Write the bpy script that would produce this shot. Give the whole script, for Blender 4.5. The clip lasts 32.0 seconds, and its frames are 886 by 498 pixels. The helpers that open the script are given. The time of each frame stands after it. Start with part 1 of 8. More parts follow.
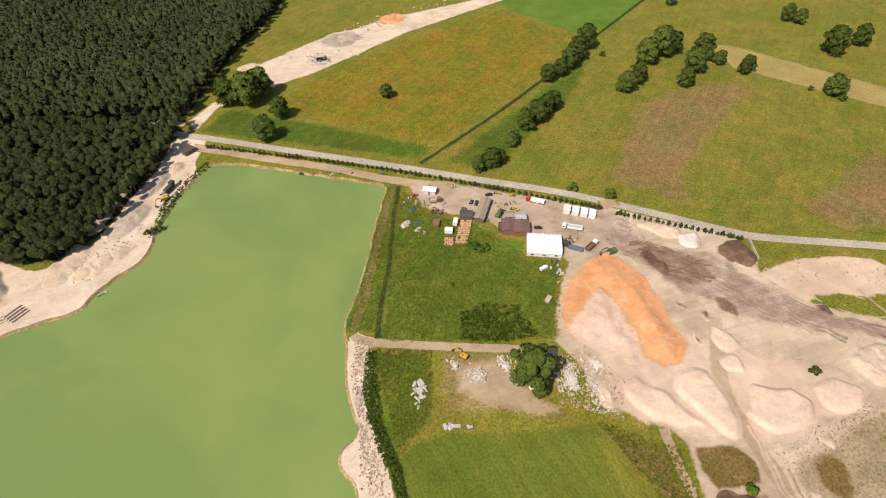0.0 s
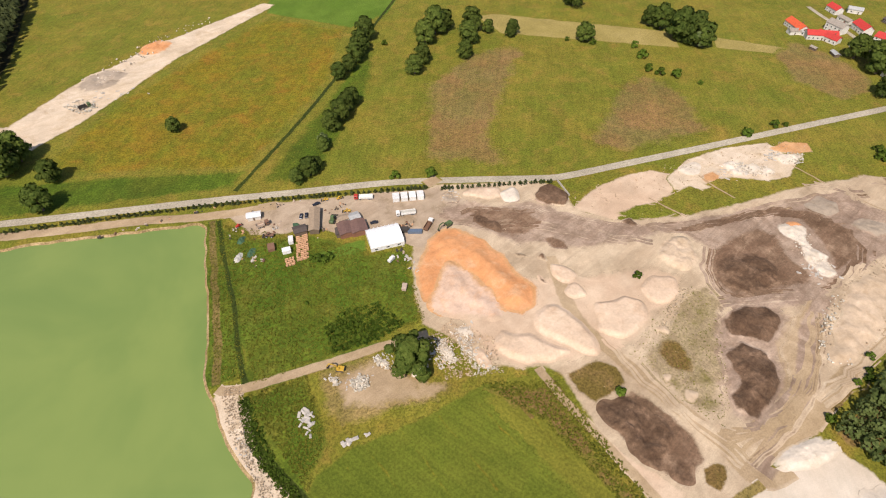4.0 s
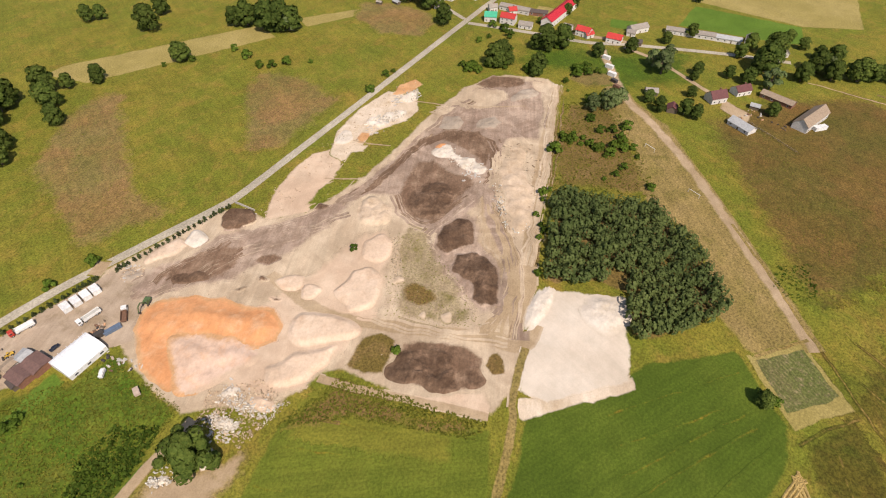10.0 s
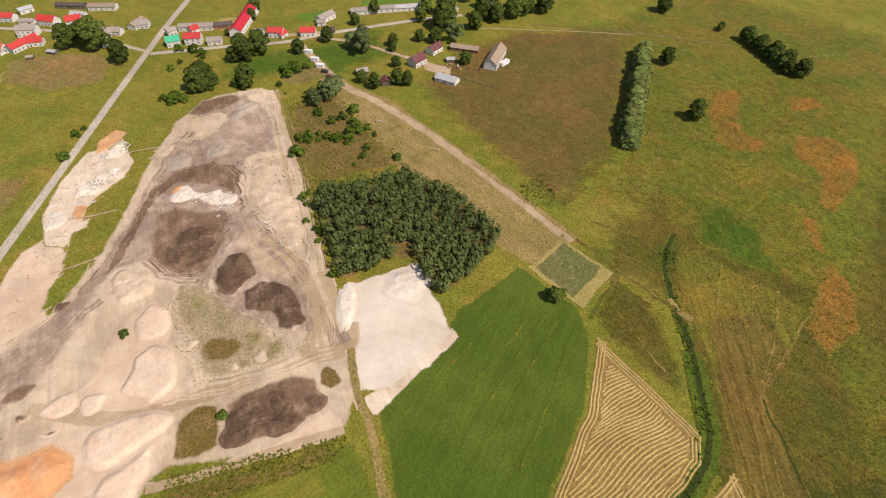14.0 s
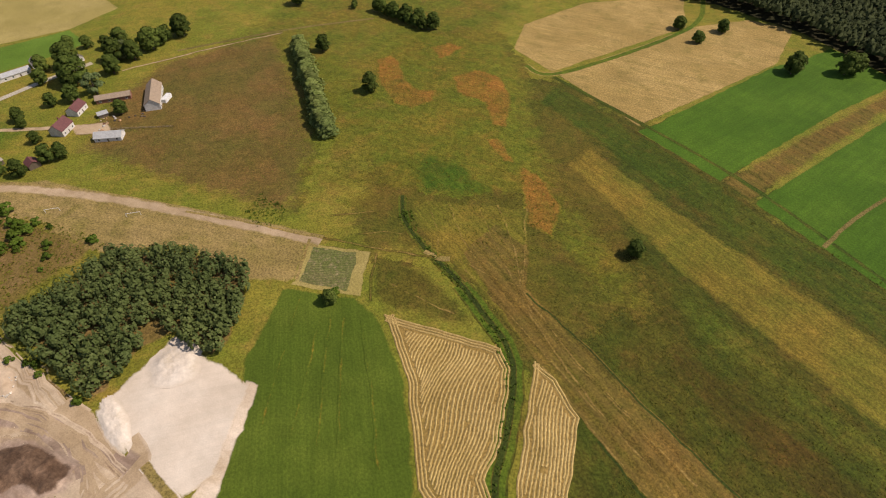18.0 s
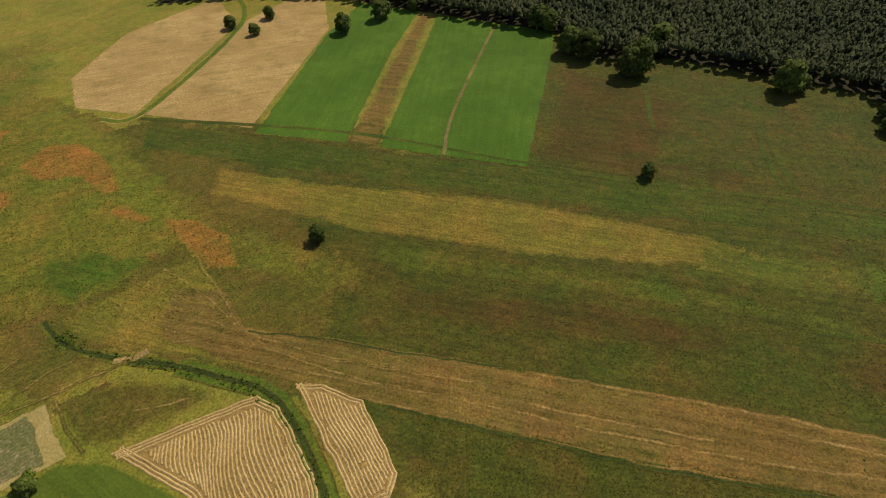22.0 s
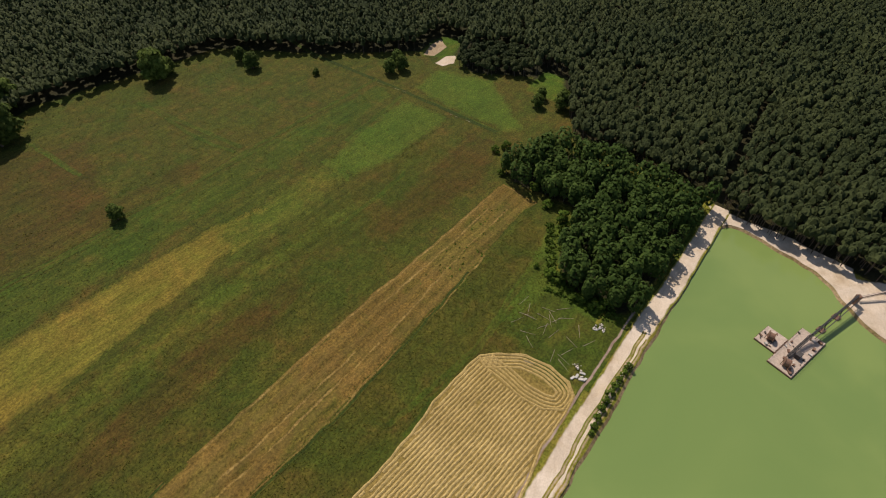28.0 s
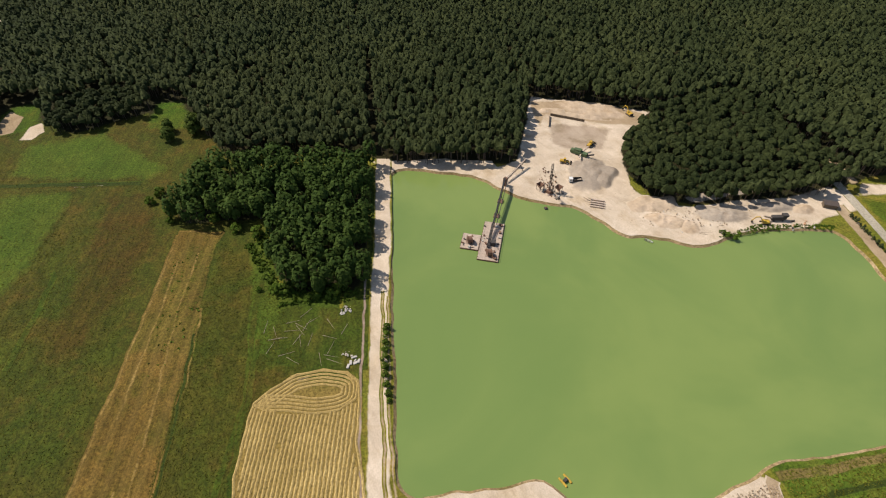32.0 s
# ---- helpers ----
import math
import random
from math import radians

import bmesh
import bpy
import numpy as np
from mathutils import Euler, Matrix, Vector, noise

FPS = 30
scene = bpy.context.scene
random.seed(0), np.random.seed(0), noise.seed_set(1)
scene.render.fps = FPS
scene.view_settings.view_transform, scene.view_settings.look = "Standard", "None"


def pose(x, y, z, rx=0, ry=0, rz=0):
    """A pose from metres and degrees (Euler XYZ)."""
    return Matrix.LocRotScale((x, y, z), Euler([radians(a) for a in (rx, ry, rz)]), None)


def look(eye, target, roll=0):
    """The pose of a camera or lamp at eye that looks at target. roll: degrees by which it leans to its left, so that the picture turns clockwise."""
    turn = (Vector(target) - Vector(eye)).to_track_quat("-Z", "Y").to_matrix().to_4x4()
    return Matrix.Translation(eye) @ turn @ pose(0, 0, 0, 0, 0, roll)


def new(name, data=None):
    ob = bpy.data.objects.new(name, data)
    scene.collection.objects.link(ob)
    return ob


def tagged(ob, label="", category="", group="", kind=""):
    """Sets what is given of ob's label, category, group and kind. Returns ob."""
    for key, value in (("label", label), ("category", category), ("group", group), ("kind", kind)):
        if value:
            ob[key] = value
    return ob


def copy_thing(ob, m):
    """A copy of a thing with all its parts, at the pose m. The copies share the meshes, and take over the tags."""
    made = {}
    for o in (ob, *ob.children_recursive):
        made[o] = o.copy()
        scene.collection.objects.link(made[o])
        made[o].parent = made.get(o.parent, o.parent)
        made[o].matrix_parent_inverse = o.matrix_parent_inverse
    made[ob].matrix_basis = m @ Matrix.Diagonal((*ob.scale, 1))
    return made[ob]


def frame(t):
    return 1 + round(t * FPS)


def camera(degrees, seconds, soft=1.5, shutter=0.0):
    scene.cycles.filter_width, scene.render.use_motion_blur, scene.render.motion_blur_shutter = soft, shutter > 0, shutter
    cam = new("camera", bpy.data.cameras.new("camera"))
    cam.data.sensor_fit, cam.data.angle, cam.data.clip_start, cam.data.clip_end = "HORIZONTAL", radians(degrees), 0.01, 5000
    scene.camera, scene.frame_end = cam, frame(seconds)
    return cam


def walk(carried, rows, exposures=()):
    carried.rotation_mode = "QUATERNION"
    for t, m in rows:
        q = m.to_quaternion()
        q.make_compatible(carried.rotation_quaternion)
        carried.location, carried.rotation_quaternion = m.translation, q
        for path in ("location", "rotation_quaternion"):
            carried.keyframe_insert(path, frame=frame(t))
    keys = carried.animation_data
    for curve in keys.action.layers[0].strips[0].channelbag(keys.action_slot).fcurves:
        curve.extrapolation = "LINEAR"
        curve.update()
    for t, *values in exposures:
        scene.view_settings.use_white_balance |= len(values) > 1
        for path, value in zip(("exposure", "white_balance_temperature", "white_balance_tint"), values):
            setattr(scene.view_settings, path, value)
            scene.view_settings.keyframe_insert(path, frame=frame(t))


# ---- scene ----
cam = camera(78.79, 32.0, 1.1)
PATH = [
    (0.0, pose(0, 0, 200, 44.05, -0.08, 0.08)),
    (0.5, pose(0, 0, 200, 43.98, -0.12, -2.61)),
    (1.0, pose(0, 0, 200, 44.00, -0.09, -5.65)),
    (1.5, pose(0, 0, 200, 43.97, -0.12, -8.33)),
    (2.0, pose(0, 0, 200, 44.05, -0.14, -11.43)),
    (2.5, pose(0, 0, 200, 43.99, -0.13, -14.38)),
    (3.0, pose(0, 0, 200, 43.96, -0.08, -17.60)),
    (3.5, pose(0, 0, 200, 43.95, -0.08, -20.45)),
    (5.5, pose(0, 0, 200, 43.98, -0.10, -34.58)),
    (6.0, pose(0, 0, 200, 44.10, -0.08, -38.47)),
    (6.5, pose(0, 0, 200, 44.09, -0.07, -41.86)),
    (7.0, pose(0, 0, 200, 44.09, -0.07, -45.54)),
    (7.5, pose(0, 0, 200, 44.04, -0.03, -48.98)),
    (8.0, pose(0, 0, 200, 44.16, -0.08, -52.71)),
    (8.5, pose(0, 0, 200, 44.09, 0.00, -55.88)),
    (9.0, pose(0, 0, 200, 44.08, 0.02, -59.16)),
    (9.5, pose(0, 0, 200, 44.05, 0.02, -62.04)),
    (10.0, pose(0, 0, 200, 44.02, -0.06, -65.61)),
    (10.5, pose(0, 0, 200, 44.11, 0.01, -69.25)),
    (11.0, pose(0, 0, 200, 44.06, -0.04, -73.25)),
    (11.5, pose(0, 0, 200, 43.97, -0.02, -77.12)),
    (12.0, pose(0, 0, 200, 43.90, 0.01, -81.23)),
    (12.5, pose(0, 0, 200, 43.82, 0.05, -85.11)),
    (13.0, pose(0, 0, 200, 43.80, 0.05, -89.36)),
    (13.5, pose(0, 0, 200, 43.84, 0.06, -93.47)),
    (14.0, pose(0, 0, 200, 43.82, 0.04, -97.97)),
    (14.5, pose(0, 0, 200, 43.86, 0.02, -102.28)),
    (16.5, pose(0, 0, 200, 43.97, -0.01, -120.47)),
    (17.0, pose(0, 0, 200, 43.88, 0.06, -125.47)),
    (17.5, pose(0, 0, 200, 43.99, 0.06, -129.95)),
    (18.0, pose(0, 0, 200, 43.98, 0.03, -134.63)),
    (18.5, pose(0, 0, 200, 43.94, 0.06, -138.97)),
    (19.0, pose(0, 0, 200, 44.04, 0.11, -144.12)),
    (19.5, pose(0, 0, 200, 44.15, 0.15, -149.06)),
    (20.0, pose(0, 0, 200, 44.13, 0.14, -154.68)),
    (20.5, pose(0, 0, 200, 44.12, 0.17, -160.50)),
    (21.0, pose(0, 0, 200, 44.18, 0.23, -167.22)),
    (21.5, pose(0, 0, 200, 44.09, 0.26, -173.41)),
    (22.0, pose(0, 0, 200, 44.15, 0.29, 179.87)),
    (22.5, pose(0, 0, 200, 44.16, 0.31, 173.86)),
    (23.0, pose(0, 0, 200, 44.18, 0.35, 167.24)),
    (23.5, pose(0, 0, 200, 44.09, 0.33, 161.15)),
    (24.0, pose(0, 0, 200, 44.11, 0.33, 154.49)),
    (24.5, pose(0, 0, 200, 44.17, 0.25, 148.46)),
    (25.0, pose(0, 0, 200, 44.17, 0.28, 142.39)),
    (25.5, pose(0, 0, 200, 44.22, 0.26, 137.40)),
    (27.5, pose(0, 0, 200, 44.23, -0.08, 120.10)),
    (28.0, pose(0, 0, 200, 44.22, -0.06, 115.41)),
    (28.5, pose(0, 0, 200, 44.25, -0.13, 110.78)),
    (29.0, pose(0, 0, 200, 44.23, -0.16, 105.27)),
    (29.5, pose(0, 0, 200, 44.31, -0.20, 99.95)),
    (30.0, pose(0, 0, 200, 44.36, -0.19, 94.18)),
    (30.5, pose(0, 0, 200, 44.36, -0.26, 88.77)),
    (31.0, pose(0, 0, 200, 44.27, -0.23, 82.84)),
    (31.5, pose(0, 0, 200, 44.35, -0.27, 77.99)),
    (32.0, pose(0, 0, 200, 44.34, -0.41, 73.45)),
]
EXPOSURES = [(0.0, 0.44, 6830, 17), (14.0, 0.37, 6860, 19), (19.0, 0.18, 7040, 20), (25.0, 0.10, 7020, 18), (28.0, 0.12, 6700, 16), (32.0, 0.27, 6640, 13)]
walk(cam, PATH, EXPOSURES)

# ---- light ----
SUN_AZ, SUN_EL = radians(221), radians(52)
world = bpy.data.worlds.new("sky")
world.use_nodes = True
scene.world = world
wn = world.node_tree
sky = wn.nodes.new("ShaderNodeTexSky")
sky.sky_type, sky.sun_disc = "NISHITA", False
sky.sun_elevation, sky.sun_rotation = SUN_EL, SUN_AZ
wn.links.new(sky.outputs[0], wn.nodes["Background"].inputs[0])
wn.nodes["Background"].inputs[1].default_value = 0.1
sun = new("sun", bpy.data.lights.new("sun", "SUN"))
sun.data.energy, sun.data.angle, sun.data.color = 4.0, radians(0.5), (1.0, 0.955, 0.88)
sun_way = Vector((math.sin(SUN_AZ) * math.cos(SUN_EL), math.cos(SUN_AZ) * math.cos(SUN_EL), math.sin(SUN_EL)))
sun.matrix_world = look(sun_way * 900, (0, 0, 0))


# ---- materials ----
def col(r, g, b, k=0.75):
    """A base colour from 0..255 values, as a surface reflects it."""
    def lin(v):
        v /= 255
        return v / 12.92 if v < 0.04045 else ((v + 0.055) / 1.055) ** 2.4
    return (lin(r) * k, lin(g) * k, lin(b) * k, 1)


class Nodes:
    """A small writer of node trees."""

    def __init__(self, name, local=False):
        self.local = local
        self.mat = bpy.data.materials.new(name)
        self.mat.use_nodes = True
        self.tree = self.mat.node_tree
        self.bsdf = self.tree.nodes["Principled BSDF"]
        self.out = self.tree.nodes["Material Output"]
        self.coord = None

    def add(self, kind, **given):
        n = self.tree.nodes.new(kind)
        for k, v in given.items():
            n.inputs[k].default_value = v
        return n

    def link(self, a, b):
        self.tree.links.new(a, b)

    def where(self):
        if self.coord is None:
            self.coord = self.tree.nodes.new("ShaderNodeTexCoord").outputs["Object"] if self.local else self.tree.nodes.new("ShaderNodeNewGeometry").outputs["Position"]
        return self.coord

    def noise(self, scale, detail=4.0, rough=0.6, coord=None, distortion=0.0):
        n = self.add("ShaderNodeTexNoise", Scale=scale, Detail=detail, Roughness=rough, Distortion=distortion)
        self.link(coord or self.where(), n.inputs["Vector"])
        return n.outputs["Fac"]

    def ramp(self, fac, lo, hi, a=0.0, b=1.0):
        n = self.tree.nodes.new("ShaderNodeMapRange")
        n.interpolation_type = "SMOOTHSTEP"
        n.inputs["From Min"].default_value, n.inputs["From Max"].default_value = lo, hi
        n.inputs["To Min"].default_value, n.inputs["To Max"].default_value = a, b
        self.link(fac, n.inputs["Value"])
        return n.outputs["Result"]

    def math(self, op, a, b):
        n = self.tree.nodes.new("ShaderNodeMath")
        n.operation = op
        for i, v in enumerate((a, b)):
            if isinstance(v, (int, float)):
                n.inputs[i].default_value = v
            else:
                self.link(v, n.inputs[i])
        return n.outputs[0]

    def mix(self, fac, a, b, blend="MIX"):
        n = self.tree.nodes.new("ShaderNodeMix")
        n.data_type, n.blend_type = "RGBA", blend
        for sock, v in ((n.inputs[0], fac), (n.inputs[6], a), (n.inputs[7], b)):
            if isinstance(v, (int, float)):
                sock.default_value = v
            elif isinstance(v, tuple):
                sock.default_value = v
            else:
                self.link(v, sock)
        return n.outputs[2]

    def bump(self, height, strength, distance):
        n = self.add("ShaderNodeBump", Strength=strength, Distance=distance)
        self.link(height, n.inputs["Height"])
        self.link(n.outputs[0], self.bsdf.inputs["Normal"])

    def turned(self, angle, sx=1.0, sy=1.0):
        n = self.add("ShaderNodeMapping")
        n.inputs["Rotation"].default_value = (0, 0, radians(angle))
        self.link(self.where(), n.inputs["Vector"])
        if sx == sy == 1.0:
            return n.outputs[0]
        k = self.add("ShaderNodeMapping")
        k.inputs["Scale"].default_value = (sx, sy, 1)
        self.link(n.outputs[0], k.inputs["Vector"])
        return k.outputs[0]


def tone(m, a, b, c=None, spread=(0.46, 0.74), big=0.02, mid=0.12, fine=0.9, grain=0.35, lines=None, tufts=0.0, streak=None, drift=0.0, smear=0.0, **rest):
    """Ground cover: two tones in large drifts, a third in patches, fine grain, and mown or ploughed lines (angle, period, strength)."""
    base = m.mix(m.ramp(m.noise(big, 5.0), 0.38, 0.62), a, b)
    base = m.mix(m.ramp(m.noise(mid, 4.0), 0.35, 0.68, 0.0, 0.55), base, b)
    if c:
        base = m.mix(m.ramp(m.noise(mid * 0.6, 6.0, 0.65, distortion=0.4), *spread), base, c)
    g = m.noise(fine, 4.0, 0.75)
    base = m.mix(min(1.0, grain * 2.6), base, m.mix(m.ramp(g, 0.3, 0.7), (0.46, 0.46, 0.44, 1), (1.4, 1.4, 1.36, 1)), "MULTIPLY")
    base = m.mix(0.6, base, m.mix(m.ramp(m.noise(0.055, 6.0, 0.7), 0.3, 0.7), (0.82, 0.82, 0.80, 1), (1.14, 1.14, 1.14, 1)), "MULTIPLY")
    if smear:
        sm = m.noise(0.05, 7.0, 0.62, distortion=2.2)
        base = m.mix(smear, base, m.mix(m.ramp(sm, 0.34, 0.66), (0.78, 0.74, 0.71, 1), (1.13, 1.14, 1.15, 1)), "MULTIPLY")
        rut = m.noise(0.5, 4.0, 0.6, m.turned(74, 1.0, 0.07), distortion=0.8)
        base = m.mix(smear * 0.6, base, m.mix(m.ramp(rut, 0.36, 0.64), (0.84, 0.82, 0.8, 1), (1.1, 1.1, 1.1, 1)), "MULTIPLY")
    if drift:
        hue = m.noise(0.028, 8.0, 0.68, distortion=0.5)
        base = m.mix(drift, base, m.mix(m.ramp(hue, 0.36, 0.64), (0.86, 1.04, 0.86, 1), (1.13, 0.99, 1.0, 1)), "MULTIPLY")
        fleck = m.noise(0.22, 6.0, 0.75)
        base = m.mix(drift * 0.8, base, m.mix(m.ramp(fleck, 0.36, 0.66), (0.72, 0.76, 0.72, 1), (1.2, 1.17, 1.12, 1)), "MULTIPLY")
    height = g
    if streak:
        st = m.noise(0.35, 5.0, 0.7, m.turned(streak[0], 1.0, 0.06))
        base = m.mix(streak[1], base, m.mix(m.ramp(st, 0.32, 0.68), (0.6, 0.62, 0.55, 1), (1.35, 1.28, 1.2, 1)), "MULTIPLY")
    if lines:
        angle, period, strength, line_tone = lines
        w = m.tree.nodes.new("ShaderNodeTexWave")
        w.bands_direction = "X"
        w.inputs["Scale"].default_value = 0.314 / period
        w.inputs["Distortion"].default_value, w.inputs["Detail"].default_value = (7.0 if strength > 0.6 else 3.0), 2.0
        w.inputs["Detail Scale"].default_value = 0.035 * period
        m.link(m.turned(angle), w.inputs["Vector"])
        along = m.noise(0.5, 3.0, 0.6, m.turned(angle, 1.0, 0.03))
        rows = m.math("MULTIPLY", m.ramp(w.outputs["Fac"], 0.2, 0.8), m.ramp(along, 0.2, 0.7, 0.3, 1.0))
        base = m.mix(m.math("MULTIPLY", rows, strength), base, line_tone)
        height = m.math("ADD", g, m.math("MULTIPLY", rows, strength))
    if tufts:
        t = m.ramp(m.noise(0.45, 4.0, 0.75), 0.56, 0.7, 0.0, tufts)
        base = m.mix(t, base, (0.028, 0.04, 0.008, 1))
        height = m.math("ADD", height, t)
    return base, height


SPEC, BLENDS = {}, {}


def ground_finish(m, base, height, bump):
    m.link(base, m.bsdf.inputs["Base Color"])
    m.bsdf.inputs["Roughness"].default_value = 0.95
    m.bsdf.inputs["Specular IOR Level"].default_value = 0.15
    m.bump(height, bump, 0.5)


def earth(name, a, b, c=None, bump=0.3, **given):
    m = Nodes(name)
    SPEC[name] = dict(a=a, b=b, c=c, **given)
    ground_finish(m, *tone(m, a, b, c, **given), bump)
    return m.mat


def blend(key, under, cut):
    """The ground cover named by key, growing ragged towards its rim into the cover that lies under it."""
    if (key, under, cut) in BLENDS:
        return BLENDS[key, under, cut]
    own, low = M[key].name, M[under].name
    if own not in SPEC or low not in SPEC:
        return M[key]
    m = Nodes(own + "_over_" + low)
    base, height = tone(m, **SPEC[own])
    below, _ = tone(m, **SPEC[low])
    at = m.tree.nodes.new("ShaderNodeAttribute")
    at.attribute_name = "fade"
    n = m.math("ADD", m.math("MULTIPLY", m.noise(0.07, 5.0, 0.65), 0.55), m.math("MULTIPLY", m.noise(0.3, 6.0, 0.75), 0.45))
    edge = m.ramp(m.math("ADD", at.outputs["Fac"], m.math("MULTIPLY", m.math("SUBTRACT", n, 0.5), 2.0)), 0.16, 0.66)
    ground_finish(m, m.mix(edge, below, base), height, 0.3)
    if cut:
        clear = m.tree.nodes.new("ShaderNodeBsdfTransparent")
        mixer = m.tree.nodes.new("ShaderNodeMixShader")
        m.link(m.ramp(edge, 0.02, 0.06), mixer.inputs[0])
        m.link(clear.outputs[0], mixer.inputs[1])
        m.link(m.bsdf.outputs[0], mixer.inputs[2])
        m.link(mixer.outputs[0], m.out.inputs["Surface"])
    BLENDS[key, under, cut] = m.mat
    return m.mat


def plain(name, rgb, rough=0.7, metal=0.0, vary=0.25, scale=1.5, bump=0.0, rnd=0.0):
    """A painted, metal or stone surface with slight wear."""
    m = Nodes(name, True)
    n = m.noise(scale, 5.0, 0.65)
    dark = tuple(v * (1 - vary) for v in rgb[:3]) + (1,)
    light = tuple(min(1, v * (1 + 0.5 * vary)) for v in rgb[:3]) + (1,)
    base = m.mix(m.ramp(n, 0.3, 0.7), dark, light)
    if rnd:
        info = m.tree.nodes.new("ShaderNodeObjectInfo")
        k = m.ramp(info.outputs["Random"], 0.0, 1.0, 1 - rnd, 1 + rnd)
        hsv = m.tree.nodes.new("ShaderNodeHueSaturation")
        m.link(k, hsv.inputs["Value"])
        m.link(base, hsv.inputs["Color"])
        base = hsv.outputs[0]
    m.link(base, m.bsdf.inputs["Base Color"])
    m.bsdf.inputs["Roughness"].default_value = rough
    m.bsdf.inputs["Metallic"].default_value = metal
    if bump:
        m.bump(m.noise(scale * 4, 4.0), bump, 0.2)
    return m.mat


def leaf(name, a, b, scale=0.35, rnd=0.25, thin=0.28):
    """Foliage: two greens that vary by clump and by tree."""
    m = Nodes(name)
    isl = m.tree.nodes.new("ShaderNodeNewGeometry").outputs["Random Per Island"]
    base = m.mix(m.ramp(m.math("ADD", m.math("MULTIPLY", isl, 0.4), m.math("MULTIPLY", m.noise(scale, 3.0), 0.7)), 0.25, 0.85), a, b)
    base = m.mix(0.8, base, m.mix(m.ramp(m.noise(0.018, 5.0, 0.65), 0.32, 0.68), (0.72, 0.76, 0.72, 1), (1.22, 1.14, 1.05, 1)), "MULTIPLY")
    info = m.tree.nodes.new("ShaderNodeObjectInfo")
    hsv = m.tree.nodes.new("ShaderNodeHueSaturation")
    m.link(m.ramp(info.outputs["Random"], 0.0, 1.0, 1 - rnd, 1 + rnd), hsv.inputs["Value"])
    m.link(base, hsv.inputs["Color"])
    m.link(hsv.outputs[0], m.bsdf.inputs["Base Color"])
    m.bsdf.inputs["Roughness"].default_value = 0.75
    m.bsdf.inputs["Specular IOR Level"].default_value = 0.06
    through_leaf = m.tree.nodes.new("ShaderNodeBsdfTranslucent")
    m.link(hsv.outputs[0], through_leaf.inputs["Color"])
    mixer = m.tree.nodes.new("ShaderNodeMixShader")
    mixer.inputs[0].default_value = thin
    m.link(m.bsdf.outputs[0], mixer.inputs[1])
    m.link(through_leaf.outputs[0], mixer.inputs[2])
    m.link(mixer.outputs[0], m.out.inputs["Surface"])
    return m.mat


M = {}
M["meadow"] = earth("meadow_grass", col(139, 129, 51), col(119, 121, 42), col(148, 128, 58), tufts=0.4, streak=(30, 0.25), drift=0.45)
M["ochre"] = earth("ochre_meadow", col(142, 122, 36), col(124, 120, 38), col(152, 118, 44), tufts=0.25, streak=(30, 0.25), drift=0.8)
M["green"] = earth("green_meadow", col(98, 112, 34), col(84, 102, 30), tufts=0.3, streak=(30, 0.25), drift=0.8)
M["bright"] = earth("bright_crop", col(104, 130, 46), col(92, 120, 38), grain=0.2)
M["vivid"] = earth("vivid_clover", col(81, 112, 30), col(69, 101, 24), grain=0.2, streak=(8, 0.25))
M["lush"] = earth("lush_grass", col(105, 120, 40), col(84, 104, 30), col(116, 118, 48), tufts=0.6, streak=(15, 0.3), drift=0.8)
M["dry"] = earth("dry_grass", col(140, 120, 72), col(118, 104, 56), col(96, 96, 40), tufts=0.2)
M["brown"] = earth("brown_fallow", col(148, 122, 80), col(138, 117, 70), tufts=0.35, streak=(30, 0.25), drift=0.8)
M["scrub"] = earth("scrubland", col(130, 104, 62), col(118, 100, 50), col(142, 114, 74), tufts=0.6)
M["rust"] = earth("rusty_sorrel", col(154, 109, 49), col(138, 105, 44), col(116, 101, 40), tufts=0.3, streak=(60, 0.4), drift=0.8)
M["beige"] = earth("ripe_rye", col(172, 154, 94), col(160, 144, 82), grain=0.2)
M["wheat"] = earth("ripe_wheat", col(186, 158, 100), col(166, 140, 84), col(146, 128, 72), grain=0.35, lines=(70, 2.2, 0.25, col(150, 124, 66)), streak=(70, 0.4))
M["crop"] = earth("green_corn_rows", col(113, 119, 41), col(99, 111, 35), grain=0.22, lines=(151, 1.3, 0.12, col(70, 92, 24)), streak=(151, 0.3))
M["crop_far"] = earth("green_crop_rows", col(92, 107, 34), col(80, 98, 28), grain=0.2, lines=(124, 1.3, 0.12, col(66, 90, 22)), streak=(124, 0.28))
M["hay"] = earth("mown_hay_rows", col(166, 136, 78), col(152, 124, 68), col(140, 118, 60))
M["hay_b"] = earth("mown_hay_swaths", col(160, 134, 74), col(146, 122, 64), col(136, 116, 58))
M["stubble"] = earth("dry_stubble_strip", col(124, 102, 50), col(110, 92, 42), col(94, 88, 34), lines=(104, 6.0, 0.2, col(150, 122, 66)), streak=(104, 0.6), drift=0.8)
M["yellow"] = earth("yellow_mown_strip", col(130, 113, 46), col(113, 105, 39), lines=(104, 3.0, 0.12, col(150, 126, 60)), streak=(104, 0.5), drift=0.8)
M["dull"] = earth("dull_dark_meadow", col(85, 84, 30), col(77, 81, 28), col(96, 83, 35), tufts=0.35, streak=(104, 0.4), drift=1.0)
M["duller"] = earth("reddish_rough_meadow", col(90, 72, 31), col(80, 72, 27), col(74, 75, 26), tufts=0.5, streak=(104, 0.5), drift=0.8)
M["lushdark"] = earth("dark_lush_grass", col(80, 90, 29), col(70, 83, 25), col(92, 89, 34), tufts=0.6, streak=(104, 0.5), drift=0.8)
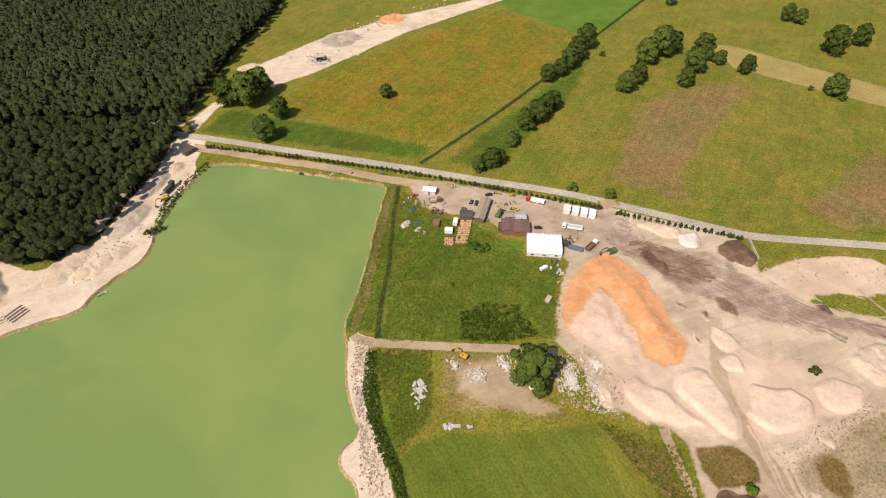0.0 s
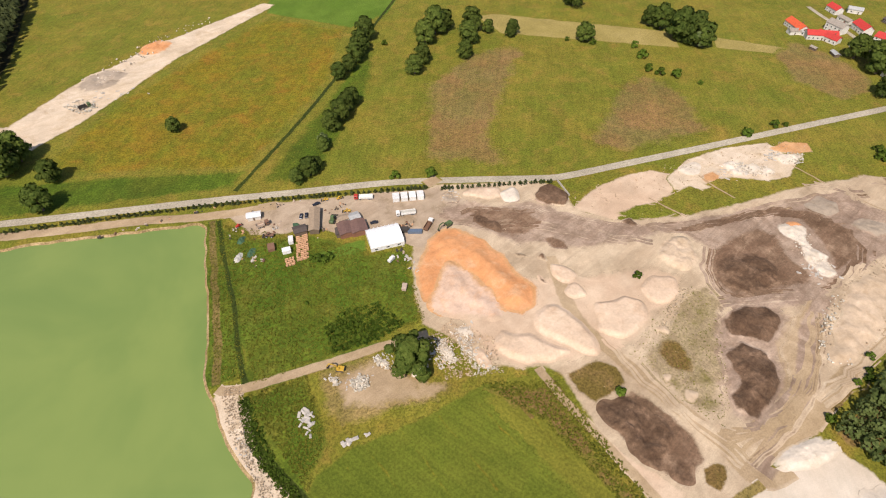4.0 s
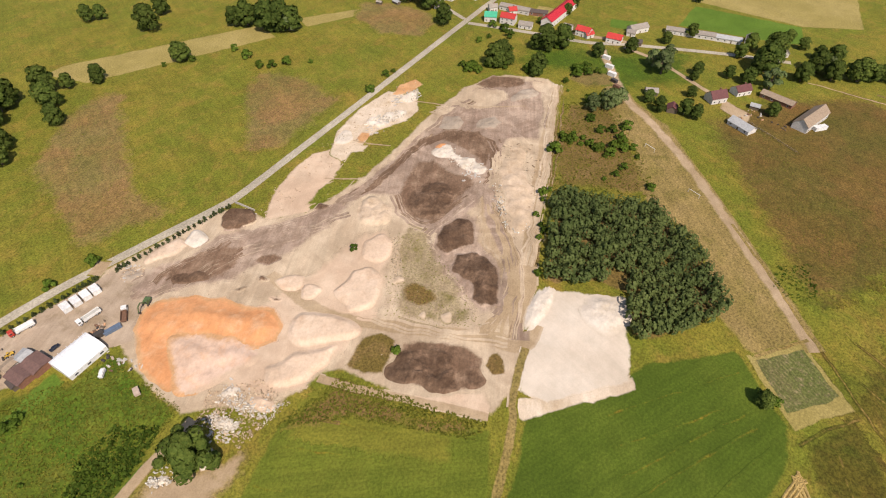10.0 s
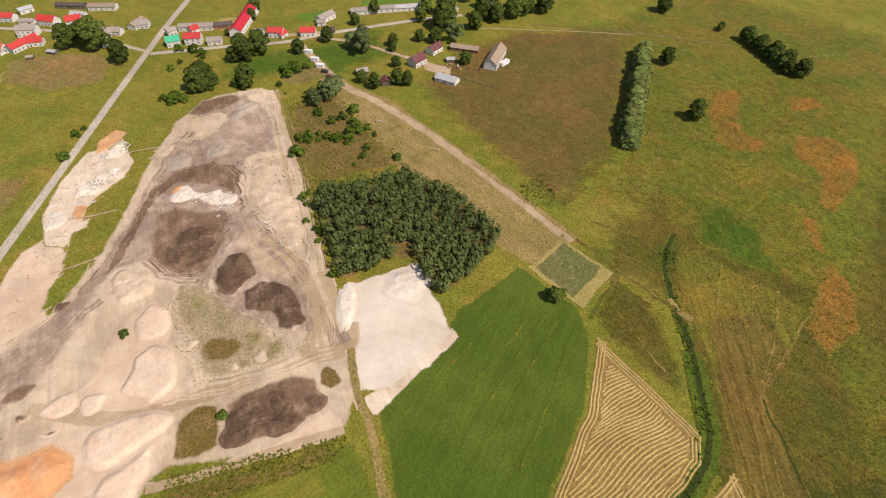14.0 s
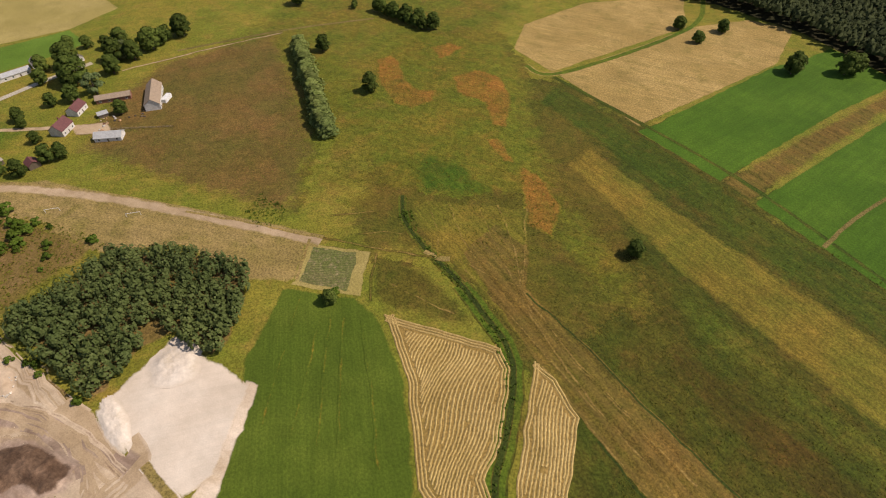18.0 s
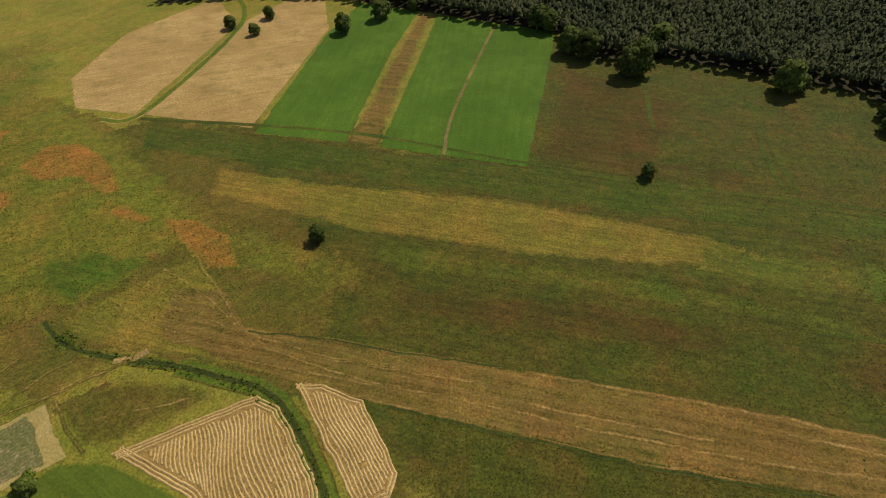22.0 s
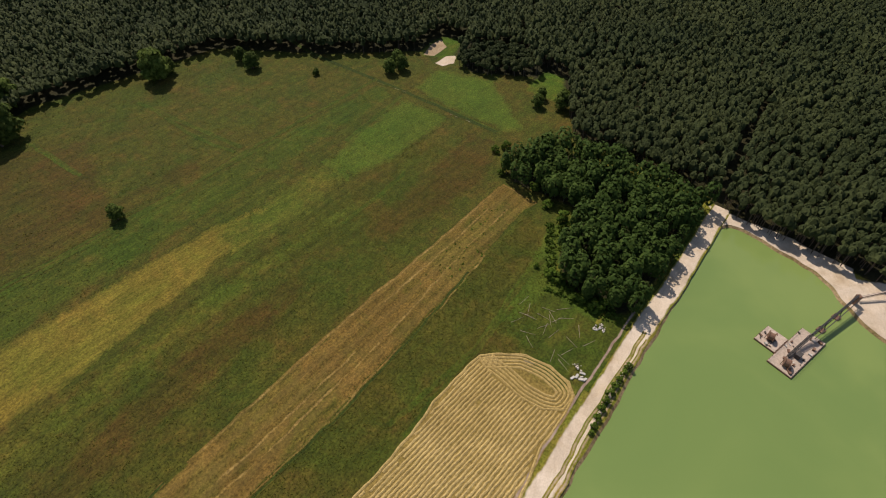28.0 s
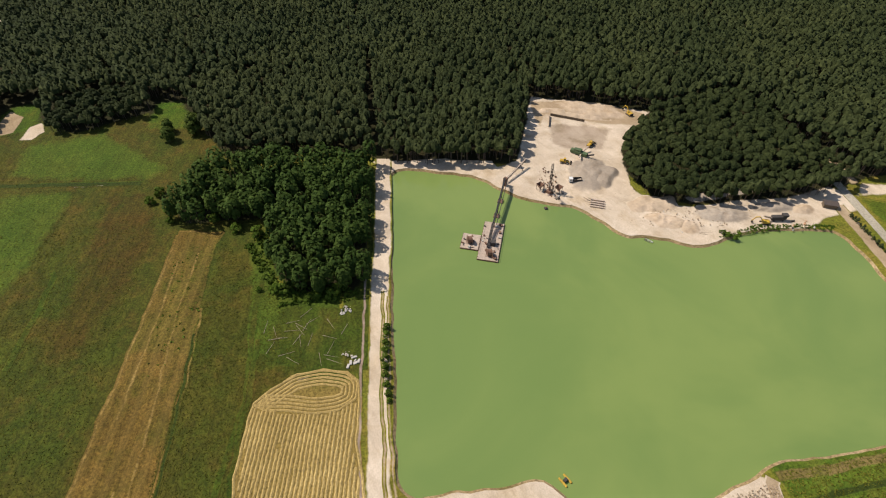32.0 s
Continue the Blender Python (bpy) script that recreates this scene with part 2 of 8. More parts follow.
M["midgreen"] = earth("mid_green_meadow", col(84, 104, 30), col(74, 96, 26), col(98, 100, 36), tufts=0.3, streak=(104, 0.5), drift=0.8)
M["swath"] = earth("raked_hay", col(198, 170, 110), col(182, 154, 94), grain=0.3, fine=1.6)
M["hayline"] = earth("dry_hay_line", col(168, 138, 78), col(150, 122, 66))
M["tan"] = earth("tan_dry_grass", col(164, 140, 92), col(148, 128, 76), col(128, 116, 60), tufts=0.15, streak=(60, 0.3))
M["olive"] = earth("olive_meadow", col(104, 94, 37), col(92, 89, 32), col(112, 94, 43), tufts=0.35, streak=(60, 0.3), drift=0.8)
M["veg"] = earth("vegetable_rows", col(126, 116, 76), col(106, 110, 58), col(152, 134, 100), mid=0.6, lines=(40, 1.6, 0.5, col(84, 96, 46)))
M["pit"] = earth("quarry_sand_floor", col(214, 193, 165), col(201, 179, 150), col(180, 158, 130), grain=0.08, mid=0.05, streak=(70, 0.15), fine=1.6, smear=0.5)
M["grit"] = earth("grey_quarry_grit", col(178, 156, 136), col(160, 138, 120), col(198, 174, 152), mid=0.08, grain=0.1, streak=(70, 0.2), smear=0.9)
M["soil"] = earth("dark_spoil_soil", col(140, 113, 92), col(122, 98, 78), col(168, 141, 117), mid=0.15, streak=(70, 0.25), grain=0.14, smear=0.9)
M["weedy"] = earth("weedy_quarry_sand", col(182, 162, 130), col(164, 146, 112), col(136, 126, 76), mid=0.2, grain=0.22, tufts=0.25, smear=0.6)
M["sand"] = earth("pale_sand", col(231, 212, 187), col(221, 200, 172), col(205, 181, 148), grain=0.09, fine=1.8, smear=0.4)
M["white"] = earth("white_washed_sand", col(226, 212, 192), col(218, 202, 180), grain=0.04, mid=0.06, streak=(30,0.1), fine=2.0, smear=0.12)
M["pink"] = earth("pink_gravel", col(220, 195, 167), col(211, 182, 153), grain=0.06, fine=1.8, smear=0.25)
M["orange"] = earth("orange_sand_drift", col(222, 168, 118), col(212, 168, 122), col(206, 150, 98), grain=0.08, smear=0.4)
M["track"] = earth("dusty_track", col(196, 172, 140), col(178, 154, 120), grain=0.1, fine=1.6, smear=0.5)
M["asphalt"] = earth("worn_asphalt", col(196, 185, 164), col(180, 169, 148), grain=0.2, bump=0.1)
M["yard"] = earth("gravel_yard", col(200, 180, 156), col(186, 165, 140), col(160, 140, 112), grain=0.08, fine=1.6, smear=0.5)
M["crop_pale"] = earth("yellowing_crop", col(128, 124, 46), col(118, 120, 42), grain=0.22, streak=(151, 0.35))
M["olive_y"] = earth("yellowish_green_meadow", col(118, 112, 40), col(104, 108, 36), col(130, 112, 45), tufts=0.45, streak=(60, 0.3), drift=1.0)
M["leafy"] = earth("leafy_rough_meadow", col(98, 99, 36), col(86, 93, 31), col(108, 98, 40), tufts=0.4, streak=(104, 0.4), drift=1.0)
M["leafy_b"] = earth("fresh_mown_meadow", col(90, 103, 34), col(80, 97, 30), tufts=0.2, streak=(104, 0.3), drift=0.6)
M["olive_l"] = earth("olive_yellow_pasture", col(122, 113, 44), col(108, 107, 37), col(128, 110, 50), tufts=0.35, streak=(60, 0.3), drift=1.0)
M["fallow"] = earth("dry_brown_pasture", col(122, 98, 54), col(110, 94, 46), col(104, 92, 42), tufts=0.35, streak=(30, 0.25), drift=0.7)
M["ditch"] = earth("reedy_ditch", col(66, 76, 26), col(54, 66, 22), tufts=0.8)
M["floor"] = earth("forest_floor", col(62, 56, 32), col(48, 48, 24))
M["bank"] = earth("eroded_bank", col(186, 160, 122), col(160, 134, 94), col(120, 106, 60))
for key, a, b, c in (("h_pink", (230, 205, 178), (223, 195, 166), (215, 184, 154)), ("h_orange", (230, 170, 120), (224, 158, 106), (228, 180, 136)),
                     ("h_sand", (220, 196, 168), (206, 182, 152), (190, 164, 132)), ("h_soil", (120, 95, 75), (100, 79, 62), (150, 122, 99)), ("h_pale", (228, 200, 178), (224, 192, 166), (226, 182, 146)),
                     ("h_white", (232, 220, 202), (224, 210, 190), (210, 194, 170)), ("h_grey", (190, 174, 154), (176, 160, 140), (162, 144, 122))):
    M[key] = earth(key[2:] + "_heap", col(*a), col(*b), col(*c), mid=0.2, fine=0.7, grain=0.2 if key == "h_soil" else 0.07, smear=0.8 if key == "h_soil" else 0.25, bump=0.5)


def water():
    m = Nodes("green_lake_water")
    m.link(m.mix(m.ramp(m.noise(0.012, 4.0, 0.6, distortion=0.6), 0.35, 0.65), col(134, 152, 82), col(120, 142, 76)), m.bsdf.inputs["Base Color"])
    m.bsdf.inputs["Roughness"].default_value = 0.12
    m.bsdf.inputs["IOR"].default_value = 1.33
    m.bump(m.noise(0.8, 3.0), 0.04, 0.1)
    return m.mat


M["water"] = water()
M["pine"] = leaf("pine_needles", col(86, 95, 57), col(61, 70, 41), 0.3, thin=0.2)
M["pine_b"] = leaf("young_pine_needles", col(74, 84, 48), col(54, 63, 35), thin=0.18)
M["oak"] = leaf("broad_leaves", col(104, 118, 54), col(70, 88, 36))
M["willow"] = leaf("silver_leaves", col(130, 141, 92), col(92, 110, 62))
M["bush"] = leaf("shrub_leaves", col(105, 125, 48), col(71, 96, 30))
M["grove"] = leaf("alder_leaves", col(92, 114, 52), col(60, 84, 34), thin=0.2)
M["copse"] = leaf("copse_leaves", col(104, 116, 68), col(78, 92, 48))
M["poplar"] = leaf("poplar_leaves", col(138, 150, 86), col(104, 120, 60))
M["pebble"] = leaf("loose_stones", col(222, 200, 172), col(150, 130, 108), 0.05, 0.0, 0.0)
M["pale_block"] = leaf("broken_concrete", col(238, 230, 216), col(176, 164, 148), 0.05, 0.0, 0.0)
M["rust_block"] = leaf("rusty_scrap", col(150, 110, 84), col(80, 64, 54), 0.05, 0.0, 0.0)
M["weed"] = leaf("meadow_weeds", col(139, 137, 56), col(108, 114, 43), 0.05, 0.0)
M["weed_dark"] = leaf("rough_meadow_grass", col(120, 115, 48), col(97, 101, 37), 0.05, 0.0)
M["bark"] = plain("bark", (0.12, 0.085, 0.06, 1), 0.9, vary=0.4, scale=4, bump=0.5)

for key, rgb in (("plaster", (226, 220, 208)), ("brick", (140, 96, 74)), ("wood", (112, 96, 78)), ("r_green", (60, 170, 130)), ("r_red", (196, 58, 50)), ("r_crimson", (190, 36, 50)),
                 ("r_orange", (212, 92, 52)), ("r_grey", (156, 146, 132)), ("r_dark", (88, 76, 68)), ("r_maroon", (112, 66, 62)), ("r_tan", (158, 138, 114)),
                 ("r_brown", (116, 88, 78)), ("r_steel", (176, 176, 172)), ("r_white", (240, 240, 236)), ("concrete", (196, 188, 174)), ("brick_new", (212, 164, 122)),
                 ("paint_white", (236, 234, 226)), ("paint_red", (196, 62, 44)), ("paint_yellow", (206, 164, 52)), ("paint_green", (84, 104, 62)), ("paint_blue", (96, 112, 130)),
                 ("dark_steel", (70, 64, 58)), ("rusty", (128, 94, 72)), ("deck", (196, 174, 152)), ("tarp", (190, 186, 172)), ("tarp_green", (58, 92, 62)), ("log", (170, 152, 126))):
    M[key] = plain(key + "_surface", col(*rgb, k=0.8), 0.55 if key.startswith("paint") else 0.8, vary=0.2, scale=0.9, rnd=0.08)
M["car"] = plain("dark_car_paint", col(44, 46, 56), 0.25, vary=0.1)
M["rubber"] = plain("rubber", (0.02, 0.02, 0.02, 1), 0.85)
M["glass"] = plain("dark_glass", (0.03, 0.035, 0.04, 1), 0.08, vary=0.1)


# ---- builders ----
rnd = random.Random(7)


def mesh_ob(name, verts, faces, mat, parent=None, smooth=False):
    me = bpy.data.meshes.new(name)
    me.from_pydata(verts, [], faces)
    me.materials.append(mat)
    if smooth:
        me.polygons.foreach_set("use_smooth", [True] * len(me.polygons))
    me.update()
    ob = new(name, me)
    ob.parent = parent
    return ob


def ring(pts, step=3.0, wob=0.8, curve=True, closed=True):
    """A dense, slightly uneven outline through the corner points."""
    n = len(pts)
    out = []
    for i in range(n if closed else n - 1):
        p0, p1, p2, p3 = (Vector(pts[(i + k) % n] if closed else pts[min(max(i + k, 0), n - 1)]) for k in (-1, 0, 1, 2))
        cuts = max(1, round((p2 - p1).length / step))
        for j in range(cuts):
            t = j / cuts
            if curve:
                q = 0.5 * ((2 * p1) + (p2 - p0) * t + (2 * p0 - 5 * p1 + 4 * p2 - p3) * t * t + (3 * p1 - p0 - 3 * p2 + p3) * t ** 3)
            else:
                q = p1.lerp(p2, t)
            s = Vector((q.x * 0.13, q.y * 0.13, 3.1))
            out.append(Vector((q.x + wob * noise.noise(s), q.y + wob * noise.noise(s + Vector((9, 5, 2))))))
    if not closed:
        out.append(Vector(pts[-1]))
    return out


def inset(loop, w):
    n = len(loop)
    area = sum(loop[i].x * loop[(i + 1) % n].y - loop[(i + 1) % n].x * loop[i].y for i in range(n))
    side = 1 if area > 0 else -1
    out = []
    for i in range(n):
        d = loop[(i + 1) % n] - loop[i - 1]
        d = d.normalized() if d.length > 1e-6 else Vector((1, 0))
        out.append(loop[i] + Vector((-d.y, d.x)) * side * w)
    return out


COVERS, BOUNDS = [], []


def cover_level(pts):
    """The height of the highest cover whose bounds touch those of the given places."""
    x, y = [q[0] for q in pts], [q[1] for q in pts]
    box_a = min(x), min(y), max(x), max(y)
    return max([0.02] + [b[4] for b in BOUNDS if b[0] < box_a[2] and b[2] > box_a[0] and b[1] < box_a[3] and b[3] > box_a[1]]), box_a


def lay(pts):
    """A place on top of all covers that a new one may touch."""
    z, b = cover_level(pts)
    BOUNDS.append((*b, z + 0.004))
    return z + 0.004


def cover_below(pts):
    """The cover that lies below most of the given places."""
    p = np.array([(q[0], q[1]) for q in pts], float).reshape(-1, 2)
    top = np.full(len(p), -1)
    for i, (poly, key, low, high) in enumerate(COVERS):
        near = np.flatnonzero((p >= low).all(1) & (p <= high).all(1))
        if len(near):
            top[near[inside(poly, p[near])]] = i
    return ["meadow" if i < 0 else COVERS[i][1] for i in top]


def dress(ob, mat, fades, cut=False):
    """Give each face the cover's material, blended with what lies below that face."""
    me = ob.data
    at = me.attributes.new("fade", "FLOAT", "POINT")
    at.data.foreach_set("value", fades)
    rim = [f.index for f in me.polygons if min(fades[v] for v in f.vertices) < 0.97]
    below = cover_below([ob.matrix_basis @ me.polygons[i].center for i in rim]) or ["meadow"]
    most = max(sorted(set(below)), key=below.count)
    below = [k if below.count(k) > 0.1 * len(below) else most for k in below]
    keys = [most] * len(me.polygons)
    for i, k in zip(rim, below):
        keys[i] = k
    kinds = sorted(set(keys))
    me.materials.clear()
    for k in kinds:
        me.materials.append(blend(mat, k, cut))
    me.polygons.foreach_set("material_index", [kinds.index(k) for k in keys])
    me.update()


def inside(poly, p):
    x, y = p[:, 0], p[:, 1]
    hit = np.zeros(len(p), bool)
    for i in range(len(poly)):
        (x1, y1), (x2, y2) = poly[i - 1], poly[i]
        cross = ((y1 > y) != (y2 > y)) & (x < (x2 - x1) * (y - y1) / (y2 - y1 + 1e-9) + x1)
        hit ^= cross
    return hit


def rim_distance(pts, loop):
    """How far each point lies from the outline."""
    a = np.array([(p.x, p.y) for p in loop])
    b = np.roll(a, -1, 0)
    ab = b - a
    best = np.full(len(pts), 1e9)
    for k in range(len(a)):
        t = np.clip(((pts - a[k]) @ ab[k]) / max(1e-9, ab[k] @ ab[k]), 0, 1)
        best = np.minimum(best, np.hypot(*(pts - a[k] - t[:, None] * ab[k]).T))
    return best


def sheet(name, pts, mat, label, category, soft=3.0, wob=1.0, curve=False, step=4.0, kind="structure", shore=False):
    """A stretch of ground cover that lies on the one below it and frays out over a given width at its rim."""
    from mathutils.geometry import delaunay_2d_cdt
    step = max(step, sum(math.dist(a, b) for a, b in zip(pts, pts[1:])) / 160)
    outer = ring(pts, step, wob, curve)
    level = lay(outer)
    a = np.array([(p.x, p.y) for p in outer])
    gap = max(2.0, soft * 0.7)
    gx, gy = np.meshgrid(np.arange(a[:, 0].min(), a[:, 0].max(), gap), np.arange(a[:, 1].min(), a[:, 1].max(), gap))
    g = np.stack([gx.ravel() + (np.arange(gx.size) % 7) * 0.02, gy.ravel() + (np.arange(gx.size) % 5) * 0.02], 1)
    g = g[inside(a, g)]
    d = rim_distance(g, outer)
    far = (np.floor(g[:, 0] / gap) % 4 == 0) & (np.floor(g[:, 1] / gap) % 4 == 0)
    g = g[(d > 0.35 * gap) & ((d < soft * 1.6) | far)]
    n = len(outer)
    for w in (soft * 0.5, soft):
        q = np.array([(p.x, p.y) for p in inset(outer, w)])
        ok = inside(a, q)
        q = q[ok][rim_distance(q[ok], outer) > 0.8 * w] if ok.any() else q[:0]
        g = np.concatenate([g, q])
    cuts, edges = [], []
    if shore:
        cuts = ring(SHORE, 2.5, 1.2, True)
        k = n + len(g)
        edges = [(k + i, k + (i + 1) % len(cuts)) for i in range(len(cuts))]
    v, _, tris, *_ = delaunay_2d_cdt([*outer, *(Vector(p) for p in g), *cuts], edges, [list(range(n))], 1, 1e-5)
    xy = np.array([(p.x, p.y) for p in v])
    if shore:
        wet = inside([(p.x, p.y) for p in cuts], np.array([xy[list(t)].mean(0) for t in tris]))
        tris = [t for t, w in zip(tris, wet) if not w]
    fades = np.clip(rim_distance(xy, outer) / soft, 0, 1)
    ob = mesh_ob(name, [(p.x, p.y, level) for p in v], [tuple(t) for t in tris], M[mat])
    dress(ob, mat, fades, True)
    COVERS.append((pts, mat, np.min(pts, 0), np.max(pts, 0)))
    return tagged(ob, label, category, kind=kind)


def band(name, line, width, mat, label, category, soft=1.0, wob=0.4, kind="structure", most=1.0):
    """A road, track or ditch along a line."""
    mid = ring(line, 4.0, wob, True, closed=False)
    z = lay(mid)
    verts, faces, fades = [], [], []
    for i, p in enumerate(mid):
        d = (mid[min(i + 1, len(mid) - 1)] - mid[max(i - 1, 0)]).normalized()
        s = Vector((-d.y, d.x))
        for off, f in ((-width / 2 - soft / 2, 0.0), (-width / 2 + soft / 2, most), (width / 2 - soft / 2, most), (width / 2 + soft / 2, 0.0)):
            q = p + s * off
            verts.append((q.x, q.y, z))
            fades.append(f)
    for i in range(len(mid) - 1):
        for k in range(3):
            faces.append((4 * i + k, 4 * i + 4 + k, 4 * i + 5 + k, 4 * i + 1 + k))
    ob = mesh_ob(name, verts, faces, M[mat])
    dress(ob, mat, fades)
    return tagged(ob, label, category, kind=kind)


def heap(name, x, y, rx, ry, turn, h, mat, label, category="heap", flat=0.35, rough=0.12, group="", seed=0):
    """A tipped heap: a low, uneven mound with a flattened or ridged top and a ragged foot."""
    rings, segs = 16, 56
    verts, faces, fades = [], [], []
    level = cover_level([(x - rx, y - ry), (x + rx, y + ry)])[0] + 0.01
    sd = Vector((x * 0.37 + seed, y * 0.41, 1.7))
    for i in range(rings + 1):
        r = 1 - i / rings
        for j in range(segs):
            a = 2 * math.pi * j / segs
            foot = 1.08 + 0.2 * noise.fractal(sd + Vector((math.cos(a) * 1.3, math.sin(a) * 1.3, 0)), 0.6, 2.2, 4)
            px, py = math.cos(a) * r * rx * foot, math.sin(a) * r * ry * foot
            k = min(1.0, (1 - r) / max(0.05, 1 - flat))
            k = k * k * (3 - 2 * k)
            lump = noise.fractal(sd + Vector((px * 0.16, py * 0.16, 0)), 0.7, 2.0, 4)
            z = h * k * (1 + rough * 2.2 * lump) + (level if i else level - 0.02)
            verts.append((px, py, max(z, level if i else level - 0.02)))
            fades.append(min(1.0, (1 - r) / 0.38))
    for i in range(rings):
        for j in range(segs):
            k = (j + 1) % segs
            faces.append((i * segs + j, i * segs + k, (i + 1) * segs + k, (i + 1) * segs + j))
    ob = mesh_ob(name, verts, faces, M[mat], smooth=True)
    ob.matrix_basis = pose(x, y, 0, 0, 0, turn)
    dress(ob, mat, fades)
    return tagged(ob, label, category, group)


# ---- ground, lake ----
SHORE = [(-197, 140), (-185, 146), (-171, 153), (-167, 161), (-161, 174), (-153, 184), (-152, 198), (-154, 222), (-148, 247), (-141, 264),
         (-118, 265), (-83, 257), (-48, 249), (-33, 244), (-36, 215), (-38, 182), (-43, 147), (-42, 132), (-39, 115), (-33, 96),
         (-38, 83), (-30, 72), (-30, 55), (-40, 48), (-52, 62), (-58, 62), (-64, 56), (-65, 44), (-68, 25), (-70, 12), (-76, 7),
         (-92, 9), (-112, 14), (-140, 19), (-172, 26), (-212, 35), (-257, 46), (-250, 74), (-238, 95), (-224, 104), (-209, 119), (-199, 138)]


def make_ground():
    from mathutils.geometry import tessellate_polygon
    hole = ring(SHORE, 2.5, 1.2, True)
    rim = [Vector((x, y)) for x, y in ((-4500, -4500), (4500, -4500), (4500, 4500), (-4500, 4500))]
    verts = [(p.x, p.y, 0) for p in rim + hole]
    faces = tessellate_polygon([[Vector((p.x, p.y, 0)) for p in rim], [Vector((p.x, p.y, 0)) for p in hole]])
    ob = mesh_ob("ground", verts, [tuple(f) for f in faces], M["meadow"])
    tagged(ob, "olive green summer meadow reaching to the horizon", "ground", kind="structure")
    low = inset(hole, 2.2)
    n = len(hole)
    verts = [(p.x, p.y, 0) for p in hole] + [(p.x, p.y, -1.6) for p in low]
    ob = mesh_ob("lake_bank", verts, [(i, (i + 1) % n, n + (i + 1) % n, n + i) for i in range(n)], M["bank"])
    tagged(ob, "steep eroded sandy bank of the lake", "bank", kind="structure")
    verts = [(p.x, p.y, -0.9) for p in hole]
    ob = mesh_ob("water", verts, [tuple(f) for f in tessellate_polygon([[Vector((p.x, p.y, 0)) for p in hole]])], M["water"])
    tagged(ob, "calm opaque green water of a quarry lake", "water", kind="structure")


make_ground()

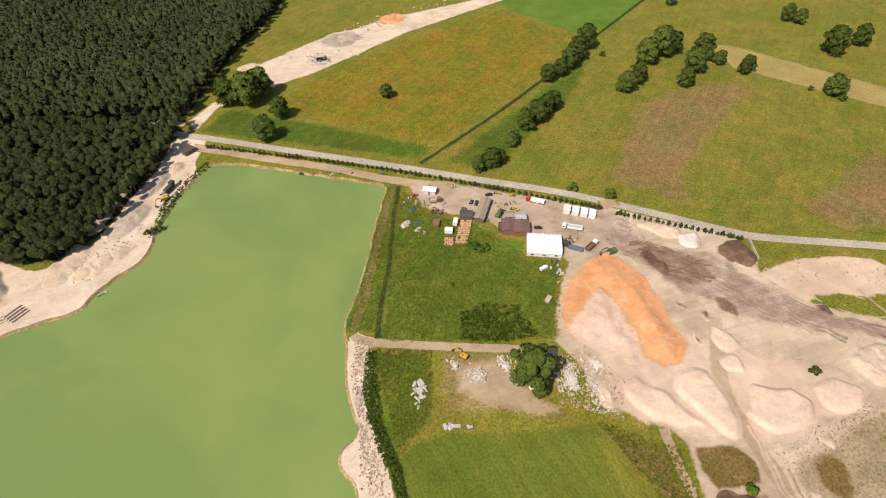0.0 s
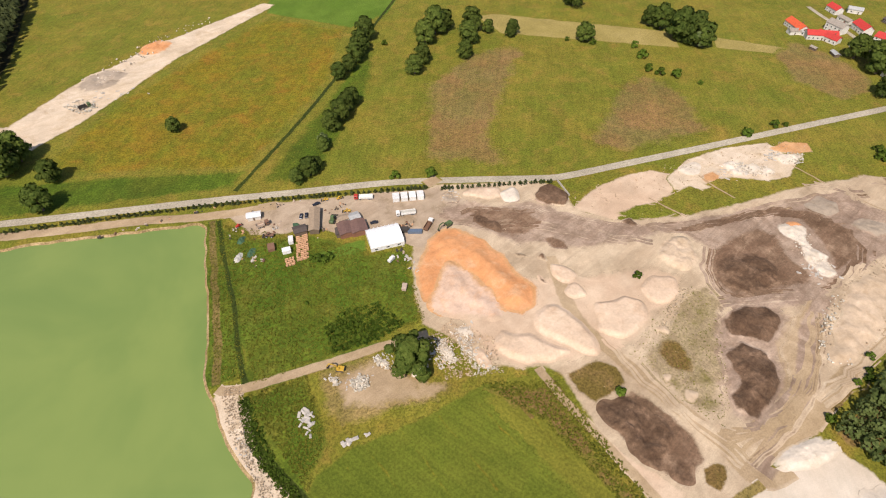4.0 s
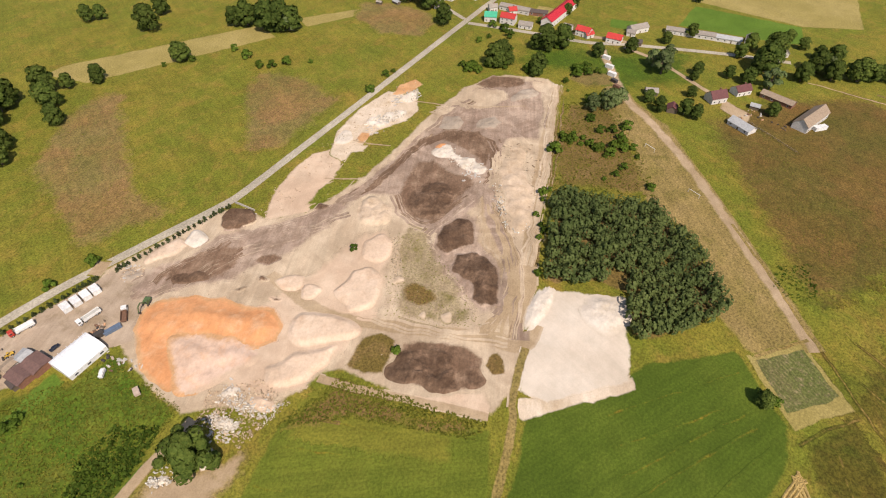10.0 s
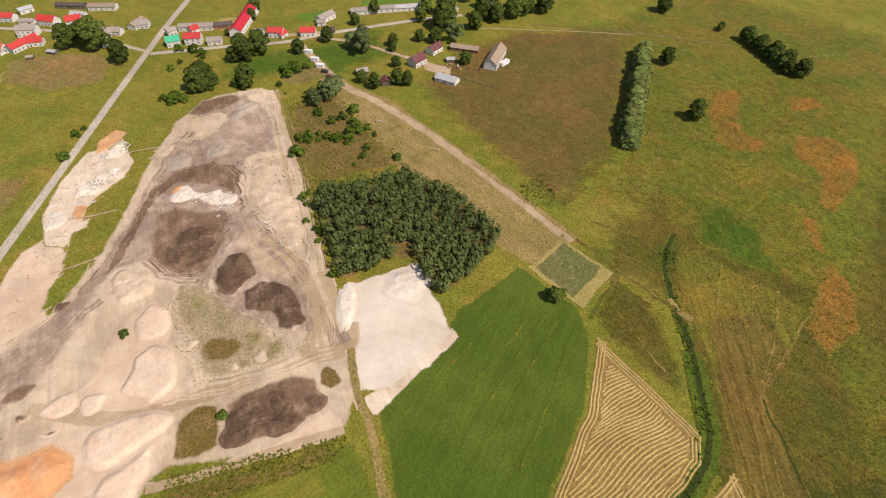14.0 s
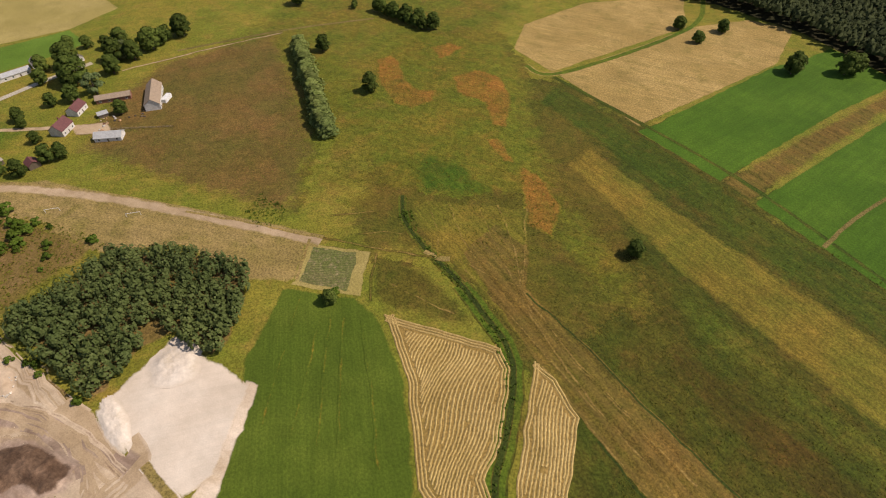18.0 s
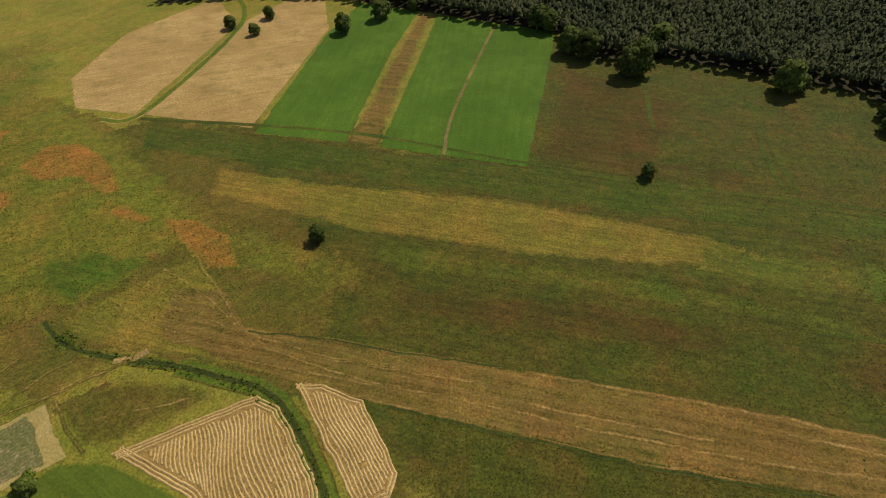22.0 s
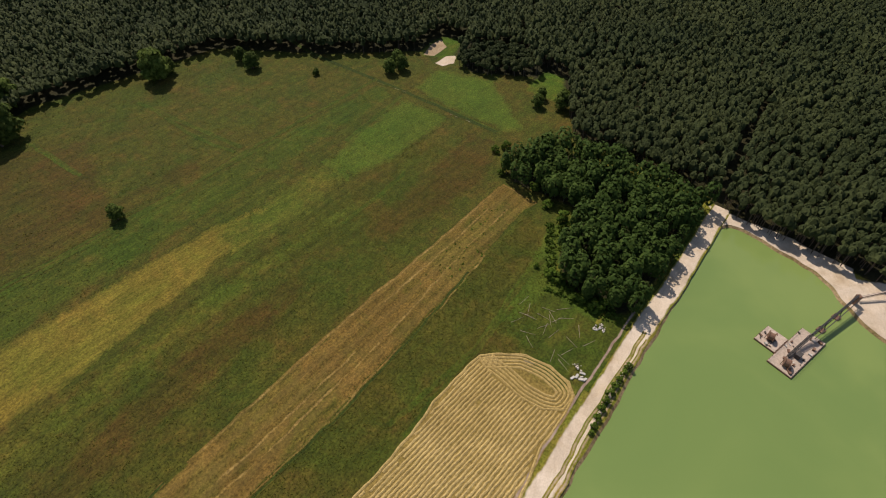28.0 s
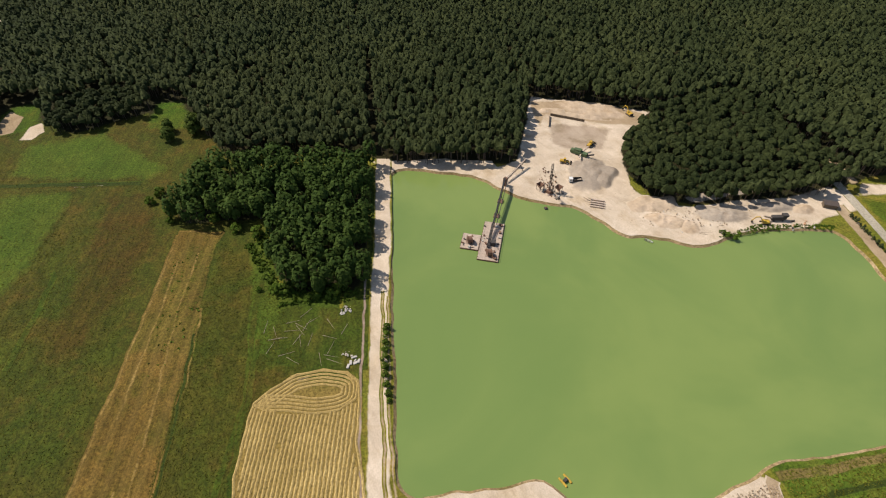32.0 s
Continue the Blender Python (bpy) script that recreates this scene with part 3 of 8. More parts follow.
# ---- fields ----
for name, mat, soft, label, pts in (
    ("meadow_east", "olive_l", 40, "olive rough pasture", [(215, -96), (268, -138), (420, -150), (520, -330), (330, -460), (285, -380), (262, -330), (206, -300), (60, -250), (60, -150), (120, -140), (180, -142)]),
    ("meadow_south", "dull", 40, "dull olive brown rough meadow", [(240, -330), (206, -290), (120, -190), (90, -120), (30, -56), (-60, -30), (-135, -6), (-200, -10), (-290, -20), (-350, -40), (-400, -100), (-430, -230), (-350, -400), (-20, -480), (20, -300), (100, -330)]),
    ("meadow_link", "olive", 30, "olive rough pasture", [(30, -92), (130, -128), (200, -200), (250, -300), (180, -330), (60, -210)]),
    ("meadow_garden", "olive", 30, "olive brown rough meadow beside the vegetable plot", [(182, -89), (211, -130), (234, -192), (169, -238), (107, -221), (42, -169), (52, -105), (94, -117), (133, -122), (157, -98)]),
    ("field_north", "ochre", 12, "ochre dry meadow beside a straight ditch", [(-114, 345), (-73, 400), (49, 498), (107, 446), (68, 361), (-5, 282), (-89, 312), (-115, 330)]),
    ("field_lane", "green", 8, "green mown verge meadow beside the road", [(-162, 298), (-150, 329), (-85, 312), (2, 283), (-15, 268), (-101, 285), (-159, 296)]),
    ("field_bright", "bright", 4, "bright green crop beyond the meadow", [(49, 504), (61, 560), (220, 560), (187, 518), (149, 462), (109, 446)]),
    ("field_ditch", "green", 12, "lush green strip along the ditch", [(-5, 266), (68, 356), (127, 435), (100, 350), (50, 280), (24, 256)]),
    ("fallow_north", "brown", 18, "greyish brown fallow grassland", [(130, 337), (180, 368), (216, 370), (230, 350), (195, 313), (150, 255), (146, 216), (90, 250)]),
    ("fallow_east", "brown", 18, "greyish brown fallow grassland", [(262, 282), (292, 288), (302, 250), (284, 200), (210, 202), (194, 228)]),
    ("rye_strip", "beige", 2, "pale ripe rye strip", [(217, 426), (233, 426), (356, 333), (342, 306), (221, 387)]),
    ("rye_strip_east", "beige", 2, "pale ripe rye strip", [(380, 312), (426, 268), (413, 261), (368, 295)]),
    ("wheat_village", "beige", 2, "large golden wheat field behind the village", [(564, 2), (649, -24), (700, -20), (700, -140), (560, -140), (544, -92)]),
    ("crop_village", "bright", 2, "green crop strip beside the wheat", [(503, 6), (553, -2), (544, -92), (506, -93), (503, -67)]),
    ("grass_yard", "lush", 6, "rough lush grass beside the gravel yard", [(-26, 242), (-12, 225), (2, 220), (17, 216), (29, 207), (42, 190), (59, 186), (61, 182), (52, 138), (24, 134), (-30, 135), (-31, 190)]),
    ("grass_lake", "lush", 6, "rough lush grass beside the dirt track", [(-31, 133), (-3, 133), (-2, 100), (-16, 84), (-22, 60), (-26, 88), (-30, 110)]),
    ("dry_patch", "tan", 9, "trampled dry straw coloured grass", [(-3, 134), (26, 133), (41, 113), (54, 103), (48, 97), (15, 99), (1, 102), (-5, 115)]),
    ("crop_west", "crop", 3, "green crop with fine sowing lines", [(-20, 82), (-12, 90), (4, 95), (30, 95), (62, 100), (74, 92), (80, 76), (85, 49), (96, 22), (69, 12), (40, 0), (-14, 40)]),
    ("crop_south", "crop_far", 3, "dark green crop with fine sowing lines", [(106, 12), (124, -10), (150, -27), (174, -63), (144, -84), (127, -85), (92, -70), (58, -44), (40, -8), (69, 8)]),
    ("hay_west", "hay", 1.5, "mown hay lying in wavy rows", [(127, -87), (77, -112), (66, -106), (48, -79), (43, -64), (34, -60), (30, -40), (58, -44), (92, -70)]),
    ("hay_ditch", "hay", 1.5, "mown hay lying in wavy rows", [(63, -117), (50, -116), (33, -109), (17, -79), (19, -70), (31, -66), (48, -92)]),
    ("hay_lake", "hay_b", 1.5, "mown hay in parallel swaths beside the lake track", [(-103, -49), (-125, -42), (-130, -34), (-134, -23), (-133, -12), (-129, -2), (-123, 2), (-114, 1), (-98, -3), (-60, -5), (-40, -18), (-40, -62), (-67, -55)]),
    ("strip_far", "lushdark", 10, "dark green rough strip", [(206, -319), (-63, -261), (-319, -201), (-300, -178), (-56, -228), (195, -281)]),
    ("meadow_lush", "olive_y", 30, "green patchy meadow behind the mown straw", [(357, -261), (328, -306), (288, -359), (218, -316), (155, -255), (112, -218), (56, -198), (18, -173), (42, -162), (65, -159), (104, -175), (124, -191), (157, -168), (182, -149), (195, -139), (221, -145), (252, -170), (264, -197)]),
    ("meadow_dark", "midgreen", 16, "darker green plot beside the ditch head", [(250, -171), (234, -167), (198, -148), (194, -139), (215, -145), (236, -157)]),
    ("meadow_dark", "midgreen", 16, "darker green patch in the meadow", [(214, -176), (212, -189), (178, -199), (143, -192), (157, -167), (180, -154)]),
    ("sorrel_patch", "rust", 7, "rusty orange sorrel patch", [(321, -242), (320, -259), (301, -254), (283, -241), (265, -237), (253, -247), (243, -233), (246, -213), (261, -208), (283, -216), (302, -226)]),
    ("sorrel_patch", "rust", 7, "rusty orange sorrel patch", [(261, -265), (256, -289), (233, -294), (206, -273), (183, -242), (197, -237), (218, -254), (233, -250), (243, -250)]),
    ("sorrel_patch", "rust", 7, "faint rusty sorrel patch", [(307, -287), (301, -308), (285, -307), (281, -289), (286, -275)]),
    ("sorrel_patch", "rust", 7, "small rusty orange sorrel patch", [(192, -223), (184, -233), (156, -220), (162, -211)]),
    ("sorrel_patch", "rust", 7, "faint rusty sorrel patch beside the mown strip", [(158, -220), (140, -221), (112, -207), (100, -182), (117, -178), (140, -198)]),
    ("straw_meadow", "yellow", 6, "mown straw coloured meadow by the ditch", [(182, -148), (172, -158), (157, -168), (142, -180), (127, -191), (111, -172), (93, -146), (73, -138), (72, -119), (102, -126), (132, -131), (154, -134)]),
    ("strip_yellow", "yellow", 9, "yellowish mown strip", [(139, -266), (124, -263), (72, -251), (15, -243), (-45, -233), (-107, -215), (-139, -205), (-165, -186), (-154, -175), (-107, -180), (-54, -186), (-17, -193), (15, -200), (41, -204), (83, -219), (136, -237)]),
    ("strip_green", "leafy", 12, "dark green rough meadow strip", [(39, -201), (15, -198), (-20, -191), (-60, -184), (-108, -175), (-167, -156), (-222, -135), (-220, -129), (-170, -141), (-109, -154), (-52, -165), (-14, -172), (22, -175), (38, -186)]),
    ("mown_green", "leafy_b", 12, "freshly greened mown meadow", [(-210, -182), (-246, -183), (-302, -175), (-297, -143), (-289, -129), (-229, -142), (-202, -157)]),
    ("mown_green_b", "leafy", 18, "freshly greened meadow", [(-128, -199), (-171, -195), (-223, -182), (-211, -153), (-149, -163), (-119, -172)]),
    ("ditch_green", "leafy_b", 14, "green meadow beyond the ditch", [(-312, -178), (-351, -172), (-355, -124), (-296, -73), (-286, -94), (-294, -129)]),
    ("strip_brown", "duller", 14, "reddish brown rough meadow", [(33, -173), (-14, -170), (-69, -163), (-131, -146), (-129, -128), (-99, -127), (-40, -137), (-6, -143), (24, -151)]),
    ("strip_brown", "duller", 14, "reddish brown rough meadow", [(-171, -133), (-225, -126), (-284, -117), (-283, -92), (-243, -79), (-186, -98), (-163, -115)]),
    ("brown_corner", "duller", 18, "reddish brown rough meadow", [(-93, -396), (-141, -362), (-176, -335), (-135, -271), (-196, -264), (-175, -238), (-109, -250), (-52, -265)]),
    ("strip_stubble", "stubble", 2.2, "dry stubble strip with tyre lines", [(132, -170), (105, -167), (90, -146), (55, -140), (12, -131), (-35, -122), (-85, -112), (-104, -106), (-113, -106), (-137, -100), (-192, -86), (-240, -75), (-232, -50), (-222, -55), (-170, -64), (-116, -74), (-68, -84), (-23, -95), (19, -105), (58, -115), (96, -128), (129, -140)]),
    ("felled_meadow", "lushdark", 12, "dark rough meadow with felled poles", [(-170, -36), (-192, -30), (-176, 14), (-150, 12), (-122, 6), (-118, -6), (-126, -24), (-138, -36)]),
    ("ditch_meadow", "olive", 10, "dry meadow between ditch and hay", [(161, -107), (135, -123), (80, -114), (128, -88), (142, -86)]),
    ("clover_west", "vivid", 2, "vivid green clover field", [(98, -452), (86, -481), (78, -515), (19, -501), (40, -418), (62, -289), (124, -300)]),
    ("sorrel_strip", "stubble", 8, "rusty brown strip between green fields", [(19, -501), (6, -504), (40, -284), (63, -289), (44, -392)]),
    ("clover_east", "vivid", 2, "vivid green clover field", [(4, -497), (-96, -449), (-51, -262), (41, -284), (16, -422)]),
    ("wheat_far", "wheat", 2, "ripe wheat field with tractor lines", [(257, -332), (211, -324), (178, -468), (214, -530), (270, -450), (280, -374)]),
    ("wheat_near", "wheat", 2, "ripe wheat field with tractor lines", [(205, -323), (127, -306), (97, -458), (112, -530), (148, -520), (174, -476)]),
    ("crop_yellowing", "crop_pale", 6, "yellowing part of the green crop", [(56, 98), (82, 91), (84, 75), (87, 54), (70, 56), (63, 76), (58, 88)]),
    ("crop_yellowing", "crop_pale", 7, "yellowing strip of the green crop", [(72, 98), (82, 97), (88, 34), (75, 29), (66, 57), (58, 91)]),
    ("grove_verge", "leafy_b", 5, "lush green verge below the alders", [(-149, -45), (-189, -41), (-217, -41), (-228, -28), (-183, -25), (-174, 9), (-158, 10), (-167, -13), (-168, -25), (-144, -34)]),
    ("garden_rim", "beige", 1.5, "straw coloured rim of a vegetable plot", [(172, -66), (190, -89), (162, -108), (142, -85)]),
    ("vegetable_plot", "veg", 1, "vegetable plot in narrow rows", [(171, -70), (186, -89), (166, -103), (149, -83)]),
    ("airstrip", "tan", 5, "wide dry grass strip beside a sandy track", [(420, 56), (365, 16), (342, -10), (197, -96), (170, -70), (190, -50), (233, -40), (258, -8), (300, 6), (356, 36)]),
    ("scrubland", "scrub", 12, "brownish scrubland with scattered bushes", [(341, 61), (357, 30), (275, -11), (262, -13), (246, 44), (290, 58)]),
    ("fallow_south", "fallow", 24, "brownish dry pasture", [(358, -23), (413, -68), (440, -123), (422, -220), (319, -180), (256, -149), (211, -105), (204, -87), (261, -66)]),
):
    sheet(name, pts, mat, label, "field", soft)

for name, mat, soft, label, pts in (
    ("village_grass", "green", 24, "rough green grass between village and quarry", [(376, 128), (420, 110), (434, 60), (448, 20), (464, -10), (400, -25), (372, 25), (378, 60)]),
    ("tan_plot", "dry", 4, "tan mown strip beside the village road", [(400, 214), (420, 236), (438, 222), (412, 196)]),
    ("bare_slope", "dry", 8, "dry trodden slope beside the quarry end", [(372, 72), (392, 68), (398, 36), (376, 34), (366, 52)]),
    ("garden_plot", "dry", 3, "dug brown garden plot behind a house", [(452, 96), (470, 98), (474, 78), (456, 76)]),
    ("garden_plot", "bright", 3, "green vegetable garden behind a house", [(474, 60), (494, 62), (498, 38), (478, 36)]),
    ("garden_plot", "beige", 3, "pale dry garden plot behind a house", [(470, 130), (496, 128), (494, 108), (468, 110)]),
    ("garden_plot", "track", 4, "trodden sandy yard between houses", [(446, 92), (454, 94), (458, 30), (450, 30)]),
    ("trodden_patch", "track", 9, "trodden sandy patch between rubble heaps", [(2, 128), (24, 130), (40, 112), (52, 104), (46, 99), (18, 102), (4, 110)]),
    ("village_slope", "brown", 12, "dry brown grassy slope below the village", [(436, 284), (445, 263), (447, 234), (442, 209), (421, 194), (390, 193), (379, 232), (399, 270)]),
    ("farm_yard", "track", 3, "trodden sandy farm yard", [(394, -38), (378, -60), (362, -57), (377, -38)]),
    ("tall_weeds", "scrub", 8, "rusty green tall weeds along the quarry rim", [(60, 100), (90, 88), (90, 51), (97, 24), (88, 26), (80, 49), (76, 74), (56, 96)]),
    ("garden_patch", "bright", 3, "bright green garden behind the sheds", [(14, 200), (43, 201), (42, 190), (14, 192)]),
):
    sheet(name, pts, mat, label, "field", soft)

# ---- forest ground ----
PIT_BAY = [(-238, 104), (-248, 122), (-281, 141), (-318, 160), (-275, 234), (-254, 208), (-236, 187), (-216, 180), (-198, 178), (-196, 146), (-226, 106)]
WEST = [(-215, 180), (-191, 184), (-179, 205), (-172, 240), (-168, 285), (-172, 319), (-168, 368), (-163, 409), (-148, 491), (-142, 760), (-780, 760),
        (-780, -560), (300, -760), (265, -512), (180, -530), (103, -524), (-97, -446), (-100, -412), (-141, -392), (-176, -399), (-230, -375), (-300, -345), (-330, -260),
        (-365, -199), (-376, -168), (-352, -145), (-366, -100), (-337, -64), (-300, -50), (-280, 32), (-269, 40), (-256, 76), (-247, 109)]
YOUNG = [(-254, 208), (-236, 187), (-216, 180), (-198, 178), (-186, 187), (-179, 206), (-177, 233), (-171, 266), (-171, 294), (-178, 303), (-247, 308), (-280, 300), (-274, 235)]
YOUNG_B = [(-352, -157), (-357, -115), (-371, -103), (-392, -104), (-402, -127), (-392, -158)]
LANE = [(-212, 316), (-170, 312), (-170, 304), (-205, 308)]
CLEARING = [(-361, -199), (-405, -194), (-402, -166), (-361, -163)]
CLEARING_B = [(-343, -104), (-383, -95), (-378, -75), (-337, -64)]
CLEARING_C = [(-524, -293), (-554, -262), (-574, -239), (-546, -221), (-524, -242), (-493, -267)]
RIDE = [(-269, 36), (-332, 46), (-400, 58), (-400, 62), (-332, 51), (-265, 42)]
sheet("forest_ground", WEST, "floor", "brown needle covered forest ground", "ground", 4, shore=True)

# ---- quarry floor ----
for name, mat, soft, label, pts in (
    ("quarry_floor", "pit", 4, "dusty pale pinkish quarry floor", [(92, 228), (116, 219), (153, 206), (160, 193), (159, 176), (176, 158), (213, 148), (238, 145), (282, 142), (332, 134), (362, 113), (370, 81), (362, 72), (262, 48), (210, 38), (175, 28), (147, 26), (116, 18), (100, 22), (94, 32), (92, 52), (92, 89), (88, 94), (70, 102), (61, 110), (56, 126), (48, 137), (53, 161), (60, 179), (64, 192)]),
    ("gravel_yard", "yard", 3, "trodden gravel yard", [(-23, 249), (5, 248), (69, 231), (94, 224), (110, 200), (66, 180), (59, 188), (44, 207), (29, 209), (17, 218), (2, 220), (-12, 225)]),
    ("sand_strip", "sand", 4, "long pale sand strip at the forest edge", [(-172, 312), (-159, 341), (-152, 381), (-105, 434), (-42, 481), (51, 530), (62, 520), (-31, 445), (-96, 377), (-118, 360), (-154, 329), (-161, 295)]),
    ("pink_floor", "pink", 8, "bright pinkish quarry floor between the heaps", [(111, 142), (139, 133), (170, 124), (180, 113), (171, 103), (151, 97), (133, 87), (113, 91), (97, 93), (79, 98), (66, 108), (66, 128), (57, 141), (66, 159), (98, 148)]),
    ("grit_gate", "grit", 7, "grey brown driven ground beside the yard", [(85, 209), (106, 207), (119, 197), (139, 193), (154, 175), (174, 156), (203, 144), (197, 137), (156, 144), (141, 147), (124, 159), (114, 161), (100, 180), (88, 193)]),
    ("grit_far", "grit", 7, "broad grey brown driven ground of the far quarry", [(188, 150), (239, 141), (282, 133), (330, 125), (356, 108), (366, 85), (324, 67), (290, 61), (282, 79), (261, 81), (235, 72), (213, 74), (197, 80), (185, 88), (184, 99), (190, 115), (201, 124), (193, 138)]),
    ("orange_ground", "orange", 4, "orange sand washed out round the heap", [(77, 190), (86, 192), (94, 185), (100, 175), (105, 161), (106, 147), (110, 135), (104, 125), (94, 121), (89, 126), (85, 131), (78, 138), (72, 145), (65, 149), (57, 148), (55, 157), (57, 167), (63, 177), (71, 185)]),
    ("soil_road", "soil", 5, "dark grey brown soil spread along the haul road", [(196, 140), (232, 137), (260, 133), (277, 123), (284, 102), (280, 86), (255, 80), (234, 75), (237, 81), (250, 85), (259, 102), (263, 121), (251, 129), (232, 132), (204, 135)]),
    ("soil_mid", "soil", 6, "dark brown tipped soil", [(202, 122), (221, 126), (239, 126), (245, 116), (238, 102), (238, 89), (232, 83), (217, 85), (205, 87), (192, 91), (187, 99), (191, 111)]),
    ("soil_gate", "soil", 6, "grey brown soil patch near the yard", [(98, 200), (108, 199), (121, 192), (134, 185), (135, 174), (124, 167), (113, 169), (104, 180)]),
    ("soil_gate_b", "soil", 4, "small grey brown soil patch", [(127, 163), (134, 163), (139, 156), (136, 150), (129, 153)]),
    ("pale_far", "pit", 5, "pale sand at the far end", [(314, 132), (334, 125), (342, 103), (331, 97), (316, 102), (307, 111), (305, 123)]),
    ("soil_end", "soil", 5, "dark grey soil at the far end", [(337, 129), (357, 121), (364, 97), (354, 92), (343, 101), (335, 118)]),
    ("pale_end", "pit", 4, "pale sand along the far edge", [(362, 94), (364, 74), (347, 70), (345, 82), (351, 89)]),
    ("pale_terrace", "pit", 4, "pale sand terrace with a broken edge", [(254, 84), (270, 83), (282, 75), (280, 67), (258, 61), (240, 49), (212, 42), (196, 45), (204, 54), (216, 64), (231, 75)]),
    ("haul_side", "track", 7, "rutted grey haul ground along the terrace", [(216, 78), (229, 74), (206, 56), (192, 45), (182, 39), (151, 31), (138, 29), (135, 43), (152, 41), (168, 44), (183, 56), (184, 64), (202, 71)]),
    ("soil_near", "grit", 8, "grey brown soil round the dark heaps", [(173, 88), (188, 91), (203, 86), (209, 72), (190, 61), (182, 48), (162, 39), (149, 38), (143, 47), (149, 58), (157, 68), (164, 79)]),
    ("quarry_weeds", "weedy", 8, "sparse olive weeds on quarry sand", [(173, 108), (185, 104), (186, 91), (174, 81), (163, 69), (156, 58), (148, 53), (147, 48), (138, 49), (131, 58), (128, 69), (127, 81), (134, 88), (146, 91)]),
    ("weed_patch", "scrub", 5, "green weeds on quarry sand", [(145, 89), (152, 83), (151, 72), (145, 64), (137, 73), (136, 83)]),
    ("soil_low", "soil", 4, "dark brown soil by the haul track", [(98, 73), (108, 72), (117, 73), (123, 62), (127, 45), (125, 36), (110, 30), (103, 42), (100, 51), (97, 63)]),
    ("weed_knoll", "scrub", 3, "weedy knoll beside the track", [(94, 90), (111, 90), (119, 84), (117, 75), (106, 72), (99, 72), (95, 80)]),
    ("weed_bush_patch", "scrub", 2, "rusty weed patch beside the white sand", [(120, 35), (127, 35), (130, 32), (126, 27), (120, 25), (117, 30)]),
    ("pale_foot", "pink", 3, "pale washed out sand below the soil", [(96, 56), (102, 44), (110, 30), (104, 25), (97, 26), (98, 29), (98, 40), (91, 45), (93, 51)]),
    ("road_pink", "pink", 3, "pinkish sand beside the road", [(154, 177), (172, 187), (194, 190), (218, 188), (232, 176), (212, 162), (191, 160), (170, 159)]),
    ("road_pale", "sand", 3, "whitish rubble sand beside the road", [(220, 178), (245, 188), (275, 188), (305, 181), (306, 159), (290, 148), (273, 151), (256, 162), (235, 159), (217, 165)]),
    ("road_orange", "orange", 3, "ochre sand tipped beside the road", [(298, 176), (315, 178), (328, 170), (323, 161), (308, 164)]),
    ("road_orange_b", "orange", 3, "small ochre sand tip beside the road", [(242, 172), (252, 172), (252, 166), (247, 162), (239, 165)]),
    ("verge_grass", "meadow", 3, "grass verge beside the road", [(159, 198), (173, 197), (187, 192), (178, 185), (164, 179), (157, 180)]),
    ("verge_grass_b", "meadow", 3, "green grass wedge beside the quarry", [(173, 164), (190, 166), (201, 162), (207, 149), (190, 151), (178, 158)]),
    ("verge_grass_c", "meadow", 3, "olive grass wedge beside the quarry", [(203, 165), (230, 167), (242, 146), (229, 145), (211, 148)]),
    ("verge_grass_d", "meadow", 3, "olive grass wedge beside the quarry", [(235, 165), (257, 164), (282, 148), (289, 144), (250, 146)]),
    ("white_rim", "sand", 2, "ragged pale rim of the white sand", [(105, 20), (113, 17), (120, 4), (142, -24), (135, -27), (115, -2), (102, 12)]),
    ("beach_west", "sand", 3, "pale sandy working shore", [(-244, 104), (-236, 88), (-218, 94), (-196, 114), (-188, 136), (-166, 142), (-148, 170), (-144, 190), (-147, 222), (-143, 240), (-146, 252), (-150, 270), (-150, 292), (-166, 298), (-174, 290), (-172, 262), (-178, 230), (-180, 204), (-188, 186), (-203, 178), (-226, 186), (-252, 196), (-250, 130)]),
    ("beach_north", "sand", 2, "narrow pale sandy shore", [(-272, 34), (-263, 77), (-252, 108), (-230, 112), (-222, 96), (-236, 84), (-248, 66), (-254, 46)]),
    ("sand_spit", "sand", 1.5, "low pale sand spit", [(-64, 8), (-74, 14), (-74, 44), (-70, 60), (-58, 70), (-46, 68), (-42, 56), (-46, 40), (-52, 20)]),
    ("bank_grass", "lush", 4, "yellow green reed bank", [(-31, 246), (-26, 244), (-27, 202), (-28, 171), (-29, 141), (-50, 141), (-50, 160), (-48, 178), (-44, 211), (-40, 240)]),
    ("bank_sand", "sand", 1.5, "pale rubble strewn bank", [(-38, 141), (-30, 138), (-32, 132), (-33, 126), (-32, 110), (-28, 98), (-22, 87), (-18, 76), (-14, 60), (-24, 50), (-38, 66), (-46, 83), (-44, 98), (-48, 115), (-50, 130)]),
    ("white_sand", "white", 3, "flat white washed sand", [(173, 24), (180, -2), (184, -14), (170, -15), (156, -21), (138, -24), (114, 5), (114, 18), (136, 24)]),
):
    sheet(name, pts, mat, label, "quarry ground", soft, curve=False, shore=name in ("beach_west", "beach_north", "sand_spit", "bank_sand", "bank_grass"))

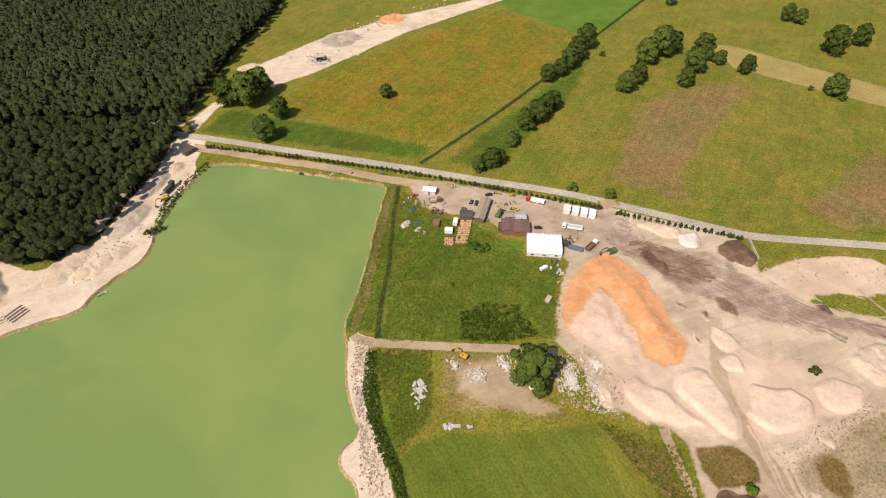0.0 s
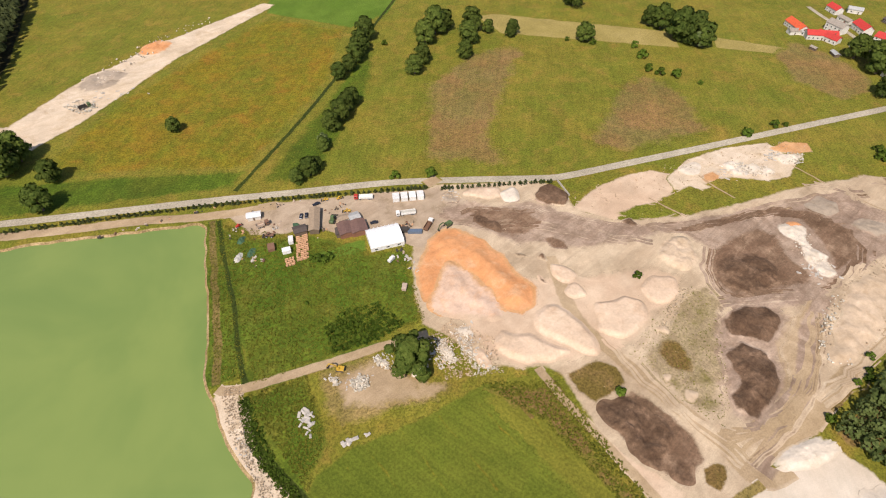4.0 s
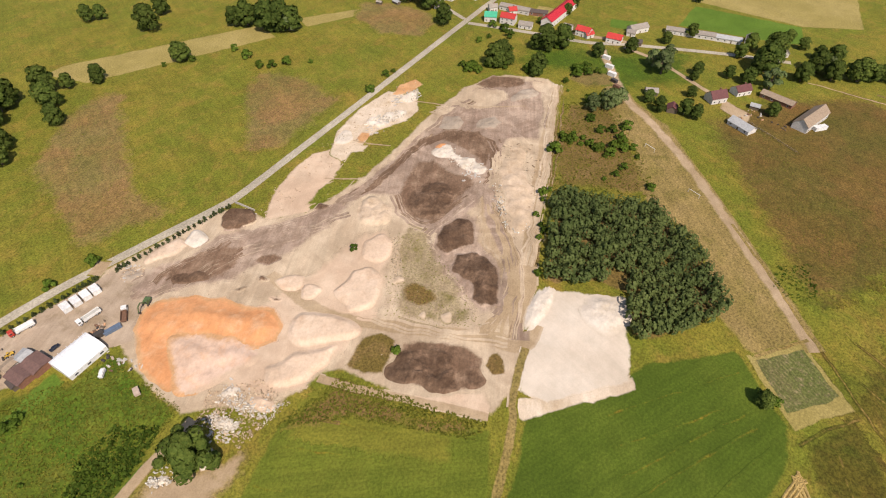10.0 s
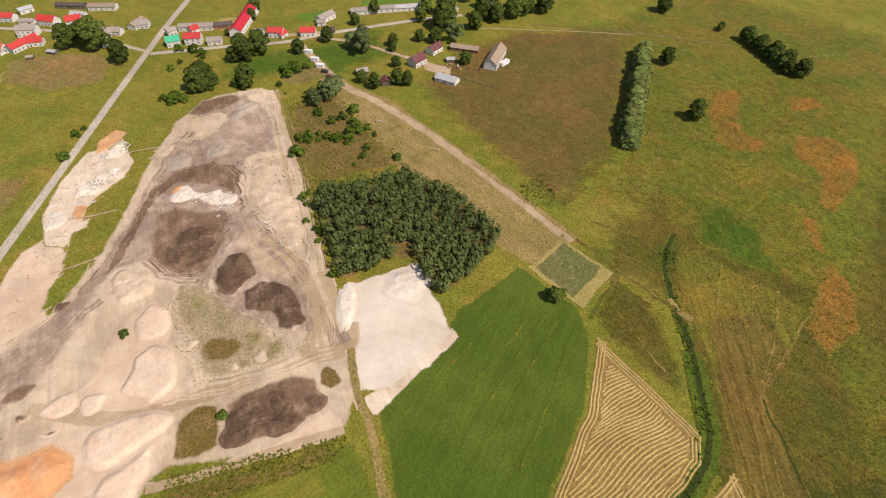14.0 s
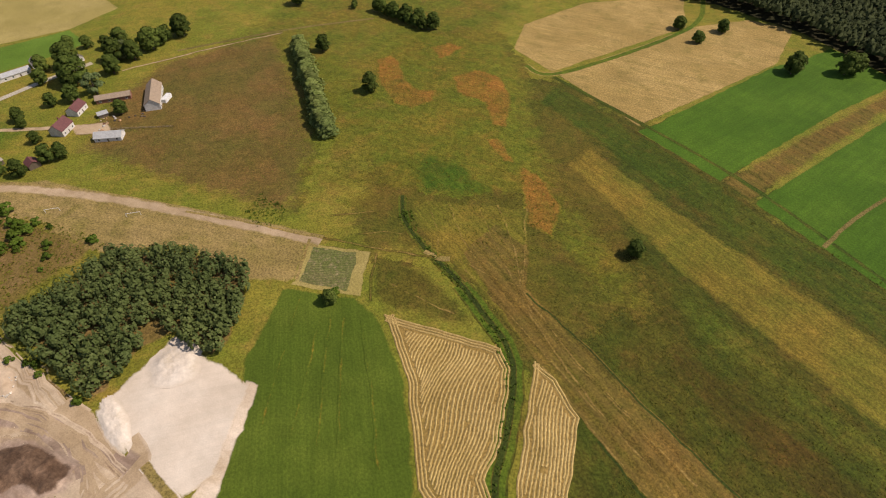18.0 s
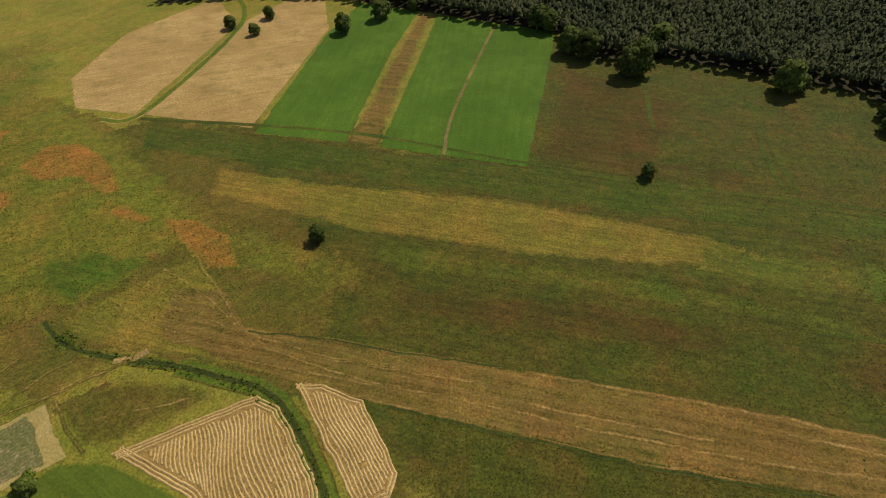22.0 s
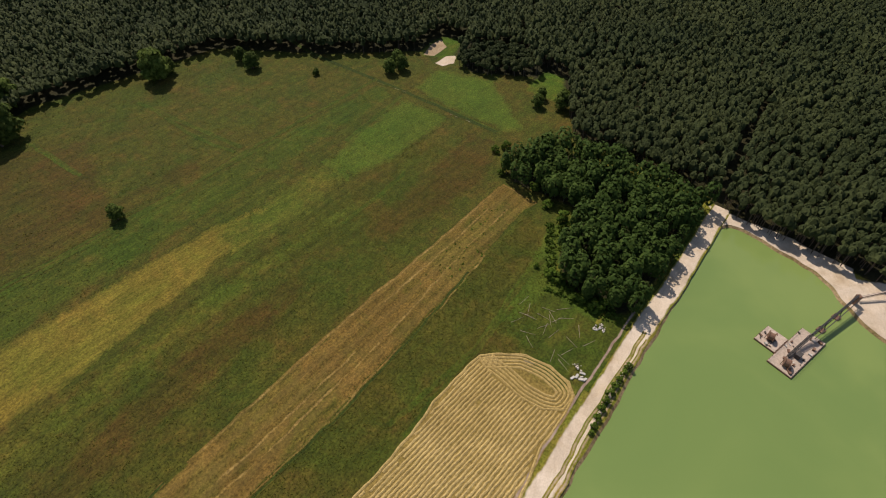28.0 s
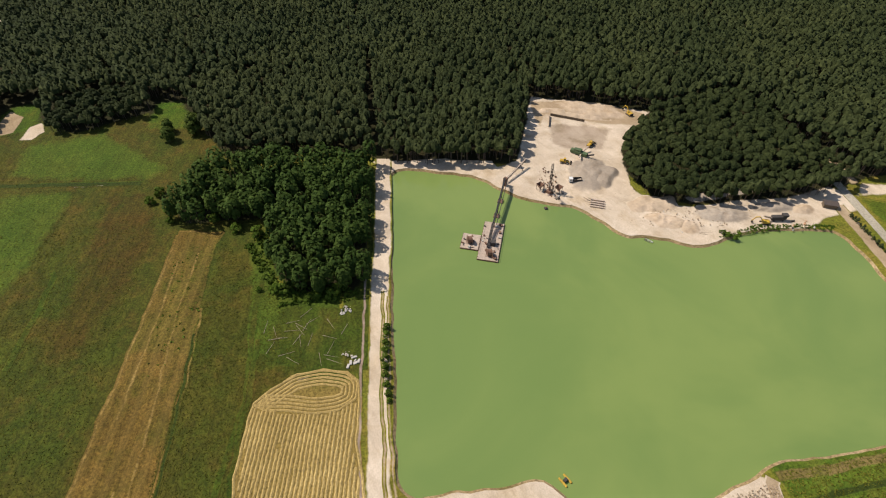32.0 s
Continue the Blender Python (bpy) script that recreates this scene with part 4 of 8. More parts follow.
# ---- roads and tracks ----
band("road", [(-175, 297), (-160, 294), (-101, 280), (-29, 263), (22, 250), (70, 238), (114, 222), (155, 206), (172, 202), (211, 198), (259, 193), (341, 185), (430, 176), (508, 167), (642, 146), (760, 128)], 5.4, "asphalt", "worn pale asphalt country road", "road", 0.6, 0.0)
band("village_street", [(433, 172), (437, 121), (439, 70), (450, 33), (465, -39), (470, -83)], 5, "asphalt", "narrow asphalt village street", "road", 0.6, 0.0)
band("village_lane", [(504, 325), (499, 309), (486, 260), (461, 214), (439, 178)], 4, "asphalt", "narrow worn village lane", "road", 0.6, 0.0)
band("lake_lane", [(-158, 282), (-135, 277), (-98, 268), (-63, 260), (-31, 250), (5, 244)], 6, "track", "sandy lane along the lake", "track", 1.5)
band("dirt_track", [(-40, 140), (-33, 136), (-1, 134), (24, 133), (50, 131)], 4, "track", "rutted dirt track", "track", 1.2)
band("airstrip_track", [(432, 56), (365, 23), (338, 0), (287, -36), (186, -94)], 5, "track", "sandy cart track", "track", 4)
DITCH = [(184, -149), (169, -137), (152, -131), (136, -128), (114, -125), (96, -120), (78, -115), (66, -107), (57, -95), (49, -83), (41, -67), (34, -60)]
band("ditch_bank", DITCH[4:], 7.5, "green", "lush green bank of the winding ditch", "bank", 2, 1.0)
band("ditch_bank", DITCH[:5], 4, "green", "green bank of the winding ditch", "bank", 1.5, 0.8)
band("field_ditch", DITCH, 2.2, "ditch", "overgrown winding drainage ditch", "ditch", 0.9)
band("ditch_crossing", [(143, -128), (135, -129), (130, -133)], 3, "tan", "trodden straw crossing over the ditch", "track", 1.2)
band("straight_ditch", [(-14, 266), (25, 309), (68, 361), (131, 446), (187, 518)], 2.4, "ditch", "straight overgrown ditch", "ditch", 1.5)
band("bank_path", [(-29, 245), (-32, 219), (-34, 194), (-36, 171), (-38, 155), (-40, 142)], 3.2, "dry", "dry yellowish strip on the lake bank", "verge", 1.6, 1.2)
band("lake_ditch", [(-26, 244), (-27, 211), (-27, 182), (-29, 157), (-29, 138)], 2.0, "ditch", "dark overgrown ditch beside the bank", "ditch", 1.2)
band("lake_ditch_b", [(-31, 131), (-31, 113), (-26, 99), (-20, 87), (-16, 77), (-12, 62)], 4, "ditch", "dark overgrown ditch beside the bank", "ditch", 1.2)
band("track_verge", [(-262, 30), (-240, 28), (-204, 19), (-174, 12), (-141, 5), (-128, 2)], 16, "lushdark", "rough grass verge beside the lake track", "verge", 4)
band("shore_track", [(-272, 44), (-246, 38), (-204, 29), (-174, 21), (-141, 14), (-114, 8), (-90, 3), (-70, 0), (-40, 10)], 8, "sand", "pale sandy track along the lake", "track", 2)
band("haul_track", [(150, 22), (136, 24), (133, 42), (129, 57), (123, 77), (119, 93), (116, 116), (125, 150)], 6, "track", "pale haul track through the quarry", "track", 2.5)
band("haul_track_b", [(139, 25), (176, 40), (208, 64), (241, 79), (274, 88), (300, 120)], 7, "grit", "rutted haul track", "track", 3)
band("haul_track_c", [(362, 72), (280, 57), (217, 45), (176, 33), (149, 25)], 7, "track", "pale straight haul track", "track", 2)
band("rim_track", [(86, 96), (89, 76), (95, 47), (99, 25)], 3.5, "track", "narrow sandy rim track", "track", 1.2)
band("grass_track", [(136, 22), (111, 19), (99, 15), (69, 11), (40, 4)], 3, "tan", "worn grass track between crops", "track", 1.5)
band("yard_exit", [(94, 226), (92, 233)], 9, "track", "sandy yard entrance", "track", 2)
band("farm_lane", [(443, 40), (430, 11), (405, -20), (392, -36)], 3.5, "track", "sandy farm lane", "track", 1.5)
band("pasture_path", [(443, -139), (414, -223), (380, -290)], 2.5, "dry", "faint pasture path", "track", 1.5)
band("meadow_ditch", [(-340, -300), (-327, -267), (-308, -180), (-287, -97)], 3, "ditch", "narrow meadow ditch", "ditch", 1.2)
band("meadow_ditch_b", [(206, -319), (63, -301), (-47, -268), (-185, -232), (-305, -192)], 2.2, "lushdark", "weedy field boundary ditch", "ditch", 1.2)
band("meadow_ditch_c", [(-213, -338), (-202, -236)], 3, "lushdark", "weedy field boundary", "ditch", 1.5)
band("meadow_ditch_d", [(-148, -361), (-138, -304)], 2.5, "lushdark", "weedy field boundary", "ditch", 1.5)
band("clover_path", [(-44, -460), (-8, -330), (0, -276)], 2, "dry", "narrow trodden path in the clover", "track", 1)
band("wheat_balk", [(232, -318), (205, -330), (176, -468), (200, -540)], 4, "green", "green balk between wheat fields", "balk", 1.5)
for mat, width, most, label, line in (
    ("hayline", 1.1, 0.42, "pale dry tyre line in the stubble", [(90, -143), (56, -131), (29, -125), (1, -119)]),
    ("hayline", 1.1, 0.42, "pale dry tyre line in the stubble", [(-34, -121), (-84, -111), (-137, -99), (-191, -85), (-236, -75)]),
    ("hayline", 1.1, 0.42, "pale dry tyre line in the stubble", [(80, -135), (37, -119), (-5, -109), (-73, -92), (-122, -82), (-179, -73), (-219, -64)]),
    ("hayline", 1.1, 0.42, "pale dry tyre line in the stubble", [(58, -117), (18, -106), (-45, -89), (-91, -79), (-141, -68), (-181, -62)]),
    ("hayline", 1.1, 0.42, "pale dry tyre line in the stubble", [(14, -104), (-36, -91), (-92, -79)]),
    ("hayline", 1.1, 0.42, "pale dry tyre line in the stubble", [(-33, -107), (-66, -99), (-103, -91)]),
    ("hayline", 1.1, 0.42, "pale dry tyre line in the stubble", [(-132, -93), (-169, -84), (-216, -74)]),
    ("hayline", 1.1, 0.42, "pale dry tyre line in the stubble", [(117, -176), (104, -161), (94, -145), (86, -138)]),
    ("hayline", 1.1, 0.42, "pale dry tyre line in the stubble", [(-239, -74), (-234, -62), (-231, -51)]),
    ("ditch", 1.0, 0.8, "dark weedy furrow along the stubble", [(23, -106), (-23, -94), (-68, -83), (-116, -73), (-167, -65)]),
    ("ditch", 1.0, 0.8, "dark weedy furrow along the stubble", [(88, -143), (56, -139), (17, -131), (-25, -124)]),
    ("lushdark", 2.4, 0.9, "weedy field boundary line", [(-54, -261), (-88, -254), (-158, -238), (-197, -232), (-235, -223), (-315, -204)]),
    ("lushdark", 2.4, 0.9, "weedy field boundary line", [(-236, -181), (-301, -176)]),
    ("lushdark", 2.4, 0.9, "weedy field boundary line", [(-213, -327), (-200, -279), (-196, -237)]),
    ("lushdark", 2.4, 0.9, "weedy field boundary line", [(-148, -367), (-142, -333), (-138, -307)]),
    ("lushdark", 2.4, 0.9, "weedy field boundary line", [(-169, -141), (-215, -132), (-225, -133)]),
    ("lushdark", 2.4, 0.9, "weedy field boundary line", [(-79, -61), (-111, -50), (-126, -45), (-168, -39), (-193, -33)]),
    ("lushdark", 2.4, 0.9, "weedy field boundary line", [(126, -295), (107, -293), (82, -287)]),
    ("hayline", 0.9, 0.35, "pale mown line in the straw", [(171, -156), (151, -144), (135, -130)]),
    ("hayline", 0.9, 0.35, "pale mown line in the straw", [(161, -164), (139, -150), (110, -138)]),
    ("hayline", 0.9, 0.35, "pale mown line in the straw", [(149, -173), (122, -158), (98, -145)]),
    ("hayline", 0.9, 0.35, "pale mown line in the straw", [(140, -181), (116, -165), (96, -148)]),
    ("hayline", 0.9, 0.35, "pale mown line in the straw", [(127, -190), (110, -168), (93, -146)]),
    ("hayline", 0.9, 0.35, "pale mown line in the straw", [(95, -145), (71, -133), (28, -124), (-12, -117)]),
    ("hayline", 0.9, 0.35, "pale mown line in the straw", [(120, -133), (79, -126), (36, -117), (-1, -110)]),
    ("hayline", 0.9, 0.35, "pale mown line in the straw", [(134, -135), (107, -139), (93, -145)]),
    ("hayline", 0.8, 0.4, "pale swath line in dry grass", [(203, -106), (190, -121), (181, -135)]),
    ("hayline", 0.8, 0.4, "pale swath line in dry grass", [(177, -110), (169, -122), (158, -130)]),
    ("hayline", 0.8, 0.4, "pale swath line in dry grass", [(258, -54), (230, -72), (195, -92), (161, -112), (136, -128)]),
    ("hayline", 0.8, 0.4, "pale swath line in dry grass", [(139, -101), (120, -105), (104, -110)]),
    ("hayline", 0.8, 0.4, "pale swath line in dry grass", [(192, -91), (183, -81), (173, -70)]),
    ("hayline", 0.8, 0.4, "pale swath line in dry grass", [(159, -109), (148, -97), (137, -87)]),
    ("ochre", 0.9, 0.3, "faint tractor line in the crop", [(161, -64), (140, -40), (119, -18)]),
    ("ochre", 0.9, 0.3, "faint tractor line in the crop", [(149, -67), (128, -46), (107, -23)]),
    ("ochre", 0.9, 0.3, "faint tractor line in the crop", [(138, -72), (114, -52), (89, -32)]),
    ("ochre", 0.9, 0.3, "faint tractor line in the crop", [(132, -78), (104, -60), (73, -39)]),
    ("ochre", 0.9, 0.3, "faint tractor line in the crop", [(144, -69), (121, -49), (97, -28)]),
    ("ochre", 0.9, 0.3, "faint tractor line in the crop", [(9, 92), (17, 64)]),
    ("ochre", 0.9, 0.3, "faint tractor line in the crop", [(23, 93), (31, 62)]),
    ("ochre", 0.9, 0.3, "faint tractor line in the crop", [(39, 93), (47, 58)]),
    ("ochre", 0.9, 0.3, "faint tractor line in the crop", [(55, 94), (66, 55)]),
    ("ochre", 0.9, 0.3, "faint tractor line in the crop", [(69, 92), (78, 52)]),
    ("ochre", 0.9, 0.3, "faint tractor line in the crop", [(0, 88), (5, 67)]),
    ("track", 1.2, 0.7, "narrow worn path in grass", [(325, 85), (307, 122), (298, 164)]),
    ("track", 1.2, 0.7, "narrow worn path in grass", [(442, -94), (427, -163), (412, -217)]),
    ("track", 1.2, 0.7, "narrow worn path in grass", [(245, 147), (241, 164), (240, 178)]),
    ("track", 1.2, 0.7, "narrow worn path in grass", [(209, 146), (202, 162), (200, 167)]),
    ("grit", 1.0, 0.8, "rutted earth line beside the lake track", [(-67, -8), (-90, -4), (-112, 0), (-134, 5), (-167, 12), (-178, 15)]),
    ("track", 0.9, 0.55, "wheel rut on the lake track", [(-72, 1), (-95, 6), (-118, 10), (-144, 16), (-168, 21)]),
    ("track", 0.9, 0.55, "wheel rut on the lake track", [(-72, 5), (-96, 9), (-116, 13), (-141, 18), (-164, 23)]),
    ("white", 0.6, 0.4, "bright water line in the meadow ditch", [(-310, -201), (-307, -175)]),
    ("white", 0.6, 0.4, "bright water line in the meadow ditch", [(-294, -134), (-291, -118)]),
    ("lushdark", 2.0, 0.9, "dark grassy line beside the hay", [(-78, -54), (-93, -51), (-111, -48), (-125, -44), (-156, -38)]),
):
    band("field_line", line, width, mat, label, "track", 0.8, 1.2, most=most)
# ---- wheel tracks on the quarry floor ----
for k, (line, mat) in enumerate((
    ([(184, 148), (205, 138), (233, 135), (264, 133), (292, 128), (317, 121)], "track"),
    ([(190, 144), (221, 135), (250, 130), (272, 117), (275, 94), (255, 81), (233, 76)], "soil"),
    ([(204, 122), (192, 110), (187, 98), (195, 89), (218, 83), (237, 78)], "pit"),
    ([(183, 93), (199, 88), (222, 81), (240, 76), (267, 83)], "sand"),
    ([(212, 63), (194, 51), (176, 43), (155, 39), (138, 41)], "track"),
    ([(220, 70), (195, 49), (171, 37), (150, 32), (138, 30)], "soil"),
    ([(85, 200), (103, 186), (129, 174), (153, 156), (179, 137)], "pit"),
    ([(88, 201), (113, 192), (136, 183), (155, 165), (180, 148)], "sand"),
    ([(137, 46), (147, 39), (162, 39), (180, 43)], "track"),
    ([(290, 141), (306, 131), (308, 120), (293, 110), (274, 112)], "soil"),
    ([(123, 97), (124, 80), (128, 59), (136, 30)], "pit"),
    ([(183, 37), (212, 42), (251, 49), (311, 62), (363, 73)], "sand"),
    ([(184, 35), (213, 40), (253, 46), (312, 59), (356, 69)], "track"),
)):
    r2 = random.Random(k)
    for side in (-2.6, -0.9, 0.9, 3.0):
        shift = side + r2.uniform(-0.8, 0.8)
        n = [(b[1] - a[1], a[0] - b[0]) for a, b in zip(line, line[1:] + line[-1:])]
        n[-1] = n[-2]
        pts = [(x + shift * u / math.hypot(u, v), y + shift * v / math.hypot(u, v)) for (x, y), (u, v) in zip(line, n)]
        band("wheel_track", pts, r2.uniform(0.5, 1.1), mat, "curved wheel track on quarry ground", "track", 0.6, 2.5, most=r2.uniform(0.15, 0.45))


# ---- trees ----
def clumps(rs, centers, radii, per, size, squash=0.8):
    """Leaf clumps on the outside of a set of lumps: an array of small bent four-sided leaves."""
    quads, leans = [], []
    mid = np.mean(centers, 0)
    for c, r in zip(centers, radii):
        d = rs.normal(size=(per, 3))
        d /= np.linalg.norm(d, axis=1)[:, None]
        d[:, 2] = np.where(d[:, 2] < -0.35, -d[:, 2], d[:, 2])
        p = np.array(c) + d * np.array([r, r, r * squash]) * rs.uniform(0.72, 1.08, (per, 1))
        a = np.cross(d, rs.normal(size=(per, 3)))
        a /= np.linalg.norm(a, axis=1)[:, None]
        b = np.cross(d, a) + d * rs.uniform(-0.6, 0.6, (per, 1))
        s = size * rs.uniform(0.6, 1.3, (per, 1))
        out = d + np.array([0, 0, 0.45]) + (p - mid) / max(1e-3, np.abs(p - mid).max()) * 0.45 + rs.normal(size=(per, 3)) * 0.22
        leans.append(out / np.linalg.norm(out, axis=1)[:, None])
        quads.append(np.stack([p - a * s, p - b * s * 0.8 + d * s * 0.2, p + a * s, p + b * s * 0.8], axis=1))
    return np.concatenate(quads), np.concatenate(leans)


def quad_mesh(name, q, mat, lean=None):
    """Loose four-sided leaves; lean gives each leaf the direction its clump faces, so that crowns shade as round forms."""
    if lean is not None:
        face = np.cross(q[:, 1] - q[:, 0], q[:, 3] - q[:, 0])
        q = np.where(((face * lean).sum(1) < 0)[:, None, None], q[:, ::-1], q)
    me = bpy.data.meshes.new(name)
    n = len(q)
    me.vertices.add(4 * n)
    me.vertices.foreach_set("co", q.reshape(-1).astype(np.float32))
    me.loops.add(4 * n)
    me.loops.foreach_set("vertex_index", np.arange(4 * n, dtype=np.int32))
    me.polygons.add(n)
    me.polygons.foreach_set("loop_start", np.arange(0, 4 * n, 4, dtype=np.int32))
    me.materials.append(mat)
    me.update(calc_edges=True)
    if lean is not None:
        at = me.attributes.new("custom_normal", "FLOAT_VECTOR", "POINT")
        at.data.foreach_set("vector", np.repeat(lean, 4, 0).reshape(-1).astype(np.float32))
    return me


def limbs(name, h, r, tips, mat):
    """A tapered trunk with limbs."""
    verts, faces = [], []

    def tube(path, radii, sides=6):
        base = len(verts)
        for p, q in zip(path, radii):
            for k in range(sides):
                a = 2 * math.pi * k / sides
                verts.append((p[0] + math.cos(a) * q, p[1] + math.sin(a) * q, p[2]))
        for i in range(len(path) - 1):
            for k in range(sides):
                j = (k + 1) % sides
                faces.append((base + i * sides + k, base + i * sides + j, base + (i + 1) * sides + j, base + (i + 1) * sides + k))

    tube([(0, 0, -0.3), (0.02 * h, 0, h * 0.3), (0, 0.02 * h, h * 0.75)], [r * 1.3, r, r * 0.35])
    for x, y, z in tips:
        tube([(0.01 * h, 0, h * 0.3), (x * 0.5, y * 0.5, z * 0.75), (x, y, z)], [r * 0.5, r * 0.35, r * 0.1], 4)
    me = bpy.data.meshes.new(name)
    me.from_pydata(verts, [], faces)
    me.materials.append(mat)
    return me


def make_tree(seed, name, label, category, h, spread, lumps, per, size, mat, low=0.3, kind="round"):
    """A unit tree; it is copied to its places."""
    rs = np.random.RandomState(seed)
    centers, radii = [], []
    for i in range(lumps):
        t = (i + 0.5) / lumps
        a = i * 2.4 + rs.uniform(-0.4, 0.4)
        z = h * (low + (0.88 - low) * t)
        if kind == "round":
            wide = spread * math.sin(math.pi * min(0.95, 0.22 + 0.72 * t)) * rs.uniform(0.42, 0.76)
            rr = spread * rs.uniform(0.33, 0.52)
        elif kind == "spreading":
            wide = spread * math.sin(math.pi * min(0.95, 0.25 + 0.7 * t)) * rs.uniform(0.3, 1.0)
            rr = spread * rs.uniform(0.17, 0.33)
        elif kind == "column":
            wide, rr = spread * 0.5 * (1.1 - 0.6 * t), spread * rs.uniform(0.6, 0.85) * (1.15 - 0.6 * t)
        else:
            wide = spread * 0.7 * (1 - t)
            rr = spread * (0.75 - 0.5 * t)
        centers.append((math.cos(a) * wide, math.sin(a) * wide, z))
        radii.append(rr)
    root = new(name)
    trunk = new("trunk", limbs("trunk", h, 0.03 * h, centers[::3], M["bark"]))
    crown = new("crown", quad_mesh("crown", *(lambda q: (q[0], M[mat], q[1]))(clumps(rs, centers, radii, per, size))))
    trunk.parent = crown.parent = root
    return tagged(root, label, category)


OAKS = [make_tree(s, "tree", "broad round green leafy tree in a meadow", "tree", 12, 5.6, 15, 150, 0.55, "oak", 0.14) for s in (1, 2, 3)]
WILLOWS = [make_tree(s, "tree", "silvery green willow tree", "tree", 11, 5, 10, 95, 0.55, "willow", 0.2) for s in (4, 5)]
BUSHES = [make_tree(s, "bush", "low dense green bush", "bush", 3.0, 2.2, 6, 34, 0.42, "bush", 0.12) for s in (6, 7, 8)]
THUJAS = [make_tree(s, "roadside_conifer", "small dark conical conifer in a roadside row", "conifer", 3.4, 1.1, 6, 16, 0.36, "pine", 0.1, "cone") for s in (9, 10)]
POPLARS = [make_tree(s, "tree", "tall slender poplar in a row", "tree", 14, 4.2, 14, 90, 0.7, "poplar", 0.06, "column") for s in (11, 12)]
GREAT = make_tree(13, "tree", "very large spreading leafy tree beside the rubble", "tree", 13, 6.2, 46, 170, 0.4, "oak", 0.1, "spreading")
USED = set()


def plant(kinds, x, y, scale=1.0, wide=1.0, group="", label=""):
    ob = rnd.choice(kinds)
    turn = rnd.uniform(0, 360)
    m = pose(x, y, 0, 0, 0, turn)
    if ob.name not in USED:
        USED.add(ob.name)
        ob.matrix_basis = m
        t = ob
    else:
        t = copy_thing(ob, m)
    k = scale * rnd.uniform(0.92, 1.08)
    t.scale = (k * wide, k * wide, k)
    return tagged(t, label, "", group)


def tree_template(rs, h, spread, n, size, kind):
    """Leaf clumps of one forest tree."""
    t = rs.uniform(0, 1, n) ** 0.8
    a = rs.uniform(0, 6.283, n)
    if kind == "pine":
        z, r = h * (0.66 + 0.36 * t), spread * np.sqrt(np.clip(1.02 - t ** 2.2, 0.02, 1)) * rs.uniform(0.72, 1.0, n)
    else:
        z, r = h * (0.25 + 0.75 * t), spread * np.sqrt(np.clip(1 - (1.6 * t - 0.75) ** 2, 0.03, 1)) * rs.uniform(0.7, 1.0, n)
    p = np.stack([np.cos(a) * r, np.sin(a) * r, z], 1)
    d = np.stack([np.cos(a), np.sin(a), 0.3 + 1.2 * t], 1) + rs.normal(size=(n, 3)) * 0.35
    d /= np.linalg.norm(d, axis=1)[:, None]
    u = np.cross(d, rs.normal(size=(n, 3)))
    u /= np.linalg.norm(u, axis=1)[:, None]
    v = np.cross(d, u)
    s = size * rs.uniform(0.6, 1.3, (n, 1))
    lean = np.stack([np.cos(a) * r / spread, np.sin(a) * r / spread, 0.22 + 0.9 * t], 1) + rs.normal(size=(n, 3)) * 0.22
    lean /= np.linalg.norm(lean, axis=1)[:, None]
    quads = np.stack([p - u * s, p - v * s, p + u * s + d * s * 0.3, p + v * s], 1)
    if kind == "leaf":
        return quads, lean
    turn = np.arange(6) * 1.0472 + rs.uniform(0, 1)
    tiers = []
    for wide, high in ((1.2, 0.68), (1.02, 0.84), (0.55, 0.95)):
        rr = spread * wide * rs.uniform(0.78, 1.15, 6)
        tiers.append(np.stack([np.cos(turn) * rr, np.sin(turn) * rr, h * (high + rs.uniform(-0.05, 0.05, 6))], 1))
    top = np.array([rs.uniform(-0.3, 0.3), rs.uniform(-0.3, 0.3), h])
    shell = [[lo[k], lo[(k + 1) % 6], hi[(k + 1) % 6], hi[k]] for lo, hi in zip(tiers, tiers[1:]) for k in range(6)]
    shell += [[tiers[2][k], tiers[2][k + 1], tiers[2][(k + 2) % 6], top] for k in (0, 2, 4)]
    shell = np.array(shell)
    out = shell.mean(1) - np.array([0, 0, h * 0.72])
    out /= np.linalg.norm(out, axis=1)[:, None]
    out = out + np.array([0, 0, 0.08]) + rs.normal(size=out.shape) * 0.3
    out /= np.linalg.norm(out, axis=1)[:, None]
    return np.concatenate([quads, shell]), np.concatenate([lean, out])


